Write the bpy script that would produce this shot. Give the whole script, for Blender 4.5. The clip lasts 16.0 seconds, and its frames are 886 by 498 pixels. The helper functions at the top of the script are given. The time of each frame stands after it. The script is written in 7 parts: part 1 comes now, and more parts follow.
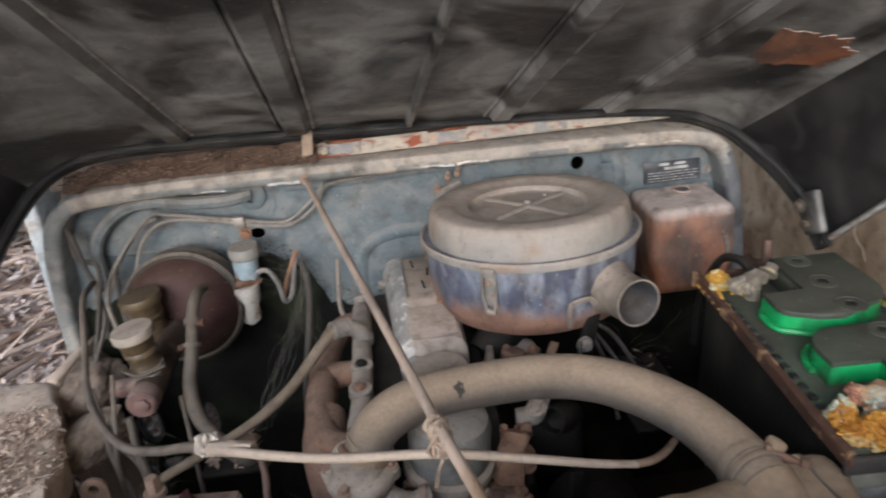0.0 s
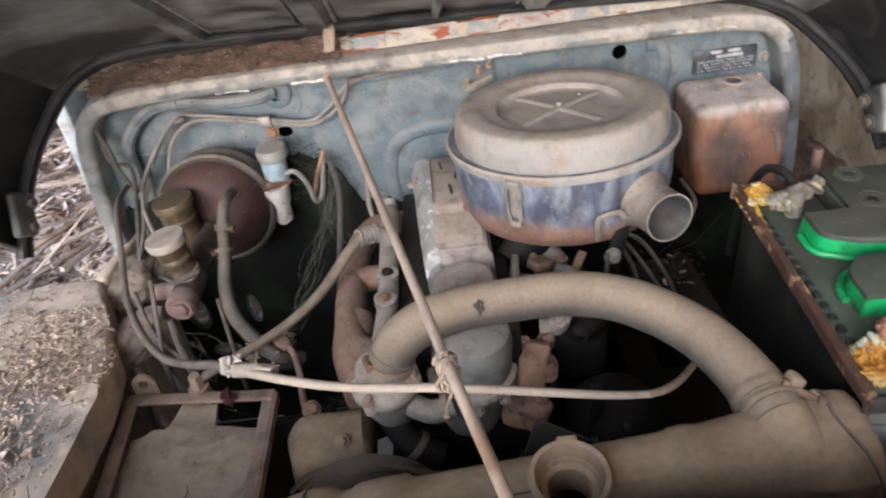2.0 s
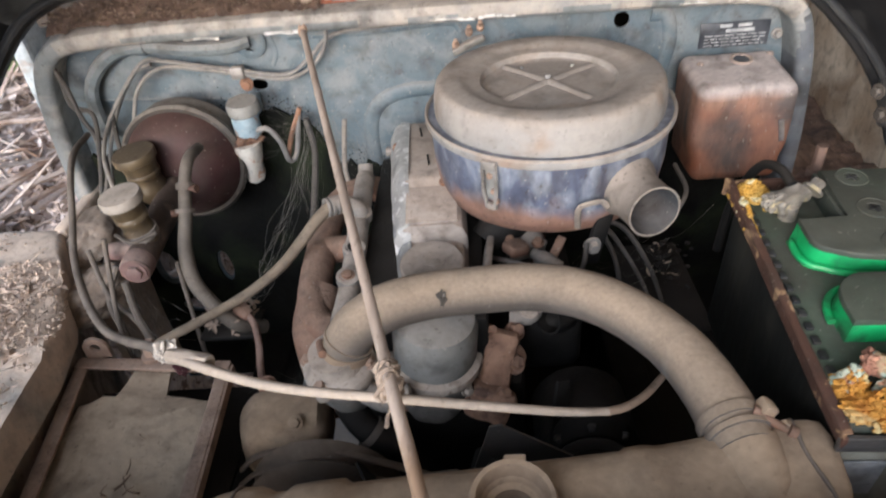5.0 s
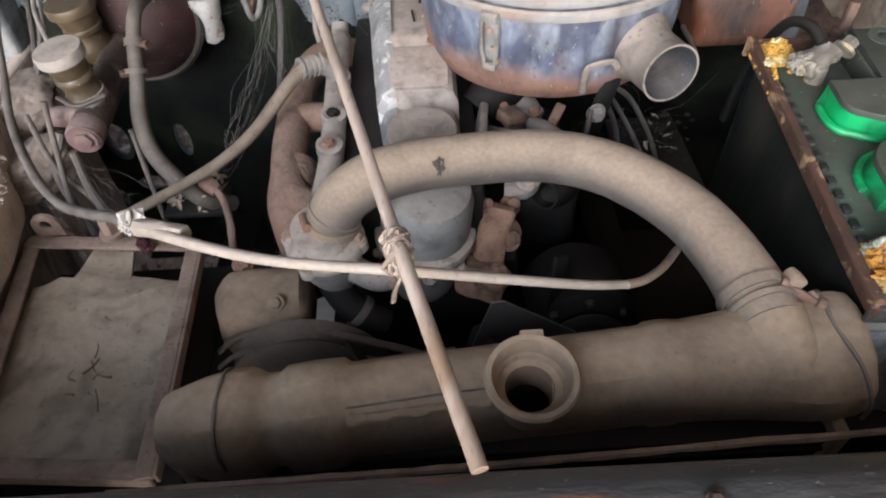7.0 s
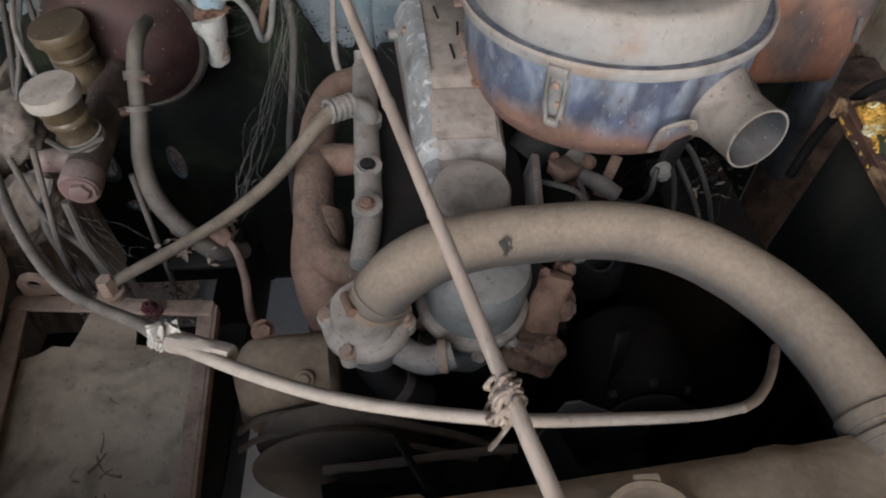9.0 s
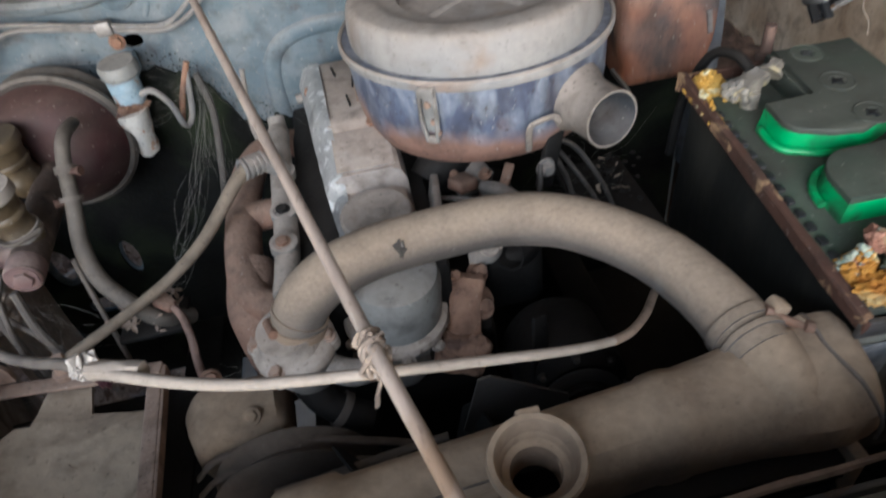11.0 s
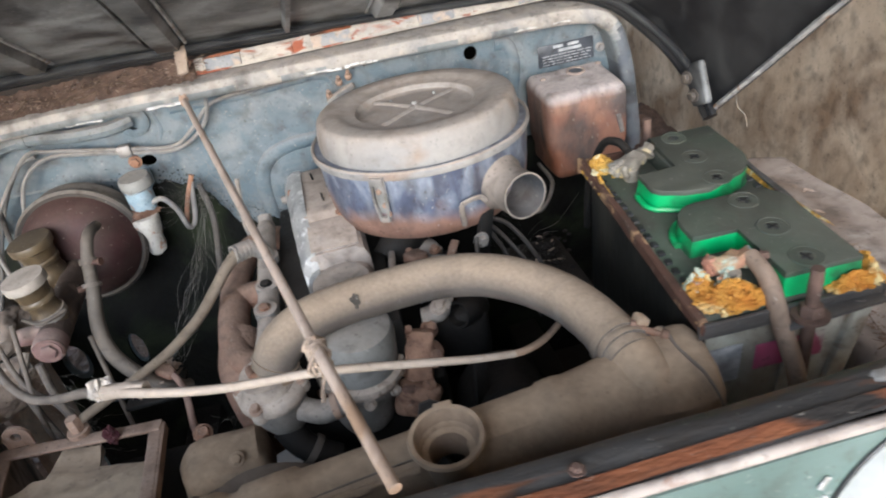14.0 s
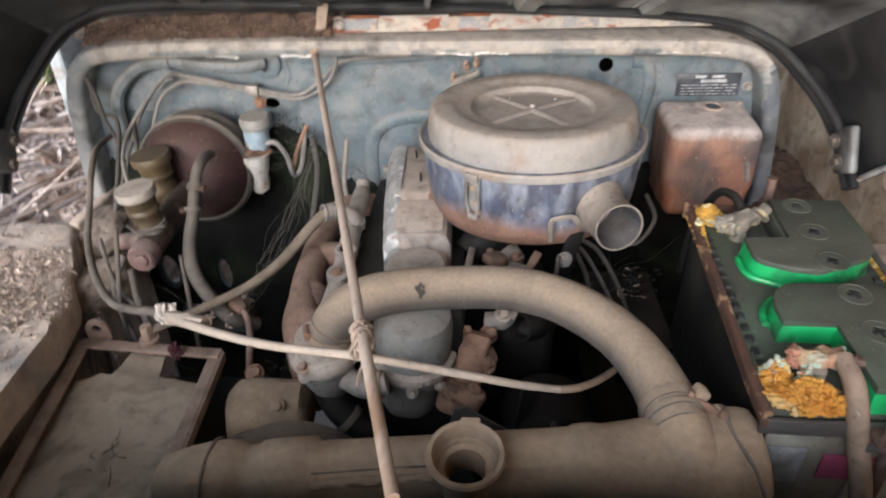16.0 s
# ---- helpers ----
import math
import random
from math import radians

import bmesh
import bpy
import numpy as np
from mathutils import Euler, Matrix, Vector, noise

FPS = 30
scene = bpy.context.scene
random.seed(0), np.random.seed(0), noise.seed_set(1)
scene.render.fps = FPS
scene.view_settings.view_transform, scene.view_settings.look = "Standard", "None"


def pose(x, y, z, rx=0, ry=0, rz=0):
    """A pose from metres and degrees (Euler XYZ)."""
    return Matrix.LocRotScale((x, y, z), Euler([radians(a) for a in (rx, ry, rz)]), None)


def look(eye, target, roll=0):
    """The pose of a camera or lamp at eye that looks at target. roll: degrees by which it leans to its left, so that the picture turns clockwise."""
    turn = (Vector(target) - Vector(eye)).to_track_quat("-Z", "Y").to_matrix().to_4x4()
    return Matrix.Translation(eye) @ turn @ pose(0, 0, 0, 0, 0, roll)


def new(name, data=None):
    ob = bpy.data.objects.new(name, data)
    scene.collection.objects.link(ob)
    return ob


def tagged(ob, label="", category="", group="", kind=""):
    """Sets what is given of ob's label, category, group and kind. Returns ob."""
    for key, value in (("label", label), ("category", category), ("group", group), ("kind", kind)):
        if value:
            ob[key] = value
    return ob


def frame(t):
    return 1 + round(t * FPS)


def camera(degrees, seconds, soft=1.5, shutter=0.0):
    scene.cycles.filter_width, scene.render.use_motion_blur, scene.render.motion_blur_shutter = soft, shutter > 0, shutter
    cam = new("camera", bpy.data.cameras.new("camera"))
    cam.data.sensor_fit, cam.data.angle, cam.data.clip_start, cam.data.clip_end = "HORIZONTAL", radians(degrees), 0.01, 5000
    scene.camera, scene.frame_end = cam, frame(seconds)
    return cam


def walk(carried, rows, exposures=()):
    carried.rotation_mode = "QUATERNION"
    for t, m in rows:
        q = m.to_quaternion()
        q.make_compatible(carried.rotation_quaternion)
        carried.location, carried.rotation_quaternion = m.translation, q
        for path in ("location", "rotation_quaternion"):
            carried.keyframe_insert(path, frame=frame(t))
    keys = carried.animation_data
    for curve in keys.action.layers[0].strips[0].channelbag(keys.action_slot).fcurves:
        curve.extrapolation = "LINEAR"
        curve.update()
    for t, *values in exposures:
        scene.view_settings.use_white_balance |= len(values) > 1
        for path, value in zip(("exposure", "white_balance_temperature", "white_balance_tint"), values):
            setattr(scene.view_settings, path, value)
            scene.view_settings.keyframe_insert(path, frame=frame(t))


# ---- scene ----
cam = camera(69.2, 16.0, soft=2.0, shutter=0.4)
PATH = [
    (0, (0.008, -0.136, 1.39), (0.107, 1.734, 0.689), -6.0),
    (0.5, (0.024, -0.113, 1.398), (-0.142, 1.732, 0.644), -5.2),
    (1, (0.022, -0.129, 1.406), (-0.2, 1.647, 0.515), -2.6),
    (1.5, (0.031, -0.13, 1.428), (-0.201, 1.596, 0.445), -4.0),
    (2, (0.048, -0.096, 1.43), (-0.054, 1.604, 0.38), -8.9),
    (2.5, (0.068, -0.092, 1.416), (0.079, 1.562, 0.292), -10.0),
    (3, (0.094, -0.101, 1.438), (0.315, 1.556, 0.34), -7.9),
    (3.5, (0.12, -0.095, 1.428), (0.263, 1.579, 0.343), -10.4),
    (4, (0.147, -0.076, 1.428), (0.187, 1.608, 0.35), -9.5),
    (4.5, (0.133, -0.062, 1.434), (0.084, 1.633, 0.373), -9.5),
    (5, (0.088, -0.029, 1.431), (-0.029, 1.579, 0.247), -5.9),
    (7.5, (0.013, 0.028, 1.374), (0.097, 1.375, -0.102), 0.4),
    (8, (-0.04, 0.146, 1.402), (0.118, 1.465, -0.093), 4.2),
    (10.5, (0.001, 0.068, 1.368), (0.057, 1.452, -0.075), -8.8),
    (11, (0.042, 0.034, 1.379), (0.176, 1.523, 0.051), -9.1),
    (11.5, (0.053, -0.015, 1.403), (0.185, 1.612, 0.249), -8.7),
    (12, (0.081, -0.04, 1.401), (0.255, 1.586, 0.249), -10.1),
    (12.5, (0.088, -0.06, 1.383), (0.361, 1.516, 0.183), -11.0),
    (13, (0.032, -0.068, 1.4), (0.34, 1.54, 0.252), -7.2),
    (13.5, (0.034, -0.101, 1.402), (0.313, 1.564, 0.33), -8.6),
    (14, (0.083, -0.141, 1.405), (0.281, 1.562, 0.375), -10.8),
    (14.5, (0.132, -0.176, 1.403), (0.355, 1.522, 0.37), -10.9),
    (15, (0.135, -0.177, 1.404), (0.153, 1.565, 0.422), -10.6),
    (15.5, (0.138, -0.182, 1.408), (0.067, 1.602, 0.508), -7.4),
    (16, (0.113, -0.121, 1.418), (-0.001, 1.578, 0.37), -2.0),
]
walk(cam, [(t, look(eye, target, roll)) for t, eye, target, roll in PATH], [(0.0, -0.05, 6500, 10), (0.4, 0.55, 6500, 10), (1.5, 0.55, 6500, 10), (2.0, 0.42, 6450, 10), (2.5, 0.45, 6400, 10), (3.0, 0.92, 6150, 8), (3.5, 0.85, 6150, 8), (4.0, 0.6, 6200, 10), (4.6, 0.46, 6350, 10), (5.2, 0.5, 6400, 10), (7.4, 0.66, 6200, 10), (7.6, 0.53, 6200, 10), (8.0, -0.05, 6150, 7), (10.5, -0.1, 6200, 8), (11.0, 0.25, 5950, 6), (11.6, 0.55, 6100, 7), (12.0, 0.56, 6150, 8), (12.5, 0.88, 6100, 7), (13.0, 0.62, 6100, 7), (14.5, 0.60, 6150, 7), (15.0, 0.08, 6400, 10), (15.5, 0.18, 6350, 10), (16.0, 0.43, 6500, 10)])

# ---- world, sun, exposure ----
world = bpy.data.worlds.new("sky")
scene.world = world
world.use_nodes = True
wn = world.node_tree
sky = wn.nodes.new("ShaderNodeTexSky")
sky.sky_type = 'NISHITA'
sky.sun_disc = False
sky.sun_elevation, sky.sun_rotation = radians(19.6), radians(195.6)
sky.air_density, sky.dust_density, sky.ozone_density = 1.0, 2.5, 1.0
wn.links.new(sky.outputs[0], wn.nodes["Background"].inputs[0])
wn.nodes["Background"].inputs[1].default_value = 0.15
sun = new("sun", bpy.data.lights.new("sun", 'SUN'))
sun.data.energy, sun.data.angle, sun.data.color = 4.4, radians(56), (0.74, 0.82, 0.97)
sun.matrix_world = look((-0.28, -1.0, 0.37), (0, 0, 0))


# ---- materials ----
DUST = (0.42, 0.345, 0.288)


def surf(name, c1, c2, sc=14, rough=0.65, metal=0.0, bump=0.25, bsc=140, dust=0.0, dustc=DUST,
         spots=None, cover=0.0, spsc=16, sharp=0.06, stretch=(1, 1, 1), gloss=0.5, side=0.18, grime=0.5, dist=0.8, undercoat=None):
    """Two-tone surface with fine grain, dust that lies on the upper faces, and patches of wear."""
    m = bpy.data.materials.new(name)
    m.use_nodes = True
    t = m.node_tree
    n, l = t.nodes, t.links
    b = n["Principled BSDF"]
    tc, geo = n.new("ShaderNodeTexCoord"), n.new("ShaderNodeNewGeometry")
    mp = n.new("ShaderNodeMapping")
    mp.inputs["Scale"].default_value = stretch
    l.new(tc.outputs["Object"], mp.inputs[0])

    def noise_tex(scale, detail=5.0, dist=0.0):
        x = n.new("ShaderNodeTexNoise")
        x.inputs["Scale"].default_value, x.inputs["Detail"].default_value = scale, detail
        x.inputs["Distortion"].default_value = dist
        l.new(mp.outputs[0], x.inputs["Vector"])
        return x.outputs["Fac"]

    def ramp(src, lo, hi):
        x = n.new("ShaderNodeMapRange")
        x.inputs[1].default_value, x.inputs[2].default_value = lo, hi
        l.new(src, x.inputs[0])
        return x.outputs[0]

    def calc(op, a, c):
        x = n.new("ShaderNodeMath")
        x.operation, x.use_clamp = op, True
        for i, v in enumerate((a, c)):
            if isinstance(v, (int, float)):
                x.inputs[i].default_value = v
            else:
                l.new(v, x.inputs[i])
        return x.outputs[0]

    def blend(fac, a, c):
        x = n.new("ShaderNodeMix")
        x.data_type = 'RGBA'
        l.new(fac, x.inputs["Factor"])
        for key, v in ((6, a), (7, c)):
            if isinstance(v, tuple):
                x.inputs[key].default_value = (*v, 1)
            else:
                l.new(v, x.inputs[key])
        return x.outputs[2]

    big, fine = noise_tex(sc, 6, 0.4), noise_tex(bsc, 4)
    col = blend(ramp(big, 0.32, 0.68), c1, c2)
    r = ramp(fine, 0.2, 0.8)
    rr = n.new("ShaderNodeMapRange")
    rr.inputs[3].default_value, rr.inputs[4].default_value = max(0.05, rough - 0.12), min(1, rough + 0.12)
    l.new(fine, rr.inputs[0])
    rough_out, metal_out = rr.outputs[0], None
    if spots:
        s = noise_tex(spsc, 8, dist)
        edge = 0.5 + (0.5 - cover) * 0.42
        f = ramp(s, edge - sharp / 2, edge + sharp / 2)
        col = blend(f, col, spots)
        rough_out = calc('ADD', rough_out, calc('MULTIPLY', f, 0.25))
        if metal:
            metal_out = calc('MULTIPLY', calc('SUBTRACT', 1.0, f), metal)
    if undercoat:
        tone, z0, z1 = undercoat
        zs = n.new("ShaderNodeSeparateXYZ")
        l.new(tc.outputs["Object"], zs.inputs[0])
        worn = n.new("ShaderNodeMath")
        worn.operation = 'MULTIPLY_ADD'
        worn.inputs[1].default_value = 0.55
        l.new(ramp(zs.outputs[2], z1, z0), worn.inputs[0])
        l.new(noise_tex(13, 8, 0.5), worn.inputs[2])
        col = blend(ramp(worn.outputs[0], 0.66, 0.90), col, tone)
    if dust:
        sep = n.new("ShaderNodeSeparateXYZ")
        l.new(geo.outputs["Normal"], sep.inputs[0])
        up = ramp(sep.outputs[2], -0.1, 0.75)
        patchy = ramp(noise_tex(sc * 1.7, 7), 0.25, 0.62)
        d = calc('MULTIPLY', calc('ADD', calc('MULTIPLY', up, 1.0 - side), side), calc('MULTIPLY', calc('ADD', calc('MULTIPLY', patchy, 0.45), 0.6), dust))
        d2 = blend(ramp(fine, 0.3, 0.75), tuple(v * 0.92 for v in dustc), tuple(min(1, v * 1.06) for v in dustc))
        col = blend(d, col, d2)
        rough_out = calc('ADD', rough_out, calc('MULTIPLY', d, 0.3))
        if metal:
            metal_out = calc('MULTIPLY', calc('SUBTRACT', 1.0, d), metal_out if metal_out else metal)
    if grime:
        smear = calc('MULTIPLY', ramp(noise_tex(31, 9, 0.3), 0.50, 0.72), grime)
        col = blend(smear, col, (0.045, 0.033, 0.025))
        pits = calc('MULTIPLY', ramp(noise_tex(bsc * 1.3 if bsc > 80 else 150, 3), 0.62, 0.70), grime * 0.8)
        col = blend(pits, col, (0.05, 0.035, 0.025))
        flecks = calc('MULTIPLY', ramp(noise_tex(210, 2, 0.6), 0.69, 0.73), grime * 0.7)
        col = blend(flecks, col, (0.52, 0.47, 0.41))
    grain = n.new("ShaderNodeHueSaturation")
    l.new(col, grain.inputs["Color"])
    gv = n.new("ShaderNodeMapRange")
    gv.inputs[3].default_value, gv.inputs[4].default_value = 0.93, 1.07
    l.new(r, gv.inputs[0])
    l.new(gv.outputs[0], grain.inputs["Value"])
    l.new(grain.outputs[0], b.inputs["Base Color"])
    l.new(rough_out, b.inputs["Roughness"])
    b.inputs["Specular IOR Level"].default_value = gloss
    if metal_out:
        l.new(metal_out, b.inputs["Metallic"])
    else:
        b.inputs["Metallic"].default_value = metal
    bp = n.new("ShaderNodeBump")
    bp.inputs["Strength"].default_value, bp.inputs["Distance"].default_value = bump, 0.0025
    hsum = n.new("ShaderNodeMath")
    hsum.operation = 'MULTIPLY_ADD'
    hsum.inputs[1].default_value = 1.6
    l.new(noise_tex(bsc * 0.22, 5), hsum.inputs[0])
    l.new(fine, hsum.inputs[2])
    l.new(hsum.outputs[0], bp.inputs["Height"])
    l.new(bp.outputs[0], b.inputs["Normal"])
    return m


RUST = (0.17, 0.065, 0.03)
RUSTY = (0.30, 0.13, 0.065)
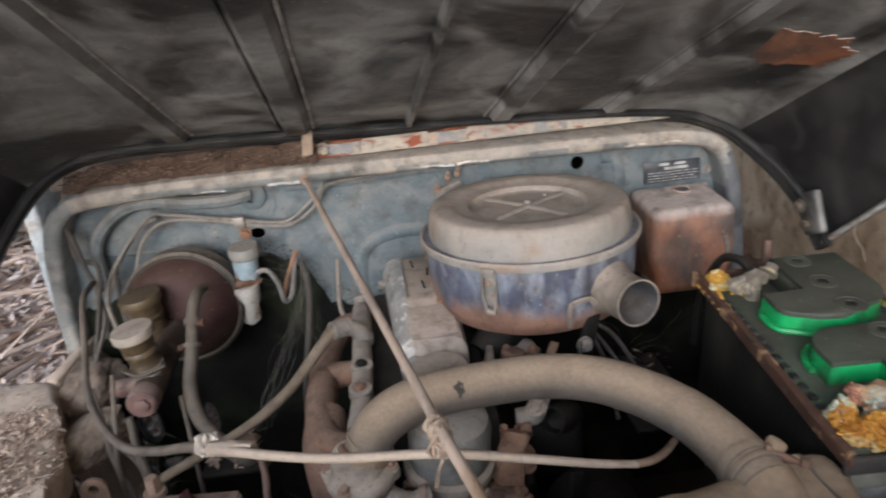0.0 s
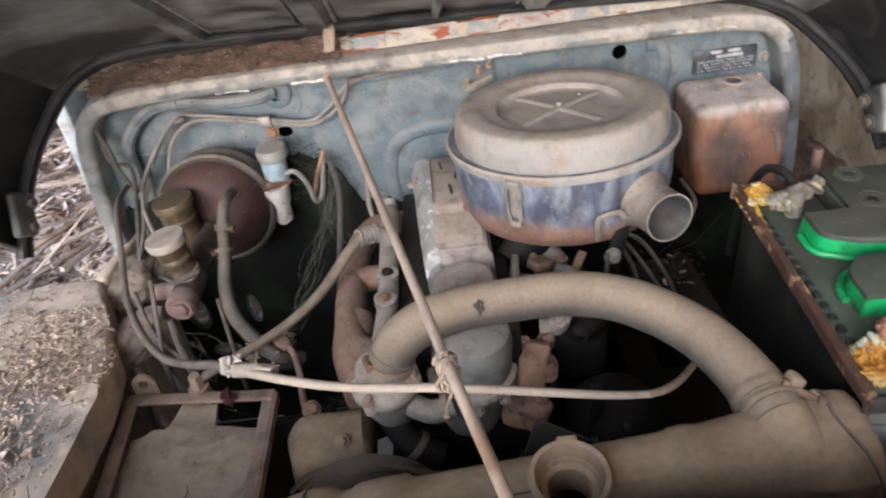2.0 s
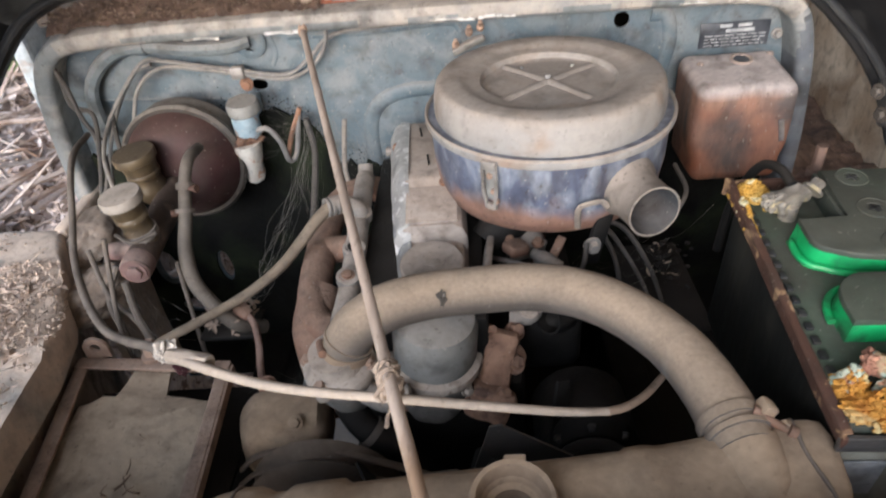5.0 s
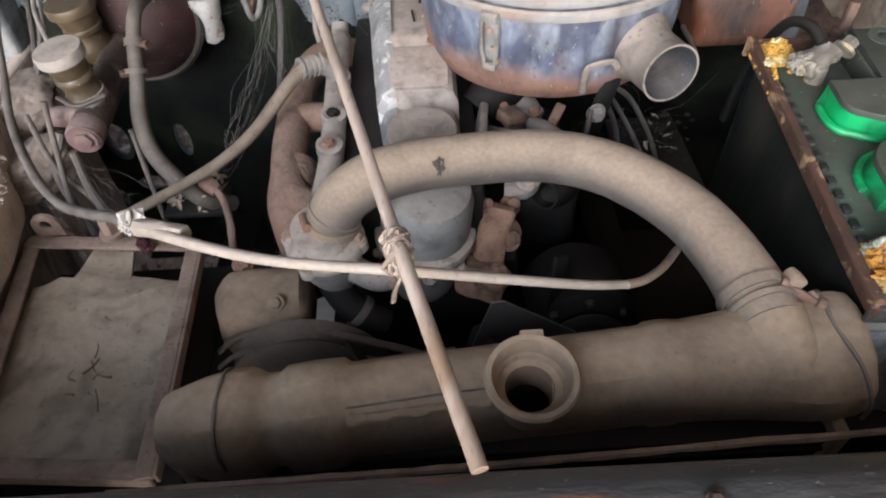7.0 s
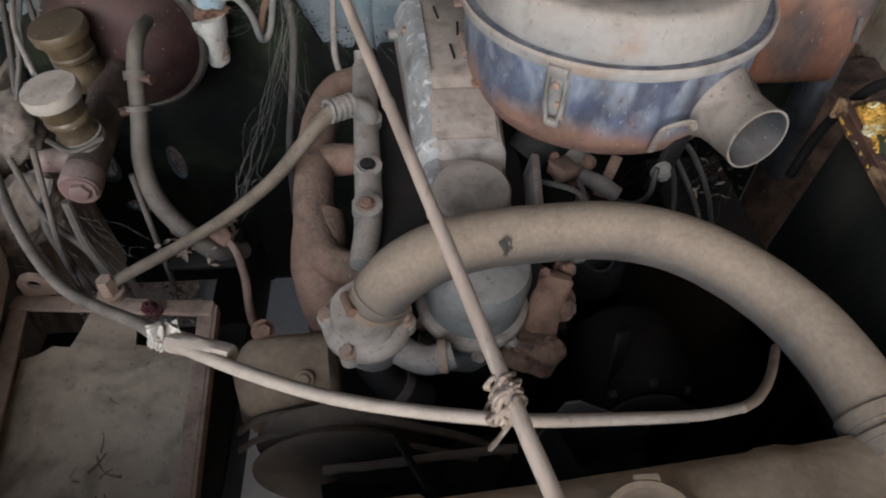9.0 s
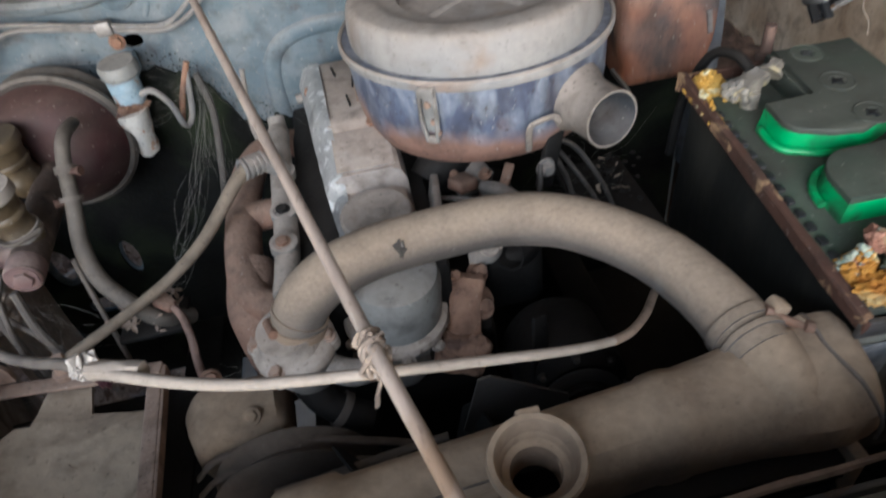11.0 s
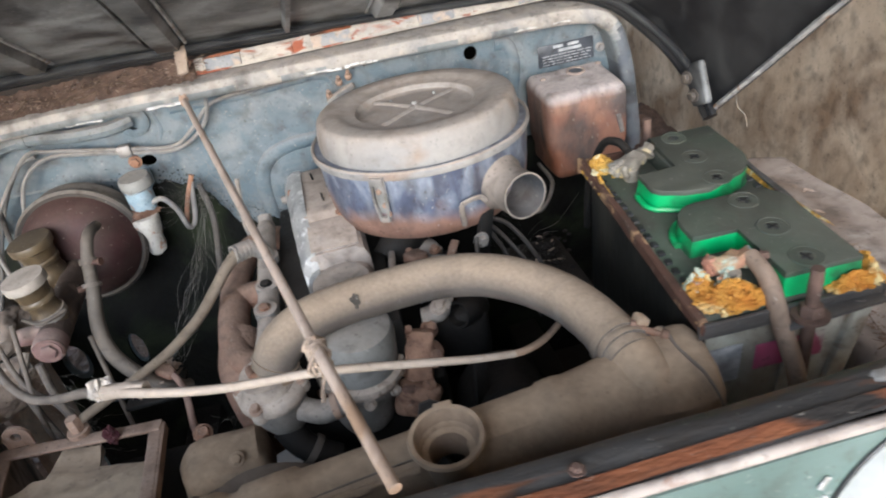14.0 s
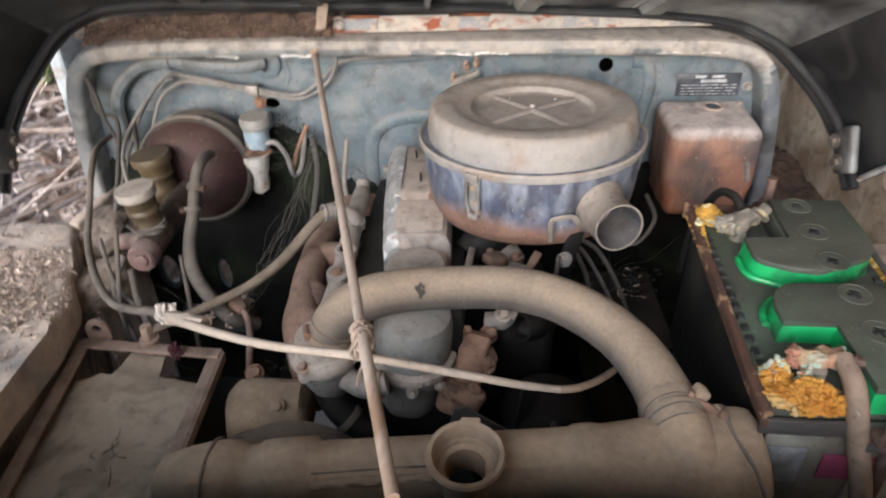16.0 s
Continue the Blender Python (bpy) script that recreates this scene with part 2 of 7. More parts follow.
M = {
    "ground": surf("dry earth", (0.42, 0.39, 0.36), (0.52, 0.485, 0.45), 3, 0.95, bump=0.6, bsc=40, grime=0),
    "litter": surf("leaf litter", (0.40, 0.31, 0.26), (0.72, 0.62, 0.56), 22, 0.95, bump=1.0, bsc=60, grime=0.2, spots=(0.20, 0.13, 0.10), cover=0.30, spsc=40),
    "stick": surf("dry sticks", (0.48, 0.36, 0.295), (0.80, 0.70, 0.64), 5, 0.85, bump=0.3, bsc=120, spots=(0.28, 0.18, 0.13), cover=0.28, spsc=4, grime=0.35),
    "moss": surf("mossy stone", (0.035, 0.06, 0.015), (0.11, 0.14, 0.045), 22, 0.95, bump=1.0, bsc=90, spots=(0.06, 0.05, 0.04), cover=0.35, spsc=5),
    "leaf": surf("green leaves", (0.15, 0.25, 0.06), (0.34, 0.44, 0.17), 5, 0.6, bump=0.1, grime=0),
    "dryleaf": surf("dry leaves", (0.30, 0.21, 0.155), (0.52, 0.41, 0.33), 30, 0.85, bump=0.2, grime=0.3),
    "paleleaf": surf("bleached dry leaves", (0.58, 0.46, 0.41), (0.86, 0.78, 0.74), 22, 0.8, bump=0.2, grime=0.3),
    "twig": surf("twigs", (0.10, 0.065, 0.04), (0.22, 0.15, 0.10), 30, 0.9, bump=0.3),
    "wall": surf("stained plaster", (0.43, 0.30, 0.19), (0.88, 0.735, 0.56), 3.4, 0.9, bump=0.6, bsc=50, spots=(0.27, 0.175, 0.105), cover=0.44, spsc=5.5, sharp=0.26, dist=0.6, grime=0.5, stretch=(1, 1.0, 0.85)),
    "blue": surf("blue-grey paint", (0.052, 0.093, 0.122), (0.112, 0.166, 0.198), 6, 0.5, bump=0.15, dust=0.4, spots=(0.20, 0.225, 0.235), cover=0.34, spsc=20, sharp=0.3, side=0.14),
    "lip": surf("worn cream rim", (0.36, 0.325, 0.29), (0.50, 0.455, 0.40), 14, 0.7, bump=0.3, dust=0.45, dustc=(0.45, 0.385, 0.33), spots=(0.25, 0.255, 0.255), cover=0.36, spsc=23, sharp=0.3, side=0.4, grime=0.6),
    "lipchip": surf("chipped primer", (0.60, 0.58, 0.55), (0.72, 0.70, 0.68), 60, 0.6, bump=0.5, spots=(0.35, 0.33, 0.3), cover=0.4, spsc=90),
    "lipgrey": surf("blue-grey rim paint", (0.17, 0.195, 0.205), (0.27, 0.285, 0.285), 12, 0.6, bump=0.25, dust=0.35, spots=(0.40, 0.38, 0.35), cover=0.25, spsc=18, sharp=0.15),
    "hinge": surf("flaking hinge strip", (0.50, 0.44, 0.37), (0.36, 0.33, 0.30), 16, 0.7, bump=0.4, spots=(0.32, 0.10, 0.055), cover=0.32, spsc=24, sharp=0.06, stretch=(0.7, 1, 2)),
    "hingegrey": surf("chipped grey-blue hinge leaf", (0.21, 0.22, 0.235), (0.33, 0.325, 0.32), 25, 0.7, bump=0.4, spots=(0.46, 0.36, 0.29), cover=0.35, spsc=40, sharp=0.1),
    "crumb": surf("dry earth crumbs", (0.22, 0.15, 0.11), (0.40, 0.29, 0.22), 60, 0.95, bump=0.8, bsc=160, grime=0.3),
    "soil": surf("dark brown soil", (0.065, 0.038, 0.026), (0.16, 0.10, 0.072), 40, 0.95, bump=1.0, bsc=120),
    "debris": surf("damp leaf mould", (0.20, 0.135, 0.10), (0.36, 0.265, 0.205), 40, 0.95, bump=1.0, bsc=120),
    "hood": surf("black hood underside", (0.010, 0.010, 0.0105), (0.045, 0.045, 0.044), 7, 0.40, bump=0.5, bsc=60, spots=(0.34, 0.34, 0.33), cover=0.36, spsc=4.2, sharp=0.30, dist=1.8, gloss=0.6),
    "skirt": surf("black skirt paint", (0.012, 0.012, 0.013), (0.03, 0.03, 0.03), 9, 0.42, bump=0.25, bsc=60, spots=(0.055, 0.054, 0.052), cover=0.24, spsc=12, sharp=0.3, grime=0),
    "rim": surf("grey-blue rim paint", (0.09, 0.105, 0.125), (0.19, 0.195, 0.205), 14, 0.5, bump=0.2, spots=(0.03, 0.03, 0.03), cover=0.4, spsc=9, sharp=0.2),
    "edge": surf("bare edge", (0.22, 0.21, 0.20), (0.42, 0.41, 0.39), 50, 0.6, bump=0.4, spots=(0.24, 0.14, 0.08), cover=0.2, spsc=25),
    "fender": surf("dust-caked mudguard", (0.60, 0.465, 0.365), (0.76, 0.62, 0.505), 9, 0.95, bump=0.9, bsc=70, spots=(0.24, 0.285, 0.29), cover=0.25, spsc=3.2, sharp=0.16, grime=0.3),
    "fenderR": surf("grey dusty mudguard", (0.46, 0.385, 0.335), (0.62, 0.535, 0.475), 6, 0.9, bump=0.4, bsc=70, spots=(0.28, 0.21, 0.165), cover=0.35, spsc=6, sharp=0.2),
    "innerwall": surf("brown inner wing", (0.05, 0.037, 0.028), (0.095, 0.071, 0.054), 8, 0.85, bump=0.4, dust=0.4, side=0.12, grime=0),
    "wing": surf("brown dusty wing side", (0.36, 0.27, 0.205), (0.52, 0.405, 0.315), 8, 0.95, bump=0.5, bsc=70, spots=(0.10, 0.075, 0.058), cover=0.3, spsc=7, sharp=0.25),
    "green": surf("faded green paint", (0.105, 0.155, 0.138), (0.165, 0.225, 0.20), 6, 0.42, bump=0.1, spots=(0.40, 0.42, 0.38), cover=0.12, spsc=17, sharp=0.03, gloss=0.6),
    "flange": surf("blackened rusty flange", (0.050, 0.047, 0.045), (0.11, 0.104, 0.10), 12, 0.42, bump=0.4, spots=(0.22, 0.085, 0.04), cover=0.2, spsc=16, sharp=0.08, stretch=(0.6, 1.5, 1.5), gloss=0.6),
    "rustband": surf("orange rust on black", (0.20, 0.062, 0.026), (0.34, 0.125, 0.055), 26, 0.8, bump=0.5, spots=(0.035, 0.03, 0.027), cover=0.55, spsc=14, sharp=0.12, stretch=(0.5, 1.5, 1.5)),
    "bare": surf("bare speckled metal", (0.36, 0.35, 0.335), (0.47, 0.46, 0.44), 30, 0.45, metal=0.3, bump=0.5, spots=(0.64, 0.63, 0.61), cover=0.3, spsc=70, sharp=0.08),
    "cream": surf("worn pale edge", (0.30, 0.245, 0.215), (0.46, 0.40, 0.355), 20, 0.55, bump=0.2, spots=(0.22, 0.10, 0.06), cover=0.34, spsc=22),
    "white": surf("white enamel", (0.58, 0.57, 0.54), (0.66, 0.65, 0.62), 3, 0.35, bump=0.05, grime=0.08),
    "rubber": surf("black rubber", (0.014, 0.014, 0.014), (0.03, 0.03, 0.028), 15, 0.7, bump=0.2, dust=0.3, grime=0),
    "dusty": surf("dust over metal", (0.10, 0.065, 0.045), (0.21, 0.145, 0.10), 14, 0.9, bump=0.35, bsc=120, dust=1.0, side=0.42, dustc=(0.41, 0.30, 0.205), spots=(0.11, 0.08, 0.06), cover=0.12, spsc=26, sharp=0.1, grime=0.2),
    # Dust lies on top; the low side value also colours in the flanks' shade.
    "hose": surf("dusty rubber hose", (0.07, 0.062, 0.055), (0.13, 0.11, 0.095), 9, 0.92, bump=0.25, bsc=220, dust=1.2, side=0.07, dustc=(0.365, 0.278, 0.202), spots=(0.15, 0.145, 0.14), cover=0.14, spsc=14, sharp=0.25, grime=0.16),
    "valve": surf("dusty silver cover", (0.34, 0.32, 0.30), (0.44, 0.40, 0.37), 14, 0.55, metal=0.2, bump=0.25, dust=1.1, side=0.3, dustc=(0.40, 0.325, 0.27), spots=(0.56, 0.54, 0.51), cover=0.18, spsc=30, sharp=0.06),
    "castiron": surf("rusty cast iron under dust", (0.14, 0.065, 0.042), (0.24, 0.125, 0.085), 16, 0.92, bump=0.6, bsc=200, dust=0.52, side=0.22, dustc=(0.34, 0.25, 0.19)),
    "greycast": surf("dusty grey casting", (0.17, 0.165, 0.155), (0.27, 0.255, 0.235), 20, 0.75, bump=0.45, bsc=180, dust=0.7, side=0.15, metal=0.2),
    "canister": surf("blue-grey canister", (0.17, 0.18, 0.175), (0.24, 0.245, 0.235), 14, 0.55, bump=0.15, dust=0.45, side=0.2),
    # Near-black: the deep bay's shade is put into the colour of its parts.
    "dark": surf("near-black iron, shade in colour", (0.0035, 0.0034, 0.0032), (0.009, 0.0085, 0.008), 14, 0.7, bump=0.4, dust=0.05, side=0.02, gloss=0.25, grime=0),
    "blacksheet": surf("black sheeting", (0.004, 0.004, 0.0036), (0.011, 0.0112, 0.0098), 10, 0.9, bump=0.7, bsc=120, gloss=0.2, spots=(0.032, 0.041, 0.022), cover=0.15, spsc=8, sharp=0.30, grime=0),
    "rusty": surf("brown rust", (0.20, 0.09, 0.05), (0.31, 0.155, 0.09), 22, 0.9, bump=0.6, bsc=190, dust=0.3),
    "rustdust": surf("dusty rust frame", (0.28, 0.165, 0.11), (0.40, 0.265, 0.19), 16, 0.92, bump=0.5, bsc=170, dust=0.4, side=0.3),
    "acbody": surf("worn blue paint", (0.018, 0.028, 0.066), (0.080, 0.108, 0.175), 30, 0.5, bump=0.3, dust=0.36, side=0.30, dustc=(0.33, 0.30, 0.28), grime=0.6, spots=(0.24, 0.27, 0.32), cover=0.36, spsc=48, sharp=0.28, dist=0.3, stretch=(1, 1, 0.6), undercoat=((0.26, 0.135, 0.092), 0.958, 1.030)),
    "aclid": surf("dusty air cleaner lid", (0.25, 0.245, 0.24), (0.36, 0.34, 0.315), 12, 0.65, bump=0.15, bsc=120, dust=0.85, side=0.10, dustc=(0.37, 0.305, 0.255), spots=(0.27, 0.19, 0.14), cover=0.18, spsc=15, sharp=0.22, grime=0.3),
    "steel": surf("dull steel", (0.30, 0.285, 0.27), (0.42, 0.40, 0.38), 30, 0.5, metal=0.7, bump=0.25, dust=0.5),
    "snork": surf("dusty steel snorkel", (0.19, 0.165, 0.14), (0.28, 0.245, 0.21), 20, 0.6, metal=0.25, bump=0.2, dust=0.7, side=0.45),
    "booster": surf("maroon booster", (0.030, 0.011, 0.012), (0.062, 0.023, 0.024), 12, 0.55, bump=0.25, dust=0.24, side=0.0, dustc=(0.22, 0.16, 0.125), spots=(0.08, 0.06, 0.052), cover=0.22, spsc=9, sharp=0.3, gloss=0.25),
    "dirtyiron": surf("dirt-caked brown iron", (0.040, 0.027, 0.021), (0.10, 0.068, 0.052), 20, 0.85, bump=0.6, spots=(0.17, 0.12, 0.09), cover=0.2, spsc=26, sharp=0.2),
    "bore": surf("grey inside of the intake", (0.030, 0.033, 0.038), (0.075, 0.080, 0.088), 18, 0.7, bump=0.3, dust=0.25, side=0.0),
    "crimp": surf("dirty crimped rim", (0.030, 0.025, 0.022), (0.070, 0.060, 0.052), 14, 0.7, bump=0.2, dust=0.6, side=0.0, dustc=(0.31, 0.27, 0.23), gloss=0.25),
    "pink": surf("red primer cylinder", (0.115, 0.056, 0.052), (0.18, 0.10, 0.092), 18, 0.8, bump=0.3, dust=0.45),
    "amber": surf("amber brake fluid plastic", (0.045, 0.031, 0.016), (0.13, 0.093, 0.050), 22, 0.35, bump=0.15, dust=0.10, grime=0.7),
    "cap": surf("dusty cap", (0.25, 0.22, 0.185), (0.33, 0.29, 0.245), 30, 0.8, bump=0.25, dust=0.55, grime=0.4),
    "cupblue": surf("pale blue plastic", (0.22, 0.34, 0.42), (0.40, 0.50, 0.55), 35, 0.5, bump=0.2, dust=0.3, spots=(0.36, 0.20, 0.12), cover=0.2, spsc=50),
    "cupwhite": surf("cloudy white plastic", (0.55, 0.52, 0.47), (0.68, 0.66, 0.61), 40, 0.4, bump=0.3, dust=0.3, spots=(0.42, 0.25, 0.17), cover=0.16, spsc=60),
    "boxrust": surf("orange rust", (0.25, 0.080, 0.036), (0.40, 0.175, 0.09), 16, 0.7, bump=0.3, spots=(0.06, 0.042, 0.036), cover=0.42, spsc=12, sharp=0.24, dust=1.3, side=0.03, dustc=(0.50, 0.435, 0.41), stretch=(1, 1, 0.45)),
    "boxtop": surf("dusty rusted top", (0.33, 0.24, 0.20), (0.42, 0.33, 0.28), 14, 0.8, bump=0.25, dust=0.55),
    "plate": surf("worn dark data plate", (0.022, 0.025, 0.032), (0.075, 0.082, 0.095), 45, 0.35, bump=0.05, grime=0),
    "print": surf("worn silver print", (0.52, 0.53, 0.53), (0.26, 0.27, 0.28), 60, 0.4, bump=0.05),
    "batcase": surf("dirty battery case", (0.007, 0.008, 0.007), (0.016, 0.016, 0.0135), 9, 0.6, bump=0.2, spots=(0.07, 0.062, 0.045), cover=0.14, spsc=8, sharp=0.3, grime=0, stretch=(1, 1, 0.3)),
    "batlight": surf("pale battery case", (0.28, 0.28, 0.235), (0.44, 0.43, 0.36), 12, 0.55, bump=0.2, spots=(0.17, 0.13, 0.09), cover=0.36, spsc=9, sharp=0.25, stretch=(1, 1, 0.5)),
    "label": surf("magenta label", (0.38, 0.06, 0.14), (0.46, 0.12, 0.2), 20, 0.5, bump=0.1, spots=(0.55, 0.5, 0.45), cover=0.3, spsc=14),
    "battop": surf("black battery top", (0.030, 0.036, 0.029), (0.058, 0.068, 0.054), 10, 0.6, bump=0.15, dust=0.34, dustc=(0.16, 0.155, 0.12), spots=(0.025, 0.075, 0.04), cover=0.2, spsc=9, sharp=0.3, grime=0.35),
    "batgreen": surf("bright green plastic", (0.008, 0.29, 0.085), (0.012, 0.42, 0.13), 25, 0.4, bump=0.1, grime=0.10, spots=(0.02, 0.08, 0.035), cover=0.28, spsc=22, sharp=0.2),
    "acid": surf("yellow corrosion crust", (0.52, 0.26, 0.03), (0.62, 0.40, 0.10), 45, 0.9, bump=1.0, bsc=260, spots=(0.66, 0.60, 0.38), cover=0.3, spsc=50, sharp=0.08, grime=0.25),
    "acidorange": surf("orange corrosion crust", (0.46, 0.17, 0.02), (0.60, 0.30, 0.05), 60, 0.85, bump=0.8, bsc=260, spots=(0.64, 0.52, 0.26), cover=0.3, spsc=45, sharp=0.12, grime=0.2),
    "acidclamp": surf("corroded terminal clamp", (0.36, 0.17, 0.11), (0.42, 0.33, 0.19), 38, 0.85, bump=0.9, bsc=260, spots=(0.36, 0.48, 0.42), cover=0.36, spsc=34, sharp=0.1),
    "acidpink": surf("salmon corrosion", (0.36, 0.16, 0.105), (0.46, 0.25, 0.165), 50, 0.9, bump=0.8, bsc=260),
    "acidgreen": surf("blue-green corrosion", (0.34, 0.46, 0.38), (0.58, 0.55, 0.42), 50, 0.85, bump=0.9, bsc=260, spots=(0.45, 0.22, 0.12), cover=0.36, spsc=40, grime=0.3),
    "clampred": surf("flaking red-brown angle iron", (0.055, 0.026, 0.017), (0.115, 0.054, 0.036), 22, 0.75, bump=0.5, spots=(0.42, 0.26, 0.14), cover=0.26, spsc=30),
    "clamprust": surf("dark rusty stud", (0.085, 0.05, 0.038), (0.155, 0.095, 0.072), 40, 0.85, bump=0.6),
    "lead": surf("lead terminal", (0.20, 0.185, 0.16), (0.34, 0.31, 0.25), 50, 0.6, metal=0.3, bump=0.6, dust=0.3, spots=(0.55, 0.46, 0.26), cover=0.25, spsc=60),
    "cable": surf("dusty brown cable", (0.21, 0.14, 0.095), (0.29, 0.20, 0.14), 20, 0.8, bump=0.25, dust=0.22),
    "bamboo": surf("dry bamboo stick", (0.34, 0.26, 0.21), (0.47, 0.375, 0.31), 9, 0.6, bump=0.25, bsc=200, spots=(0.26, 0.17, 0.11), cover=0.2, spsc=14, stretch=(1, 0.2, 1), grime=0.4),
    "rope": surf("frayed rope", (0.22, 0.16, 0.12), (0.33, 0.255, 0.195), 60, 0.95, bump=1.0, bsc=300, dust=0.3),
    "tape": surf("pale torn tape", (0.50, 0.44, 0.38), (0.62, 0.56, 0.50), 60, 0.7, bump=0.6),
    "pipe": surf("dusty pale pipe", (0.29, 0.235, 0.185), (0.38, 0.315, 0.255), 15, 0.7, bump=0.2, dust=0.5, grime=0.3),
    "wire": surf("dusty grey wire", (0.15, 0.15, 0.147), (0.25, 0.246, 0.236), 25, 0.7, bump=0.2, dust=0.5),
    "hosedark": surf("dusty dark rubber tube", (0.06, 0.050, 0.041), (0.125, 0.102, 0.083), 25, 0.75, bump=0.2, dust=0.22),
    "hosegrey": surf("grey-brown rubber hose", (0.05, 0.043, 0.034), (0.105, 0.088, 0.070), 14, 0.75, bump=0.25, dust=0.22),
    "wiredark": surf("dark wire", (0.02, 0.02, 0.02), (0.045, 0.042, 0.038), 25, 0.6, bump=0.2, dust=0.25),
    "bluehose": surf("blue-grey loom", (0.14, 0.18, 0.20), (0.19, 0.225, 0.24), 20, 0.65, bump=0.2, dust=0.5),
    "web": surf("dusty cobweb", (0.22, 0.205, 0.18), (0.30, 0.28, 0.245), 30, 0.95, bump=0.1, grime=0),
    "cardboard": surf("dust-covered sheet", (0.42, 0.325, 0.235), (0.56, 0.45, 0.33), 7, 0.95, bump=0.45, bsc=90, spots=(0.16, 0.12, 0.09), cover=0.20, spsc=9, sharp=0.18, grime=0.4),
    "creamflange": surf("cream dust on casting", (0.36, 0.30, 0.25), (0.50, 0.43, 0.365), 20, 0.92, bump=0.5, bsc=150, dust=0.5, dustc=(0.46, 0.385, 0.32), side=0.3, spots=(0.22, 0.17, 0.14), cover=0.2, spsc=24),
    "flakerust": surf("flaking brown rust", (0.17, 0.080, 0.046), (0.33, 0.19, 0.125), 30, 0.95, bump=1.2, bsc=110, dust=0.12, spots=(0.10, 0.05, 0.035), cover=0.34, spsc=34, sharp=0.12),
    "belt": surf("dusty rubber belt", (0.05, 0.038, 0.03), (0.10, 0.078, 0.06), 20, 0.9, bump=0.3, dust=0.45, side=0.1, dustc=(0.30, 0.225, 0.17), grime=0.2),
    "blade": surf("dull grey fan steel", (0.045, 0.043, 0.041), (0.075, 0.07, 0.066), 12, 0.55, bump=0.2, dust=0.2, side=0.1, grime=0.2),
    "copper": surf("dirty copper pipe", (0.16, 0.07, 0.05), (0.24, 0.12, 0.085), 20, 0.6, metal=0.3, bump=0.2, dust=0.35),
    "mulch": surf("brown leaf mulch", (0.38, 0.285, 0.22), (0.64, 0.51, 0.42), 40, 0.95, bump=0.8, bsc=160, grime=0.3),
    "palepaint": surf("chalky pale blue paint", (0.36, 0.42, 0.45), (0.55, 0.60, 0.62), 14, 0.6, bump=0.2, dust=0.3, spots=(0.42, 0.34, 0.28), cover=0.24, spsc=18, sharp=0.15),
    "sheettwig": surf("dusty twigs", (0.14, 0.09, 0.06), (0.30, 0.215, 0.15), 30, 0.95, bump=0.3),
    "batwhite": surf("dirty white plastic", (0.44, 0.43, 0.36), (0.60, 0.585, 0.50), 14, 0.6, bump=0.2, spots=(0.24, 0.15, 0.09), cover=0.28, spsc=22, sharp=0.2, grime=0.4),
    "oldpipe": surf("grimy flexible pipe", (0.13, 0.10, 0.072), (0.21, 0.165, 0.12), 18, 0.85, bump=0.25, dust=0.35, dustc=(0.30, 0.235, 0.175)),
    "rag": surf("dark red rag", (0.05, 0.01, 0.014), (0.09, 0.022, 0.026), 30, 0.9, bump=0.4),
}


# ---- mesh helpers ----
def finish(bm, smooth=True, angle=38):
    bmesh.ops.recalc_face_normals(bm, faces=bm.faces)
    for f in bm.faces:
        f.smooth = smooth
    for e in bm.edges:
        if len(e.link_faces) == 2 and e.calc_face_angle(0) > radians(angle):
            e.smooth = False


def part(name, bm, material, parent=None, label="", smooth=True):
    finish(bm, smooth)
    me = bpy.data.meshes.new(name)
    bm.to_mesh(me)
    bm.free()
    me.materials.append(M[material])
    ob = new(name, me)
    if parent is not None:
        ob.parent = parent
        ob.matrix_parent_inverse = parent.matrix_basis.inverted()
    if label:
        tagged(ob, label)
    return ob


def thing(name, base, label, category, group="", kind=""):
    ob = new(name)
    ob.empty_display_size = 0.05
    ob.matrix_basis = Matrix.Translation(base)
    return tagged(ob, label, category, group, kind)


def axis(p, d):
    """A frame at p whose z points along d."""
    return Matrix.Translation(p) @ Vector(d).normalized().to_track_quat("Z", "Y").to_matrix().to_4x4()


def box(size, m, bevel=0.0, segs=2, bm=None):
    own = bmesh.new()
    bmesh.ops.create_cube(own, size=1.0, matrix=Matrix.Diagonal((*size, 1)))
    if bevel:
        bmesh.ops.bevel(own, geom=own.edges[:], offset=bevel, segments=segs, profile=0.5, affect='EDGES')
    own.transform(m if isinstance(m, Matrix) else Matrix.Translation(m))
    return merge(bm, own)


def merge(bm, own):
    if bm is None:
        return own
    me = bpy.data.meshes.new("tmp")
    own.to_mesh(me)
    own.free()
    bm.from_mesh(me)
    bpy.data.meshes.remove(me)
    return bm


def lathe(profile, m=None, segs=32, bm=None):
    """Turns (radius, height) pairs round z."""
    own = bmesh.new()
    rings = []
    for r, z in profile:
        if r < 1e-6:
            rings.append([own.verts.new((0, 0, z))])
        else:
            rings.append([own.verts.new((r * math.cos(a), r * math.sin(a), z)) for a in (2 * math.pi * i / segs for i in range(segs))])
    for a, c in zip(rings, rings[1:]):
        for i in range(segs):
            j = (i + 1) % segs
            q = [a[i % len(a)], a[j % len(a)], c[j % len(c)], c[i % len(c)]]
            q = list(dict.fromkeys(q))
            if len(q) > 2:
                own.faces.new(q)
    if m is not None:
        own.transform(m)
    return merge(bm, own)


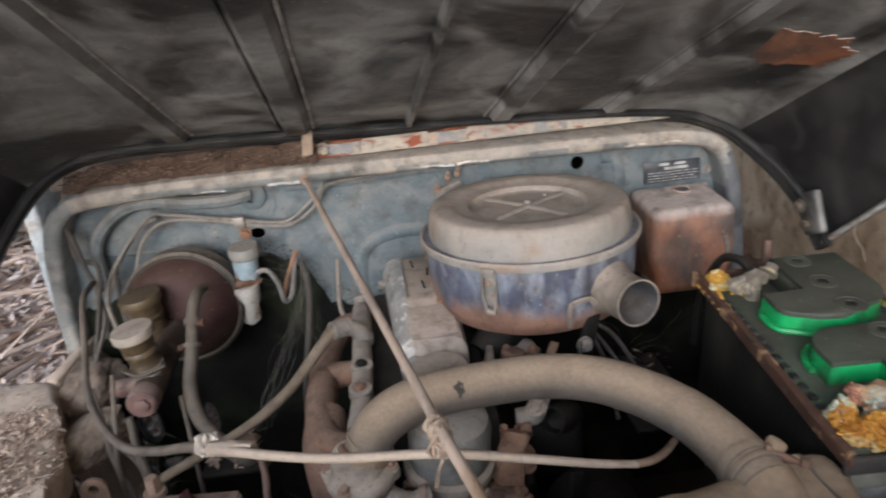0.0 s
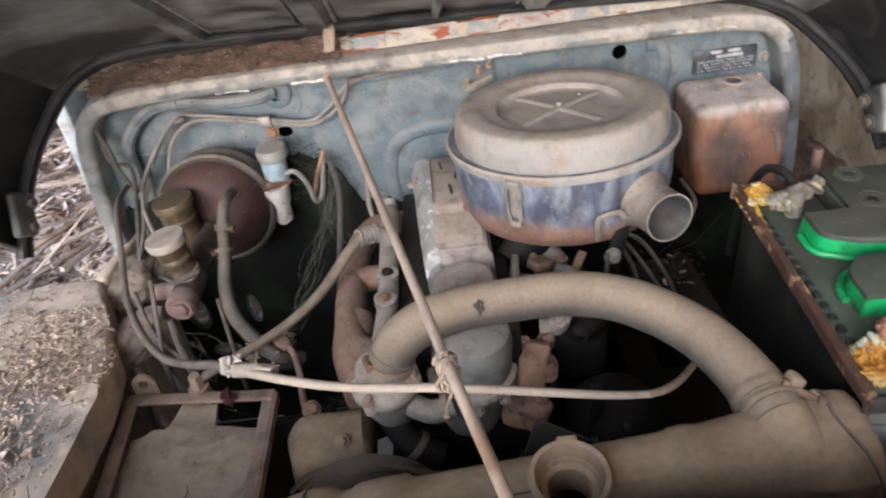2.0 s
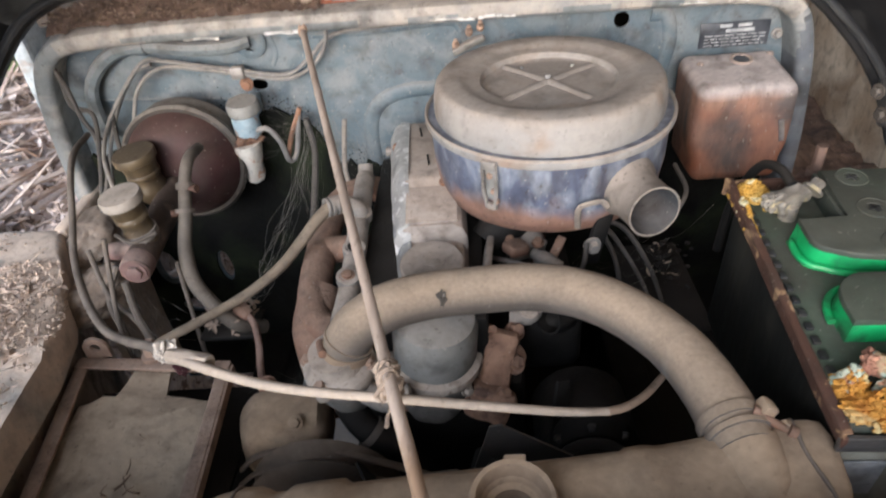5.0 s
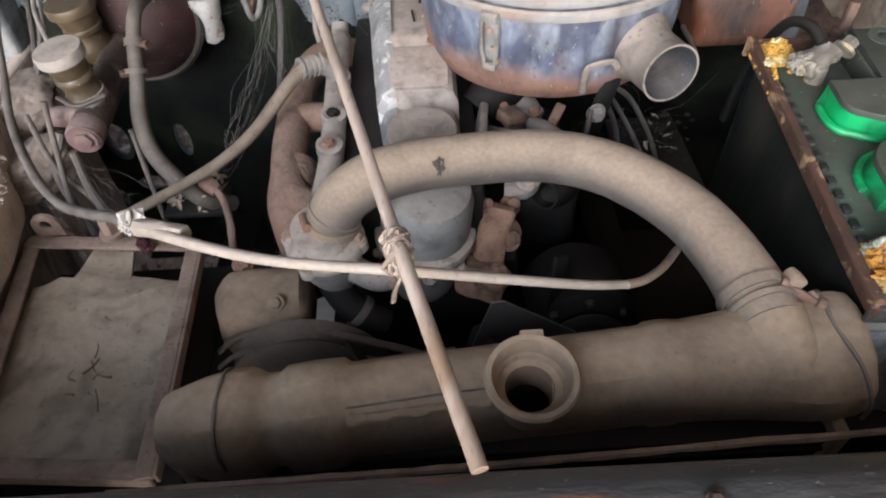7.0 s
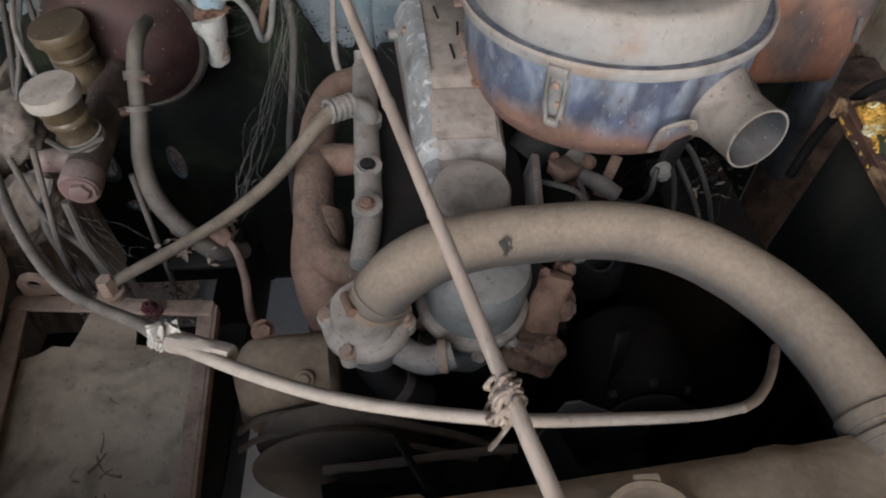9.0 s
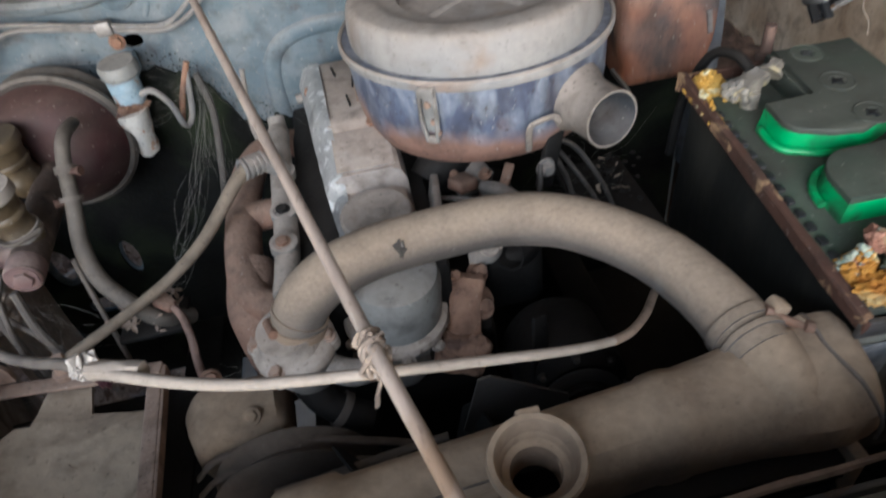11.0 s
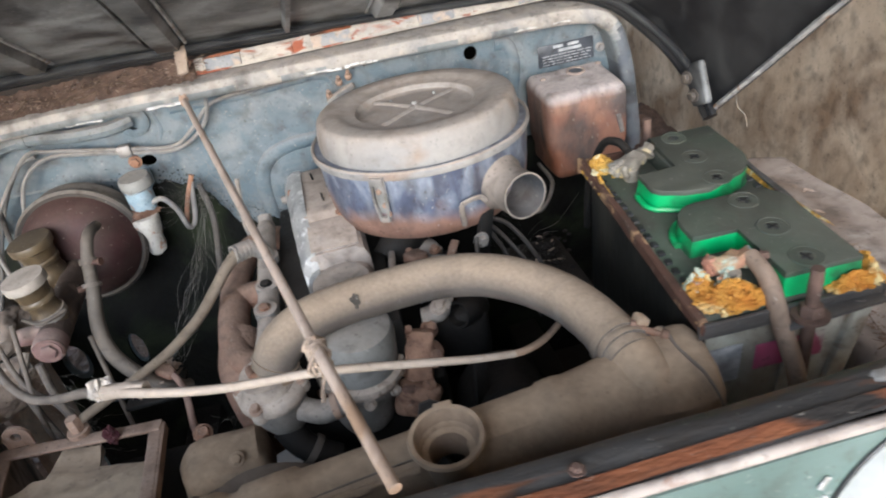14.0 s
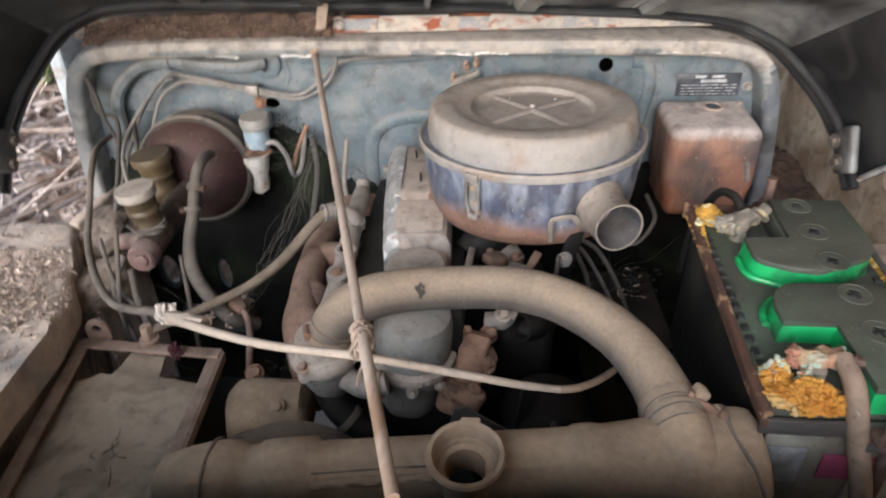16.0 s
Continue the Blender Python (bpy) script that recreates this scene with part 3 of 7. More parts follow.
def smooth_path(pts, n=6):
    p = [Vector(v) for v in pts]
    if len(p) < 3:
        return [p[0].lerp(p[-1], i / n) for i in range(n + 1)]
    out = []
    ext = [2 * p[0] - p[1], *p, 2 * p[-1] - p[-2]]
    for i in range(1, len(ext) - 2):
        a, b, c, d = ext[i - 1:i + 3]
        for k in range(n):
            t = k / n
            out.append(0.5 * ((2 * b) + (c - a) * t + (2 * a - 5 * b + 4 * c - d) * t * t + (3 * b - a - 3 * c + d) * t ** 3))
    out.append(p[-1])
    return out


def tube(pts, r, segs=10, n=6, bm=None, wob=0.0, flat=1.0, hollow=0.0):
    """A round bar or pipe along a smooth path; r is one radius or one per given point."""
    own = bmesh.new()
    path = smooth_path(pts, n)
    radii = r if isinstance(r, (list, tuple)) else [r] * len(pts)
    up = Vector((0, 0, 1))
    rings = []
    for i, p in enumerate(path):
        d = (path[min(i + 1, len(path) - 1)] - path[max(i - 1, 0)]).normalized()
        if i == 0:
            up = Vector((0, 0, 1)) if abs(d.z) < 0.9 else Vector((0, 1, 0))
        s = d.cross(up).normalized()
        up = s.cross(d).normalized()
        f = i / (len(path) - 1) * (len(radii) - 1)
        k = min(int(f), len(radii) - 2)
        rad = radii[k] + (radii[k + 1] - radii[k]) * (f - k)
        ring = []
        for j in range(segs):
            a = 2 * math.pi * j / segs
            q = rad * (1 + wob * noise.noise(p * 60 + Vector((j * 0.8, 0, 0))))
            ring.append(own.verts.new(p + s * (q * math.cos(a)) + up * (q * flat * math.sin(a))))
        rings.append(ring)
    for a, c in zip(rings, rings[1:]):
        for j in range(segs):
            own.faces.new((a[j], a[(j + 1) % segs], c[(j + 1) % segs], c[j]))
    if hollow:
        for ring, p, q in ((rings[0], path[0], path[1]), (rings[-1], path[-1], path[-2])):
            step = (q - p).normalized() * hollow
            inner = [own.verts.new(p + (v.co - p) * 0.86) for v in ring]
            deep = [own.verts.new(v.co + step) for v in inner]
            for j in range(segs):
                k = (j + 1) % segs
                own.faces.new((ring[j], ring[k], inner[k], inner[j]))
                own.faces.new((inner[j], inner[k], deep[k], deep[j]))
            own.faces.new(deep)
    else:
        own.faces.new(rings[0])
        own.faces.new(rings[-1])
    return merge(bm, own)


def prism(outline, h, m=None, bevel=0.0, bm=None, segs=2):
    """A flat outline in x and y, given thickness h upwards."""
    own = bmesh.new()
    lo = [own.verts.new((x, y, 0)) for x, y in outline]
    hi = [own.verts.new((x, y, h)) for x, y in outline]
    own.faces.new(lo)
    top = own.faces.new(hi)
    for i in range(len(lo)):
        j = (i + 1) % len(lo)
        own.faces.new((lo[i], lo[j], hi[j], hi[i]))
    if bevel:
        bmesh.ops.bevel(own, geom=list(top.edges), offset=bevel, segments=segs, profile=0.5, affect='EDGES')
    if m is not None:
        own.transform(m)
    return merge(bm, own)


def rough_up(bm, amp, scale, cuts=0):
    if cuts:
        bmesh.ops.subdivide_edges(bm, edges=bm.edges[:], cuts=cuts, use_grid_fill=True)
    bm.normal_update()
    for v in bm.verts:
        v.co += v.normal * amp * noise.noise(v.co * scale)
    return bm


def bolt(parent, p, d, r=0.007, h=0.006, mat="rusty", name="bolt"):
    """Hexagon head with a washer under it."""
    m = axis(p, d)
    bm = lathe([(0, 0), (r * 1.45, 0), (r * 1.45, h * 0.3), (0, h * 0.3)], m, 14)
    lathe([(r, h * 0.3), (r, h), (r * 0.8, h * 1.2), (0, h * 1.2)], m, 6, bm)
    return part(name, bm, mat, parent)


def crust(p, size, seed, bm=None):
    """One lumpy crust of corrosion, of that width, depth and height."""
    own = bmesh.new()
    bmesh.ops.create_icosphere(own, subdivisions=5, radius=1.0)
    off = Vector((seed * 7.3, seed * 3.1, seed * 1.7))
    for v in own.verts:
        c = v.co.copy()
        r = 1 + 0.45 * noise.noise(c * 1.6 + off) + 0.28 * noise.noise(c * 4.5 + off) + 0.13 * noise.noise(c * 12 + off)
        v.co = Vector((c.x * size[0] * 0.5, c.y * size[1] * 0.5, c.z * size[2] * 0.75)) * r
    own.transform(Matrix.Translation(Vector(p)))
    return merge(bm, own)


BALL = bmesh.new()
bmesh.ops.create_icosphere(BALL, subdivisions=1, radius=1.0)
BALL_V, BALL_F = [v.co.copy() for v in BALL.verts], [[v.index for v in f.verts] for f in BALL.faces]
BALL.free()


def heap(places, flat, rng):
    """Many uneven little lumps, at (x, y, z, size), in one mesh."""
    vs, fs = [], []
    for x, y, z, s in places:
        k = len(vs)
        for v in BALL_V:
            r = s * rng.uniform(0.7, 1.28)
            vs.append((x + v.x * r, y + v.y * r, z + v.z * r * flat))
        fs += [[k + i for i in f] for f in BALL_F]
    me = bpy.data.meshes.new("tmp")
    me.from_pydata(vs, [], fs)
    bm = bmesh.new()
    bm.from_mesh(me)
    bpy.data.meshes.remove(me)
    return bm


def grains(p, size, count, grain, seed, bm=None, m=None):
    """A heap of crystal grains spread over an oval, thickest in its middle."""
    rng = random.Random(seed)
    places = []
    for _ in range(count):
        u, w = max(-0.95, min(0.95, rng.gauss(0, 0.42))), max(-0.95, min(0.95, rng.gauss(0, 0.42)))
        h = size[2] * max(0.0, 1 - (u * u + w * w) * 1.2) * rng.uniform(0.3, 1.0)
        places.append((u * size[0] * 0.5, w * size[1] * 0.5, h, grain * rng.uniform(0.45, 1.2)))
    own = heap(places, 1.0, rng)
    own.transform((m or Matrix.Identity(4)) @ Matrix.Translation(Vector(p)))
    return merge(bm, own)


# ---- ground, wall, bank ----
def sheet(x0, x1, y0, y1, nx, ny, height):
    bm = bmesh.new()
    g = [[bm.verts.new((x0 + (x1 - x0) * i / nx, y0 + (y1 - y0) * j / ny, height(x0 + (x1 - x0) * i / nx, y0 + (y1 - y0) * j / ny))) for i in range(nx + 1)] for j in range(ny + 1)]
    for j in range(ny):
        for i in range(nx):
            bm.faces.new((g[j][i], g[j][i + 1], g[j + 1][i + 1], g[j + 1][i]))
    return bm


# Ground colour is lightened so that it reflects light under the hood.
gb = sheet(-300, 300, -300, 300, 4, 4, lambda x, y: 0)
tagged(part("ground", gb, "ground", label="bare earth, made pale to bounce light upward"), category="ground", kind="structure")


def bank_height(x, y):
    h = 0.5 + 0.32 * max(0.0, min(1.0, (-x - 0.75) / 1.2)) + 0.24 * max(0.0, min(1.0, (y - 0.8) / 1.4))
    edge = max(0.0, min(1.0, (-x - 0.62) / 0.16))
    near = max(0.0, min(1.0, (y + 0.6) / 0.8))
    far = max(0.0, min(1.0, (6 + x) / 1.6)) * max(0.0, min(1.0, (6 - y) / 1.6))
    return max(-0.02, h * edge * near * far + 0.06 * noise.noise(Vector((x * 2.2, y * 2.2, 0.3))) + 0.025 * noise.noise(Vector((x * 11, y * 11, 5))))


tagged(part("bank", sheet(-6, -0.62, -1.2, 6, 120, 140, bank_height), "litter", label="bank of dry leaf litter beside the jeep"), category="bank", kind="structure")

wb = sheet(-2.5, 4.5, 0, 2.9, 90, 40, lambda u, v: 0.012 * noise.noise(Vector((u * 2, v * 2, 0))) + 0.006 * noise.noise(Vector((u * 9, v * 9, 2))))
wb.transform(Matrix(((0, 0, -1, 1.12), (1, 0, 0, 0), (0, 1, 0, 0), (0, 0, 0, 1))))
box((0.18, 7.0, 2.9), (1.22, 1.0, 1.45), bm=wb)
tagged(part("wall_right", wb, "wall", label="water-stained plastered wall, brown and flaking"), category="wall", kind="structure")


# Unseen slab, added to keep overhead sky light off the engine bay.
sky_block = box((1.55, 6.0, 0.06), (0.52, 1.2, 2.62))
tagged(part("ceiling", sky_block, "innerwall", label="unseen dark slab over the jeep, added to block sky light"), category="ceiling", kind="structure")


def heap_height(x, y):
    h = 0.56 * max(0.0, min(1.0, (y - 0.60) / 0.5)) * max(0.0, min(1.0, (x - 0.5) / 0.3))
    return h + 0.05 * noise.noise(Vector((x * 5, y * 5, 0.3))) + 0.025 * noise.noise(Vector((x * 17, y * 17, 5))) + 0.014 * noise.noise(Vector((x * 45, y * 45, 9))) - 0.03


tagged(part("dirt_heap", sheet(0.63, 1.12, 0.5, 3.0, 40, 120, heap_height), "soil", label="heap of dark damp earth between jeep and wall"), category="earth", kind="structure")


def litter(name, count, where, mat, label, size, seed, kind="stuff", category="leaves"):
    """Curled dry leaves scattered over a surface, in one object."""
    rng = random.Random(seed)
    vs, fs = [], []
    for _ in range(count):
        x, y, z = where(rng)
        s, a, tilt, curl = size * rng.uniform(0.5, 1.3), rng.uniform(0, 6.28), rng.gauss(0, 0.35), rng.uniform(0.1, 0.5)
        w = s * rng.uniform(0.25, 0.45)
        base = len(vs)
        m = Matrix.Translation((x, y, z)) @ Euler((tilt, rng.gauss(0, 0.35), a)).to_matrix().to_4x4()
        for u, wid, zz in ((-1, 0, curl), (-0.4, 0.9, 0.1), (0.3, 1, 0), (1, 0, curl)):
            for sgn in ((0,) if wid == 0 else (-1, 0, 1)):
                vs.append(m @ Vector((u * s, sgn * wid * w, s * (zz * 0.5 + abs(sgn) * curl * 0.5))))
        b = base
        fs += [(b, b + 1, b + 2), (b, b + 2, b + 3), (b + 1, b + 4, b + 5, b + 2), (b + 2, b + 5, b + 6, b + 3), (b + 4, b + 7, b + 5), (b + 5, b + 7, b + 6)]
    me = bpy.data.meshes.new(name)
    me.from_pydata(vs, [], fs)
    me.materials.append(M[mat])
    return tagged(new(name, me), label, category, kind=kind)


def twigs(name, count, where, mat, label, length, radius, seed, flat=0.25, category="sticks", aim=None):
    rng = random.Random(seed)
    bm = bmesh.new()
    for _ in range(count):
        p = Vector(where(rng))
        a, e, s = rng.gauss(*aim) if aim else rng.uniform(0, 6.28), rng.gauss(0, flat), length * rng.uniform(0.35, 1.3)
        d = Vector((math.cos(a) * math.cos(e), math.sin(a) * math.cos(e), math.sin(e)))
        k = Vector((rng.gauss(0, 1), rng.gauss(0, 1), rng.gauss(0, 0.4))) * s * 0.07
        r = radius * rng.uniform(0.5, 1.3)
        tube([p - d * s / 2, p + k, p + d * s / 2], [r, r * 0.8, r * 0.4], 5, 3, bm)
    return tagged(part(name, bm, mat), label, category, kind="stuff")


def on_bank(rng):
    x, y = -0.72 - abs(rng.gauss(0, 0.8)), rng.uniform(0.3, 3.2)
    return x, y, bank_height(x, y) + rng.uniform(0.0, 0.05)


twigs("dry_sticks", 420, on_bank, "stick", "heap of bleached dry sticks on the bank", 0.62, 0.0075, 3, aim=(0.95, 0.5))
twigs("thick_sticks", 46, on_bank, "stick", "thicker brown sticks lying over the litter", 0.9, 0.013, 36, flat=0.22, aim=(1.05, 0.4))
twigs("bank_twigs", 1300, on_bank, "stick", "short broken twigs in the leaf litter", 0.16, 0.0032, 34, flat=0.5)


def on_verge(rng):
    x, y = rng.uniform(-0.86, -0.60), rng.uniform(1.08, 1.95)
    return x, y, bank_height(x, y) + rng.uniform(0.005, 0.03)


# Pale leaves added to stand in for sunlit litter behind the firewall holes.
litter("verge_leaves", 1500, on_verge, "paleleaf", "pale dry leaves heaped close beside the body", 0.017, 9)
litter("bank_leaves", 15000, on_bank, "paleleaf", "pale pinkish dry leaves over the bank", 0.019, 4)
litter("brown_leaves", 5000, on_bank, "dryleaf", "brown dry leaves in the litter of the bank", 0.017, 35)

st = bmesh.new()
bmesh.ops.create_icosphere(st, subdivisions=4, radius=0.26)
for v in st.verts:
    v.co *= 1 + 0.3 * noise.noise(v.co * 5) + 0.06 * noise.noise(v.co * 22)
    v.co.z *= 0.8
st.transform(Matrix.Translation((-1.36, 1.36, 0.80)) @ Matrix.Scale(0.5, 4))
tagged(part("mossy_stone", st, "moss", label="stone grown over with green moss on the bank"), category="stone")


def plant(p, seed, size, label):
    rng = random.Random(seed)
    ob = thing("weed", p, label, "plant", "weeds on the bank")
    stems, blades = bmesh.new(), bmesh.new()
    for _ in range(16):
        a, lean = rng.uniform(0, 6.28), rng.uniform(0.15, 0.7)
        top = Vector((math.cos(a) * lean, math.sin(a) * lean, 1)) * size * rng.uniform(0.5, 1)
        tube([p, Vector(p) + top * 0.5 + Vector((0, 0, 0.03)), Vector(p) + top], 0.002, 5, 3, stems)
        for k in range(7):
            c = Vector(p) + top * (0.35 + 0.1 * k)
            s, b = size * rng.uniform(0.12, 0.24), rng.uniform(0, 6.28)
            d = Vector((math.cos(b), math.sin(b), rng.uniform(-0.3, 0.4)))
            w = d.cross(Vector((0, 0, 1))).normalized() * s * 0.22
            q = [blades.verts.new(v) for v in (c, c + d * s * 0.5 + w + Vector((0, 0, 0.01)), c + d * s, c + d * s * 0.5 - w)]
            blades.faces.new(q)
    part("stems", stems, "leaf", ob)
    part("leaves", blades, "leaf", ob)


for i, (x, y) in enumerate(((-1.25, 2.2), (-1.7, 2.0), (-1.0, 2.7), (-2.1, 1.6), (-1.5, 2.9))):
    plant((x, y, bank_height(x, y)), 20 + i, 0.5, "green leafy weed growing on the bank")

for i, (x, y) in enumerate(((-1.27, 1.80),)):
    plant((x, y, bank_height(x, y)), 40 + i, 0.26, "low green leafy weed growing on the bank")

# ---- jeep body: firewall, cowl, mudguards, front panel ----
jeep = thing("jeep_body", (0, 0.5, 0.35), "old jeep body, blue-grey and green, dusty and rusted", "car body")


def holed_panel(outline, holes, thick, m):
    """A sheet with round holes through it, in local x and y."""
    bm = bmesh.new()

    def loop(pts):
        vs = [bm.verts.new((x, y, 0)) for x, y in pts]
        return [bm.edges.new((vs[i], vs[(i + 1) % len(vs)])) for i in range(len(vs))]

    edges = loop(outline)
    for x, y, rx, ry in holes:
        edges += loop([(x + rx * math.cos(2 * math.pi * k / 20), y + ry * math.sin(2 * math.pi * k / 20)) for k in range(20)])
    bmesh.ops.triangle_fill(bm, edges=edges, use_beauty=True)
    r = bmesh.ops.extrude_face_region(bm, geom=bm.faces[:])
    bmesh.ops.translate(bm, vec=(0, 0, thick), verts=[v for v in r["geom"] if isinstance(v, bmesh.types.BMVert)])
    bm.transform(m)
    return bm


UPRIGHT = Matrix(((1, 0, 0, 0), (0, 0, 1, 0), (0, 1, 0, 0), (0, 0, 0, 1)))
fw = [(-0.61, 0.35), (0.61, 0.35), (0.61, 1.03), (0.585, 1.10), (0.53, 1.14), (-0.53, 1.14), (-0.585, 1.10), (-0.61, 1.03)]
panel = holed_panel(fw, [(0.33, 1.10, 0.0125, 0.0125), (-0.265, 1.04, 0.014, 0.010), (0.12, 1.125, 0.004, 0.008), (0.14, 1.125, 0.004, 0.008), (-0.548, 0.675, 0.017, 0.036), (-0.428, 0.670, 0.012, 0.034), (-0.515, 0.571, 0.030, 0.017)], 0.005, Matrix.Translation((0, 0.998, 0)) @ UPRIGHT)
firewall = part("firewall", panel, "blue", jeep, "blue-grey painted firewall, dusty and chipped", smooth=False)
for name, pts, r in (
    ("pressed_bead", [(-0.09, 0.86), (-0.09, 0.945), (-0.07, 0.99), (-0.02, 1.01), (0.06, 1.01)], 0.0135),
    ("pressed_bead", [(-0.20, 1.115), (-0.08, 1.112), (0.05, 1.118), (0.075, 1.105), (0.085, 1.08)], 0.005),
    ("panel_seam", [(-0.606, 1.035), (-0.48, 1.028), (-0.345, 1.02), (-0.25, 1.0)], 0.004),
    ("pressed_bead", [(0.375, 1.105), (0.40, 1.10), (0.408, 1.06), (0.40, 1.01), (0.39, 0.93)], 0.012),
    ("pressed_bead", [(-0.23, 1.12), (-0.225, 1.09), (-0.235, 1.07)], 0.004),
):
    bead = tube([(x, 0.998, z) for x, z in pts], r, 12, 6)
    for v in bead.verts:
        v.co.y = 0.9985 + (v.co.y - 0.998) * 0.42
    part(name, bead, "blue", firewall)
grom = lathe([(0.012, 0.0), (0.026, 0.0), (0.026, 0.006), (0.018, 0.010), (0.012, 0.010)], axis((-0.262, 0.998, 1.112), (0, -1, 0)), 24)
part("cable_grommet", grom, "blue", firewall)
bolt(firewall, (-0.286, 0.997, 1.043), (0, -1, 0), 0.008, 0.007)
bolt(firewall, (0.575, 0.997, 1.06), (0, -1, 0), 0.006, 0.008, "steel")

def sheet_edge(x):
    """Height of the black sheet's ragged upper edge."""
    knots = ((-0.60, 0.93), (-0.48, 0.955), (-0.36, 0.985), (-0.27, 1.0), (-0.217, 0.985), (-0.184, 0.95), (-0.155, 0.89), (-0.067, 0.868), (0.02, 0.87), (0.15, 0.90), (0.30, 0.92), (0.60, 0.93))
    for (a, za), (b, zb) in zip(knots, knots[1:]):
        if a <= x <= b:
            z = za + (zb - za) * (x - a) / (b - a)
            return z + 0.014 * noise.noise(Vector((x * 45, 0.7, 2))) + 0.009 * noise.noise(Vector((x * 130, 3, 1)))
    return 0.93


# Near-black sheet over the lower firewall, its top edge ragged.
low = [(-0.60, 0.36), (0.60, 0.36)] + [(0.60 - 1.2 * k / 240, sheet_edge(0.60 - 1.2 * k / 240)) for k in range(241)]
part("black_lower_sheet", holed_panel(low, [(-0.548, 0.672, 0.026, 0.044), (-0.428, 0.670, 0.015, 0.038), (-0.515, 0.571, 0.034, 0.020)], 0.005, Matrix.Translation((0, 0.990, 0)) @ UPRIGHT), "blacksheet", firewall, "black ragged-topped sheet low on the firewall", smooth=False)
# Scattered near-black specks just above that edge.
rng = random.Random(61)
specks = []
for _ in range(900):
    x = rng.uniform(-0.42, 0.06)
    specks.append((x, 0.9972, sheet_edge(x) + abs(rng.gauss(0, 0.016)), 0.0003 + 0.0016 * rng.random() ** 3))
gs = heap(specks, 1.0, rng)
for v in gs.verts:
    v.co.y = 0.9972 + (v.co.y - 0.9972) * 0.25
tagged(part("black_specks", gs, "blacksheet", firewall, "black specks above the edge of the black sheet"), kind="stuff")
# closed cabin behind the firewall
cab = box((0.98, 0.02, 0.85), (0.15, 1.5, 0.75))
box((0.98, 0.5, 0.02), (0.15, 1.26, 0.34), bm=cab)
box((0.02, 0.5, 0.85), (-0.34, 1.26, 0.75), bm=cab)
part("cabin_bulkhead", cab, "dark", jeep)

# rounded rim that the hood closes on
LIP = [(-0.625, 0.62), (-0.622, 0.85), (-0.617, 0.98), (-0.602, 1.08), (-0.575, 1.128), (-0.52, 1.148), (-0.36, 1.154), (0, 1.15), (0.36, 1.145), (0.52, 1.138), (0.575, 1.115), (0.60, 1.07), (0.615, 0.98), (0.622, 0.85), (0.625, 0.62)]


def swept(rail, section, n=5):
    """A section of (inward, depth) pairs swept along a rail in x and z."""
    bm = bmesh.new()
    path = smooth_path([(x, 0, z) for x, z in rail], n)
    rows = []
    for i, p in enumerate(path):
        d = (path[min(i + 1, len(path) - 1)] - path[max(i - 1, 0)]).normalized()
        inward = Vector((d.z, 0, -d.x))
        wob = 0.0012 * noise.noise(p * 14)
        rows.append([bm.verts.new(p + inward * (a + wob) + Vector((0, y, 0))) for a, y in section])
    for a, c in zip(rows, rows[1:]):
        for k in range(len(section) - 1):
            bm.faces.new((a[k], a[k + 1], c[k + 1], c[k]))
    return bm


section = [(0.018, 1.0), (0.018, 0.958), (0.0165, 0.950), (0.012, 0.9455), (0.004, 0.9440), (-0.004, 0.9440), (-0.008, 0.9460), (-0.0105, 0.952), (-0.012, 0.962), (-0.0135, 0.975), (-0.022, 1.02), (-0.022, 1.06)]
rim = part("cowl_rim", swept(LIP, section), "lip", jeep, "rounded cream and grey rim under the hood edge")
rim.data.materials.append(M["lipgrey"])
rim.data.materials.append(M["rim"])
for f in rim.data.polygons:
    low = f.index % (len(section) - 1) < 4 and noise.noise(f.center * 9) > -0.15
    f.material_index = 1 if low or abs(f.center.x) + 0.05 * noise.noise(f.center * 12) > 0.565 else 0
    if f.center.x > 0.59:
        f.material_index = 2
cowl = sheet(-0.60, 0.60, 1.035, 1.5, 30, 10, lambda x, y: 1.166 - 0.05 * (abs(x) / 0.6) ** 6 + 0.02 * (y - 1.035))
part("cowl_top", cowl, "lip", jeep)
part("cowl_side", rough_up(box((0.030, 0.16, 0.30), (-0.650, 1.085, 1.03), 0.008), 0.002, 30, 4), "palepaint", jeep, "chalky pale blue body side beside the cowl")
# Unseen strip, added to stop sky showing between hood and cowl.
part("sky_gap_strip", box((1.24, 0.02, 0.11), (0, 1.045, 1.205), 0.004), "innerwall", jeep)
strip = box((0.64, 0.004, 0.026), pose(0.17, 0.978, 1.180, -22), 0.001)
strip = rough_up(strip, 0.0008, 60, 3)
hinge = part("hinge_strip", strip, "hinge", jeep, "flaking red, cream and grey hinge strip")
for i, x in enumerate((-0.085, 0.005, 0.095, 0.185, 0.275, 0.365, 0.44)):
    w = (0.058, 0.05, 0.066, 0.046, 0.062, 0.05, 0.04)[i]
    lf = part("hinge_leaf", rough_up(box((w, 0.004, 0.019), pose(x, 0.9745, 1.180, -22), 0.001), 0.0009, 90, 3), ("hingegrey", "hinge", "hingegrey", "hinge", "hingegrey", "hinge", "hingegrey")[i], hinge)
    if i % 2 == 0:
        part("red_edge", tube([(x - w * 0.5, 0.9775, 1.1915), (x, 0.977, 1.1918), (x + w * 0.55, 0.9775, 1.1915)], 0.0022, 6, 5, wob=0.8), "rustband", lf)
for x in (-0.12, -0.04, 0.05, 0.14, 0.23, 0.32, 0.41):
    bolt(hinge, (x, 0.973, 1.179), (0, -1, 0.4), 0.0045, 0.004, "hinge")


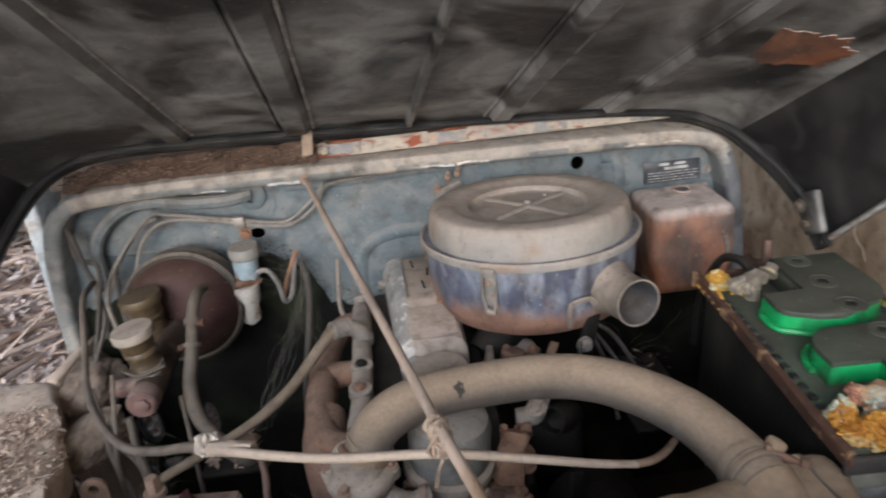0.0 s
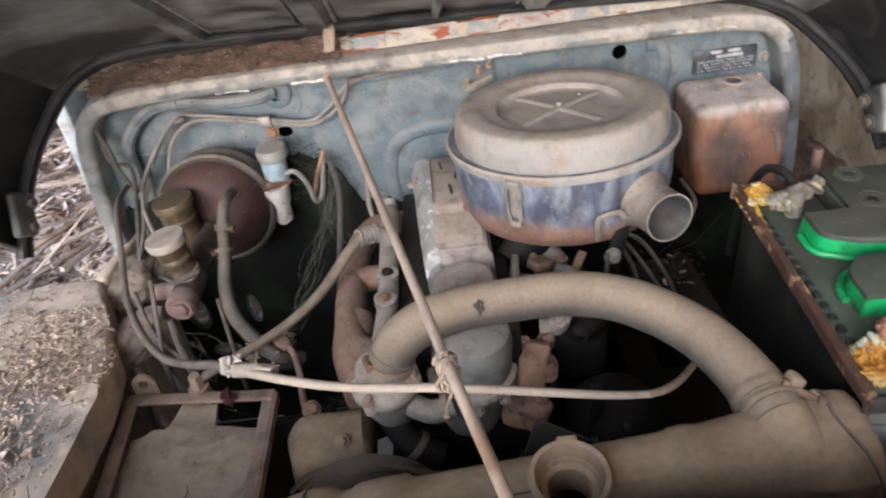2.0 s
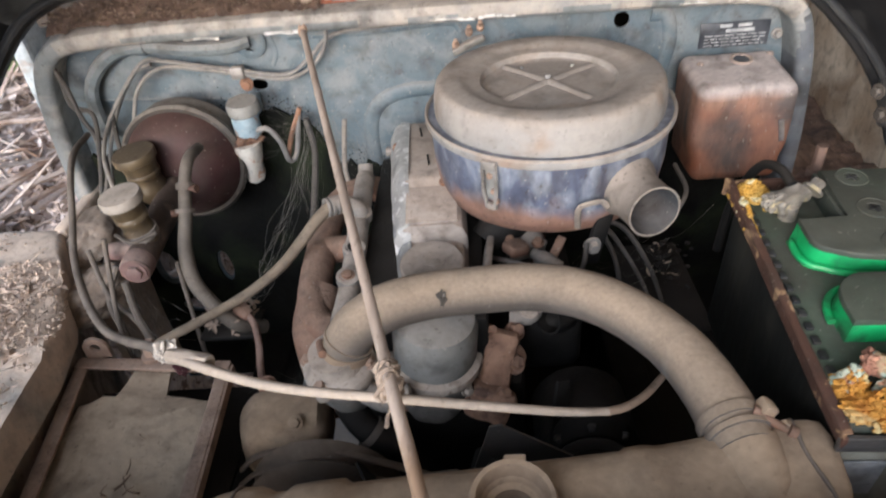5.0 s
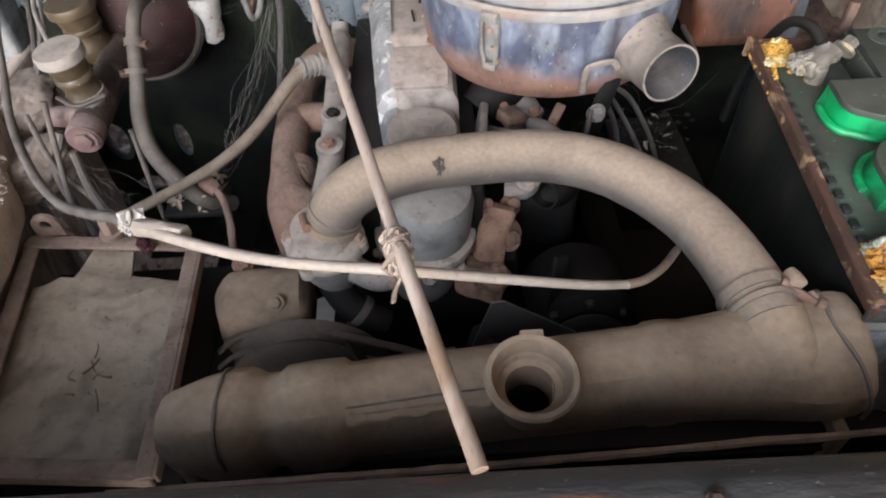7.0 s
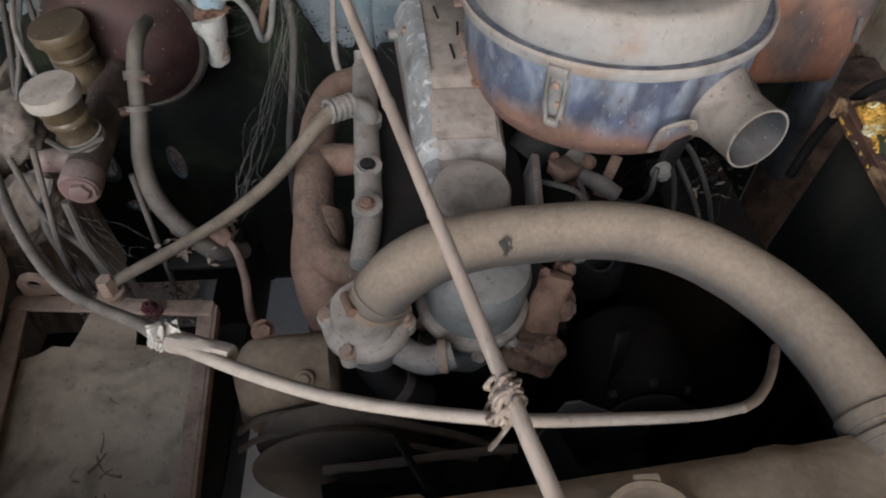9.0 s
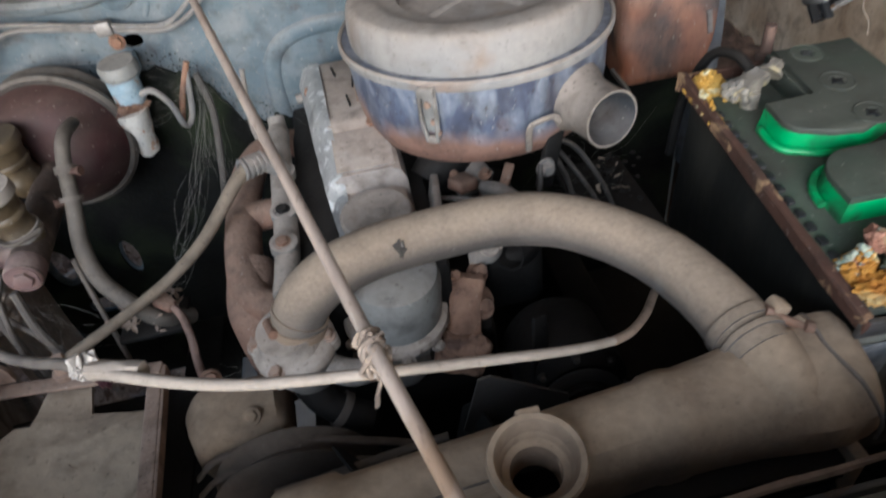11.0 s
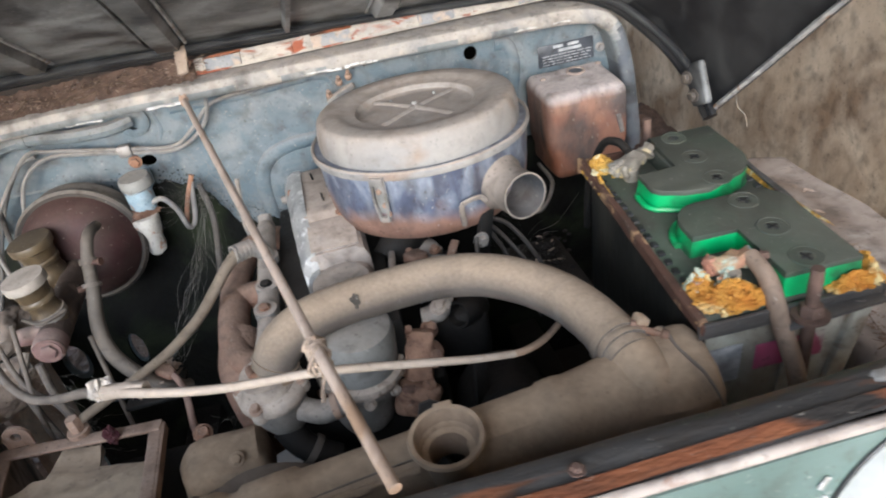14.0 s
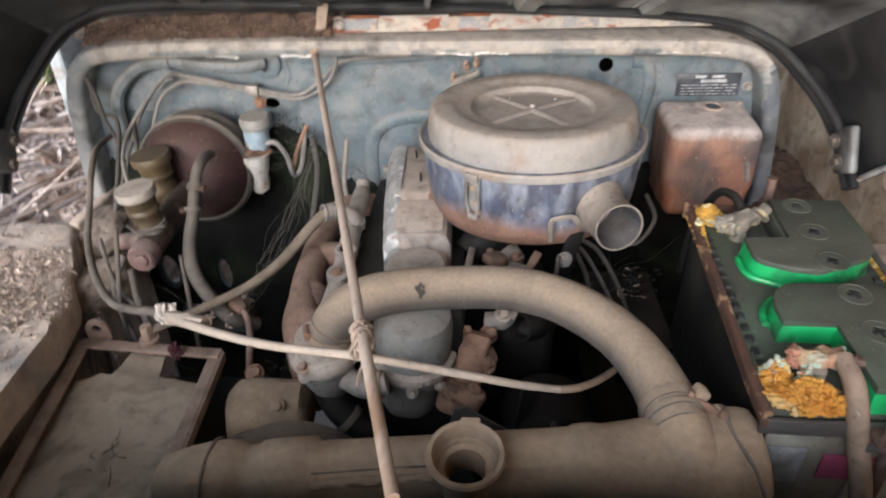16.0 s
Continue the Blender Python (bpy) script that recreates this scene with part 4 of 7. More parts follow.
def on_cowl(rng):
    x = rng.uniform(-0.56, -0.11)
    y = rng.uniform(0.960, 0.985)
    return x, y, 1.170 + (y - 0.960) * 0.9 + rng.uniform(0, 0.004)


lb = sheet(-0.565, -0.13, 0.958, 0.992, 120, 12, lambda x, y: 1.166 + (y - 0.958) * 0.9 + 0.004 * noise.noise(Vector((x * 40, y * 60, 1))) + 0.004 * noise.noise(Vector((x * 140, y * 140, 1))) - 0.04 * max(0, -x - 0.5) * 5)
tagged(part("leaf_mould", lb, "soil", label="strip of damp leaf mould lying on the cowl"), category="debris", kind="stuff")
litter("cowl_leaves", 420, on_cowl, "debris", "dry leaf scraps lying on the cowl", 0.0042, 8)
twigs("cowl_twigs", 90, on_cowl, "twig", "fine twigs lying on the cowl", 0.03, 0.0009, 9)

for i, (x0, x1) in enumerate(((-0.345, -0.29), (-0.22, -0.165), (0.03, 0.10), (0.105, 0.16), (0.40, 0.44), (0.47, 0.50))):
    part("paint_chip", tube([(x0, 0.9445, 1.1385 - 0.014 * max(0, x0)), ((x0 + x1) / 2, 0.9435, 1.1395 - 0.014 * max(0, x0)), (x1, 0.9445, 1.1375 - 0.014 * max(0, x1))], 0.0017, 6, 8, wob=1.6), "lipchip", jeep)
# mudguard beside the left of the engine
FL = [(-0.455, -0.25), (-0.457, 0.305), (-0.470, 0.53), (-0.490, 0.62), (-0.535, 0.71), (-0.605, 0.845), (-0.70, 0.85), (-0.86, 0.80), (-1.0, 0.66), (-1.05, 0.4), (-1.05, -0.25)]


def fender(outline, z, drop, name, mat, label):
    bm = prism(outline, 0.055, Matrix.Translation((0, 0, z - 0.055)), 0.020, segs=4)
    bmesh.ops.triangulate(bm, faces=[f for f in bm.faces if len(f.verts) > 4])
    bmesh.ops.subdivide_edges(bm, edges=[e for e in bm.edges if e.calc_length() > 0.05], cuts=5)
    bmesh.ops.triangulate(bm, faces=bm.faces[:])
    for v in bm.verts:
        v.co.z += 0.004 * noise.noise(v.co * 4) + 0.003 * noise.noise(v.co * 23)
        v.co.z -= drop(v.co)
    return part(name, bm, mat, jeep, label)


fender(FL, 0.882, lambda c: 0.5 * max(0, -c.x - 0.86) ** 1.5, "mudguard", "fender", "left mudguard caked with dry dust and litter")
inner = prism([(-0.435, -0.25), (-0.437, 0.305), (-0.458, 0.60), (-0.485, 0.632), (-0.52, 0.70), (-0.60, 0.845), (-0.615, 0.835), (-0.535, 0.69), (-0.498, 0.62), (-0.472, 0.59), (-0.452, 0.3), (-0.45, -0.25)], 0.47, Matrix.Translation((0, 0, 0.40)))
inner.transform(Matrix.Translation((-0.032, 0, -0.03)))
part("inner_wing", inner, "wing", jeep, "brown dusty inner side of the wing")
part("wing_gusset", rough_up(box((0.022, 0.17, 0.45), (-0.606, 0.92, 0.655), 0.006), 0.006, 20, 4), "fender", jeep, "dusty brown panel between wing and firewall")
FR = [(0.565, -0.05), (0.565, 0.40), (0.60, 0.50), (0.60, 0.775), (0.745, 0.775), (0.80, 0.75), (0.78, 0.55), (0.757, 0.40), (0.72, 0.10), (0.70, -0.05)]
fender(FR, 0.882, lambda c: 0.0, "mudguard", "fenderR", "grey dust-covered mudguard beside the battery")
# Right inner wings in near-black, with the shade behind the battery coloured in.
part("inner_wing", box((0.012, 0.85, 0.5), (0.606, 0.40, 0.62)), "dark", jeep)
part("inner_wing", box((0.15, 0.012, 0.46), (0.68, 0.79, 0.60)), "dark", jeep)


def on_fender(rng):
    while True:
        x, y = rng.uniform(-0.95, -0.46), rng.uniform(0.0, 0.82)
        if x < -0.47 - max(0, y - 0.60) * 0.55 and (noise.noise(Vector((x * 6, y * 6, 3))) > -0.12 or rng.random() < 0.25):
            return x, y, 0.886 - 0.5 * max(0, -x - 0.86) ** 1.5 + rng.uniform(0, 0.004)


def on_clump(rng):
    """Litter gathers along the wing edge and in loose clumps."""
    while True:
        x, y, z = on_fender(rng)
        edge = -0.47 - max(0, y - 0.60) * 0.55 - x
        if rng.random() < 0.15 + 0.75 * max(0.0, 1 - edge / 0.30) * (noise.noise(Vector((x * 9, y * 9, 7))) > -0.15):
            return x, y, z


def clods(name, count, where, mat, label, size, seed):
    rng = random.Random(seed)
    bm = heap([(*where(rng), size * rng.uniform(0.3, 1.0) ** 2) for _ in range(count)], 0.6, rng)
    return tagged(part(name, bm, mat), label, "earth crumbs", kind="stuff")


clods("mudguard_crumbs", 1800, on_clump, "crumb", "crumbs of earth on the dusty mudguard", 0.0030, 41)
def on_belt(rng):
    """The belt of mulch down the middle of the mudguard."""
    y = rng.uniform(0.12, 0.74)
    x = -0.575 - max(0, y - 0.60) * 0.35 + rng.gauss(0, 0.042) + 0.03 * noise.noise(Vector((y * 9, 2, 1)))
    return min(x, -0.475 - max(0, y - 0.60) * 0.55), y, 0.886 + rng.uniform(0, 0.005)


clods("mudguard_mulch", 3800, on_belt, "mulch", "belt of brown leaf mulch on the mudguard", 0.0034, 46)
litter("mulch_leaves", 420, on_belt, "mulch", "brown leaf scraps in the mulch", 0.0085, 47)
twigs("mulch_stalks", 90, on_belt, "mulch", "long bent leaf stalks in the mulch", 0.06, 0.0009, 48)
litter("mudguard_leaves", 380, on_clump, "mulch", "dry leaf scraps on the dusty mudguard", 0.0048, 11)
twigs("mudguard_twigs", 420, on_clump, "twig", "fine twigs and stalks on the dusty mudguard", 0.028, 0.0007, 12)


def mudguard_leaf(x, y, size, turn, label):
    """A single curled leaf lying on the mudguard."""
    g = sheet(-1, 1, -0.5, 0.5, 10, 6, lambda u, w: 0.25 * u * u + 0.5 * w * w)
    for v in g.verts:
        v.co.y *= math.sqrt(max(0.0, 1 - v.co.x * v.co.x)) * 0.9
    g.transform(Matrix.Translation((x, y, 0.889)) @ Matrix.Rotation(radians(turn), 4, 'Z') @ Matrix.Scale(size, 4))
    bmesh.ops.remove_doubles(g, verts=g.verts[:], dist=0.0001)
    bmesh.ops.solidify(g, geom=g.faces[:], thickness=0.0006)
    tagged(part("fallen_leaf", g, "paleleaf", label=label), category="leaf", group="leaves on the mudguard")


for x, y, s, a in ((-0.595, 0.355, 0.014, 35), (-0.55, 0.43, 0.017, 25), (-0.66, 0.42, 0.013, 30), (-0.63, 0.30, 0.016, 70), (-0.60, 0.50, 0.006, 10)):
    mudguard_leaf(x, y, s, a, "pale curled dry leaf lying on the mudguard")
ps = bmesh.new()
bmesh.ops.create_icosphere(ps, subdivisions=3, radius=0.010)
for v in ps.verts:
    v.co *= 1 + 0.25 * noise.noise(v.co * 90)
    v.co.z *= 0.75
ps.transform(Matrix.Translation((-0.575, 0.318, 0.890)))
tagged(part("pebble", ps, "lipchip", label="small whitish pebble on the dusty mudguard"), category="pebble")


def on_right_front(rng):
    return rng.uniform(0.59, 0.70), 0.20 + abs(rng.gauss(0, 0.085)), 0.884 + rng.uniform(0, 0.004)


def on_right(rng):
    return rng.uniform(0.62, 0.75), rng.uniform(0.1, 0.74), 0.888 + rng.uniform(0, 0.003)


clods("wing_soil", 2600, on_right_front, "crumb", "brown soil gathered on the mudguard", 0.0022, 43)
twigs("wing_twigs", 120, on_right_front, "twig", "fine twigs lying in the soil", 0.035, 0.0008, 44)
litter("wing_leaves", 60, on_right_front, "dryleaf", "leaf scraps lying in the soil", 0.007, 45)
litter("right_leaves", 40, on_right, "dryleaf", "a few dry leaf scraps on the grey mudguard", 0.008, 13)

# front panel with its rolled top
grille = [(-0.60, 0.30), (0.60, 0.30), (0.62, 0.9), (0.60, 1.0), (0.56, 1.04), (0.0, 1.046), (-0.56, 1.04), (-0.60, 1.0), (-0.62, 0.9)]
gp = holed_panel(grille, [(0.440, 0.955, 0.098, 0.098), (-0.440, 0.955, 0.098, 0.098)] + [(-0.24 + 0.06 * k, 0.72, 0.018, 0.2) for k in range(9)], 0.004, Matrix.Translation((0, 0.100, 0)) @ UPRIGHT)
front = part("front_panel", gp, "green", jeep, "faded green front panel, paint flaking", smooth=False)
fl = sheet(-0.56, 0.56, 0.108, 0.158, 80, 6, lambda x, y: 1.050 + 0.0025 * noise.noise(Vector((x * 9, y * 30, 0))) - 0.012 * max(0, (y - 0.146) / 0.012))
part("top_flange", fl, "flange", front, "blackened top flange with rust showing through")
part("rolled_edge", tube([(-0.56, 0.105, 1.042), (0, 0.105, 1.049), (0.56, 0.105, 1.042)], 0.0045, 10, 12, wob=0.25), "cream", front, "pale worn rolled edge")
part("rust_band", sheet(-0.56, 0.56, 0.109, 0.122, 90, 3, lambda x, y: 1.0525 + 0.0025 * noise.noise(Vector((x * 9, y * 30, 0)))), "rustband", front, "band of orange rust along the edge")
bolt(front, (0.174, 0.130, 1.051), (0, 0, 1), 0.0042, 0.004, "clamprust")
part("paint_splash", crust((0.405, 0.134, 1.0512), (0.022, 0.011, 0.0011), 44), "bare", front, "splash of white paint")
for x, z, w, h in ((0.335, 1.008, 0.0045, 0.012), (0.338, 0.992, 0.004, 0.003), (0.30, 0.965, 0.004, 0.003), (0.20, 0.99, 0.003, 0.004), (0.15, 0.96, 0.004, 0.003)):
    part("paint_flake", rough_up(box((w, 0.0012, h), pose(x, 0.0975, z, 0, 25, 0), 0.0003), 0.0008, 300, 3), "lipchip", front)
for sx in (0.440, -0.440):
    bowl = lathe([(0.097, 0.0), (0.0998, 0.001), (0.0998, 0.004), (0.098, 0.006)], axis((sx, 0.102, 0.955), (0, -1, 0)), 64)
    hl = part("headlamp_gasket", bowl, "skirt", front)
    part("headlamp_bowl", lathe([(0.0985, 0.0), (0.0985, 0.02), (0.090, 0.040), (0.070, 0.052), (0.040, 0.058), (0, 0.060)], axis((sx, 0.102, 0.955), (0, -1, 0)), 48), "white", hl, "white-painted headlamp cover")
part("radiator_baffle", rough_up(box((0.62, 0.006, 0.20), pose(0.10, 0.210, 0.850, 8), 0.002), 0.001, 30, 4), "flange", jeep)
part("baffle_edge", tube([(-0.20, 0.198, 0.946), (0.05, 0.202, 0.950), (0.2, 0.206, 0.953), (0.40, 0.211, 0.957)], 0.0030, 6, 12, wob=0.5), "rustdust", jeep)
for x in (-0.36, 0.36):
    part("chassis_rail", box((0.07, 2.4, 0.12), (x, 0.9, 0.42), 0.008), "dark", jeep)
# Added pan under the open bay, hides the lit ground below.
part("ground_light_stop", box((0.80, 0.95, 0.01), (0.22, 0.58, 0.365), 0.003), "dark", jeep)
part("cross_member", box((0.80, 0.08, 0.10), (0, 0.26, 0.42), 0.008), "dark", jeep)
for x, y in ((-0.66, 0.0), (0.70, 0.0)):
    w = lathe([(0.16, -0.085), (0.30, -0.095), (0.36, -0.07), (0.365, 0.0), (0.36, 0.07), (0.30, 0.095), (0.16, 0.085)], axis((x, y, 0.365), (1, 0, 0)), 40)
    wh = part("wheel", w, "rubber", jeep)
    part("wheel_rim", lathe([(0, -0.03), (0.12, -0.03), (0.165, -0.085), (0.17, 0.085), (0.12, 0.03), (0, 0.03)], axis((x, y, 0.365), (1, 0, 0)), 30), "rusty", wh)
for x in (-0.36, 0.36):
    part("body_mount", box((0.06, 0.06, 0.12), (x, 1.2, 0.30), 0.006), "dark", jeep)
part("rear_axle", lathe([(0.04, -0.6), (0.04, 0.6)], axis((0, 2.0, 0.36), (1, 0, 0)), 16), "dark", jeep)

# ---- hood, propped open ----
TH = radians(25)
HB = Vector((0, 0.81, 0.956))
ALONG = Vector((0, -math.cos(TH), math.sin(TH)))
REAR = Vector((0, 0.190, 0.249)) / 0.284
UP = Vector((0, math.sin(TH), math.cos(TH)))
HP = [(0.69, 0.0), (0.685, 0.07), (0.667, 0.13), (0.64, 0.18), (0.605, 0.228), (0.565, 0.257), (0.51, 0.275), (0.40, 0.284), (0.20, 0.287)]
HP = HP + [(0.0, 0.288)] + [(-x, h) for x, h in reversed(HP)]


def hood_at(x, h, k):
    """A point of the hood: across, up from the skirt's rear corner, and along from the hinge; the skirt grows shallower forwards."""
    return HB + Vector((x * (1 + 0.05 * k) + 0.11 * k, 0, -(0.005 + 0.045 * x) * h / 0.284)) + REAR * h + ALONG * k + UP * (0.34 * k * max(0.0, 1 - h / 0.284))


def arc_patch():
    """A ragged oval outline."""
    pts = []
    for k in range(96):
        a = k * math.tau / 96
        r = 1 + 0.35 * noise.noise(Vector((math.cos(a) * 2.2, math.sin(a) * 2.2, 1))) + 0.22 * noise.noise(Vector((math.cos(a) * 9, math.sin(a) * 9, 4)))
        pts.append((0.085 * r * math.cos(a), 0.05 * r * math.sin(a)))
    return pts


hood = thing("hood", HB + REAR * 0.28, "black jeep hood propped open, its underside dusty and ribbed", "car hood")


def hood_skin(sel, name, mat, label):
    bm = bmesh.new()
    rows = []
    for j in range(15):
        k = 1.05 * j / 14
        rows.append([bm.verts.new(hood_at(x, h, k) + UP * 0.003 * noise.noise(Vector((x * 5, k * 5, 0)))) for x, h in sel])
    for a, c in zip(rows, rows[1:]):
        for i in range(len(sel) - 1):
            bm.faces.new((a[i], a[i + 1], c[i + 1], c[i]))
    bm.normal_update()
    bmesh.ops.solidify(bm, geom=bm.faces[:], thickness=0.003)
    return part(name, bm, mat, hood, label)


hood_skin(HP[4:-4], "top_skin", "hood", "")
hood_skin(HP[:5], "side_skirt", "skirt", "black side skirt of the hood")
hood_skin(HP[-5:], "side_skirt", "skirt", "black side skirt of the hood")
for x, w in ((-0.353, 0.030), (-0.160, 0.034), (0.024, 0.008), (0.178, 0.030), (0.372, 0.030)):
    bm = bmesh.new()
    rows = []
    for j in range(9):
        k = 0.052 + 0.96 * j / 8
        c = x * (1 + 0.18 * k)
        rows.append([bm.verts.new(hood_at(c + a, 0.284, k) + UP * b) for a, b in ((-w * 0.75, 0), (-w * 0.45, -0.014), (w * 0.45, -0.014), (w * 0.75, 0))])
    for a, c in zip(rows, rows[1:]):
        for i in range(3):
            bm.faces.new((a[i], a[i + 1], c[i + 1], c[i]))
    rib = part("stiffening_rib", bm, "hood", hood)
    if w > 0.02:
        for sgn in (-1, 1):
            part("rib_flange", tube([hood_at(x * (1 + 0.18 * k) + sgn * w * 0.85, 0.284, k) - UP * 0.002 for k in (0.05, 0.5, 1.0)], 0.003, 6, 6, wob=0.4), "edge" if sgn > 0 else "hood", rib)
patch = prism(arc_patch(), 0.0015, Matrix.Translation(hood_at(0.50, 0.272, 0.30)) @ Matrix.Rotation(-TH, 4, 'X') @ Matrix.Rotation(radians(14), 4, 'Y') @ Matrix.Translation((0, 0, -0.006)))
part("rust_patch", patch, "boxrust", hood, "patch of orange rust on the hood underside")
rim_pts = [hood_at(x * 0.99, h - 0.004, 0.008) for x, h in HP]
part("rear_rim", tube(rim_pts, 0.013, 8, 4, wob=0.06), "skirt", hood, "black rolled rim of the hood")
part("rear_bead", tube([hood_at(x * 0.975, h - 0.010, 0.030) for x, h in HP], 0.007, 8, 4, flat=0.8), "skirt", hood, "black inner bead of the hood")
bar = bmesh.new()
rows = [[bar.verts.new(hood_at(x, 0.281, k)) for x in (-0.5, -0.25, 0, 0.25, 0.5)] for k in (0.014, 0.046)]
for i in range(4):
    bar.faces.new((rows[0][i], rows[0][i + 1], rows[1][i + 1], rows[1][i]))
bmesh.ops.solidify(bar, geom=bar.faces[:], thickness=0.004)
part("rear_strip", bar, "rim", hood)
for sx in (1, -1):
    part("skirt_edge", tube([hood_at(sx * 0.678, 0.002, k) for k in (0, 0.25, 0.5, 0.75, 1.05)], 0.0045, 8, 5, wob=0.3), "edge", hood, "bare pale edge of the skirt")
    bm = box((0.014, 0.050, 0.072), Matrix.Translation(hood_at(sx * 0.664, 0.050, 0.034)) @ Matrix.Rotation(TH, 4, 'X').inverted(), 0.0065, 3)
    br = part("corner_bracket", bm, "hood", hood, "black corner bracket with two bolts")
    for h in (0.034, 0.068):
        bolt(br, hood_at(sx * 0.656, h, 0.024), (-sx, -0.2, 0), 0.0080, 0.007, "hosedark")

tab = part("hinge_tab", rough_up(box((0.018, 0.005, 0.056), pose(-0.142, 0.957, 1.203, -40, 0, -6), 0.002), 0.003, 60, 4), "wing", hood, "rusty tab hanging from the hood rib")
bolt(tab, (-0.140, 0.962, 1.192), (0, -0.8, 0.5), 0.006, 0.006, "rusty")

# ---- radiator and its hose ----
rad = thing("radiator", (0.09, 0.26, 0.45), "radiator with a brass top tank thick with tan dust", "radiator")


def tank_section(x):
    """Tank section (y, z) round its middle: half-round, growing squarer towards the inlet."""
    k = max(0.0, min(1.0, (x - 0.20) / 0.12))
    half = [(-0.026, -0.045), (-0.031, -0.014), (-0.030, 0.010), (-0.020, 0.026), (0.0, 0.033), (0.022, 0.030), (0.036, 0.016), (0.041, -0.008), (0.041, -0.045)]
    square = [(-0.030, -0.040), (-0.046, -0.016), (-0.044, 0.004), (-0.026, 0.022), (0.0, 0.031), (0.018, 0.0335), (0.030, 0.030), (0.036, 0.000), (0.036, -0.045)]
    return [(a + (c - a) * k, b + (d - b) * k) for (a, b), (c, d) in zip(half, square)]


bm = bmesh.new()
xs = [-0.178, -0.174, -0.150, -0.131, -0.128, -0.112, -0.106, -0.10, -0.09, -0.084, -0.06, -0.040, -0.034, 0.0, 0.06, 0.082, 0.118, 0.15, 0.196, 0.200, 0.214, 0.220, 0.226, 0.25, 0.28, 0.315, 0.334, 0.337, 0.350, 0.360, 0.364]
sw = [0.66, 0.76, 0.95, 1.04, 1.05, 1.04, 0.98, 0.89, 0.885, 1.00, 1.03, 1.02, 0.91, 0.91, 0.91, 0.92, 0.93, 0.94, 0.95, 1.01, 1.02, 1.00, 0.96, 0.98, 1.04, 1.10, 1.12, 1.10, 1.08, 1.02, 0.90]
rows = []
for x, s in zip(xs, sw):
    yc, zc = 0.253 + 0.035 * (x + 0.172) / 0.52, 0.932 + 0.010 * (x + 0.172) / 0.52
    rows.append([bm.verts.new((x, yc + y * s, zc + z * s)) for y, z in tank_section(x)])
for a, c in zip(rows, rows[1:]):
    for i in range(len(rows[0]) - 1):
        if not (abs(a[0].co.x - 0.082) < 1e-6 and 1 < i < 4):
            bm.faces.new((a[i], a[i + 1], c[i + 1], c[i]))
bm.faces.new(rows[0])
bm.faces.new(rows[-1])
part("top_tank", bm, "dusty", rad, "tan dust-coated top tank with pressed bands")
for x in (-0.1295, 0.3355):
    yc, zc = 0.253 + 0.035 * (x + 0.172) / 0.52, 0.932 + 0.010 * (x + 0.172) / 0.52
    sc = 1.045 if x < 0 else 1.115
    lean = 0.016 if x > 0 else 0
    part("end_seam", tube([(x + lean * max(0, -y) / 0.04, yc + y * sc, zc + z * sc) for y, z in tank_section(x)[1:-1]], 0.0016, 6, 4, wob=0.4), "innerwall", rad)
part("seam", tube([(-0.034, 0.240, 0.9535), (0.0, 0.243, 0.955), (0.04, 0.246, 0.956), (0.072, 0.248, 0.957)], 0.0042, 8, 8, wob=0.5), "dusty", rad)
part("seam_crack", tube([(-0.036, 0.2475, 0.9590), (0.0, 0.2505, 0.9605), (0.04, 0.254, 0.962), (0.072, 0.256, 0.963)], 0.0011, 6, 8, wob=0.6), "innerwall", rad)
nk = Matrix.Translation((0.101, 0.254, 0.948)) @ Euler((radians(6), 0, 0)).to_matrix().to_4x4()
neck = part("filler_neck", lathe([(0.023, -0.005), (0.023, 0.018), (0.027, 0.026), (0.033, 0.033), (0.0345, 0.037), (0.033, 0.040), (0.029, 0.0395), (0.027, 0.034), (0.026, 0.020), (0.0185, 0.018), (0.0175, -0.012)], nk, 36), "dusty", rad, "open filler neck with no cap")
part("neck_lug", box((0.018, 0.008, 0.006), nk @ pose(0.004, 0.034, 0.036), 0.002), "dusty", neck)
stub = tube([(0.300, 0.276, 0.938), (0.299, 0.290, 0.952), (0.297, 0.312, 0.9625)], [0.036, 0.032, 0.0285], 18, 6)
part("inlet_stub", stub, "dusty", rad)
core = box((0.50, 0.055, 0.44), (0.09, 0.262, 0.68), 0.003)
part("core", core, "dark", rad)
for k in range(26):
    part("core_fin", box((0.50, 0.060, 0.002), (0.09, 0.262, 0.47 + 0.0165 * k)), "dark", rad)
for x in (-0.165, 0.345):
    part("side_strap", box((0.012, 0.066, 0.46), (x, 0.262, 0.68), 0.002), "dusty", rad)

HOSE = [(-0.072, 0.487, 0.912), (-0.066, 0.488, 0.932), (-0.050, 0.492, 0.952), (-0.022, 0.502, 0.964), (0.012, 0.512, 0.967), (0.06, 0.519, 0.967), (0.147, 0.518, 0.968), (0.213, 0.490, 0.968), (0.264, 0.430, 0.968), (0.287, 0.365, 0.967), (0.296, 0.300, 0.962)]
rh = thing("radiator_hose", (0.1, 0.5, 0.94), "thick curved radiator hose coated with tan dust", "hose")
part("hose_body", tube(HOSE, [0.026, 0.0265, 0.027, 0.027, 0.0268, 0.0265, 0.0265, 0.0268, 0.027, 0.027, 0.0275], 28, 8, wob=0.02), "hose", rh)


def band(parent, p, d, r, name="clamp_band", mat="steel", w=0.010):
    return part(name, lathe([(r - 0.002, -w / 2), (r + 0.0015, -w / 2), (r + 0.0015, w / 2), (r - 0.002, w / 2)], axis(p, d), 32), mat, parent)


c1 = band(rh, (0.2925, 0.326, 0.9645), (0.12, -1, -0.03), 0.0275, mat="hose")
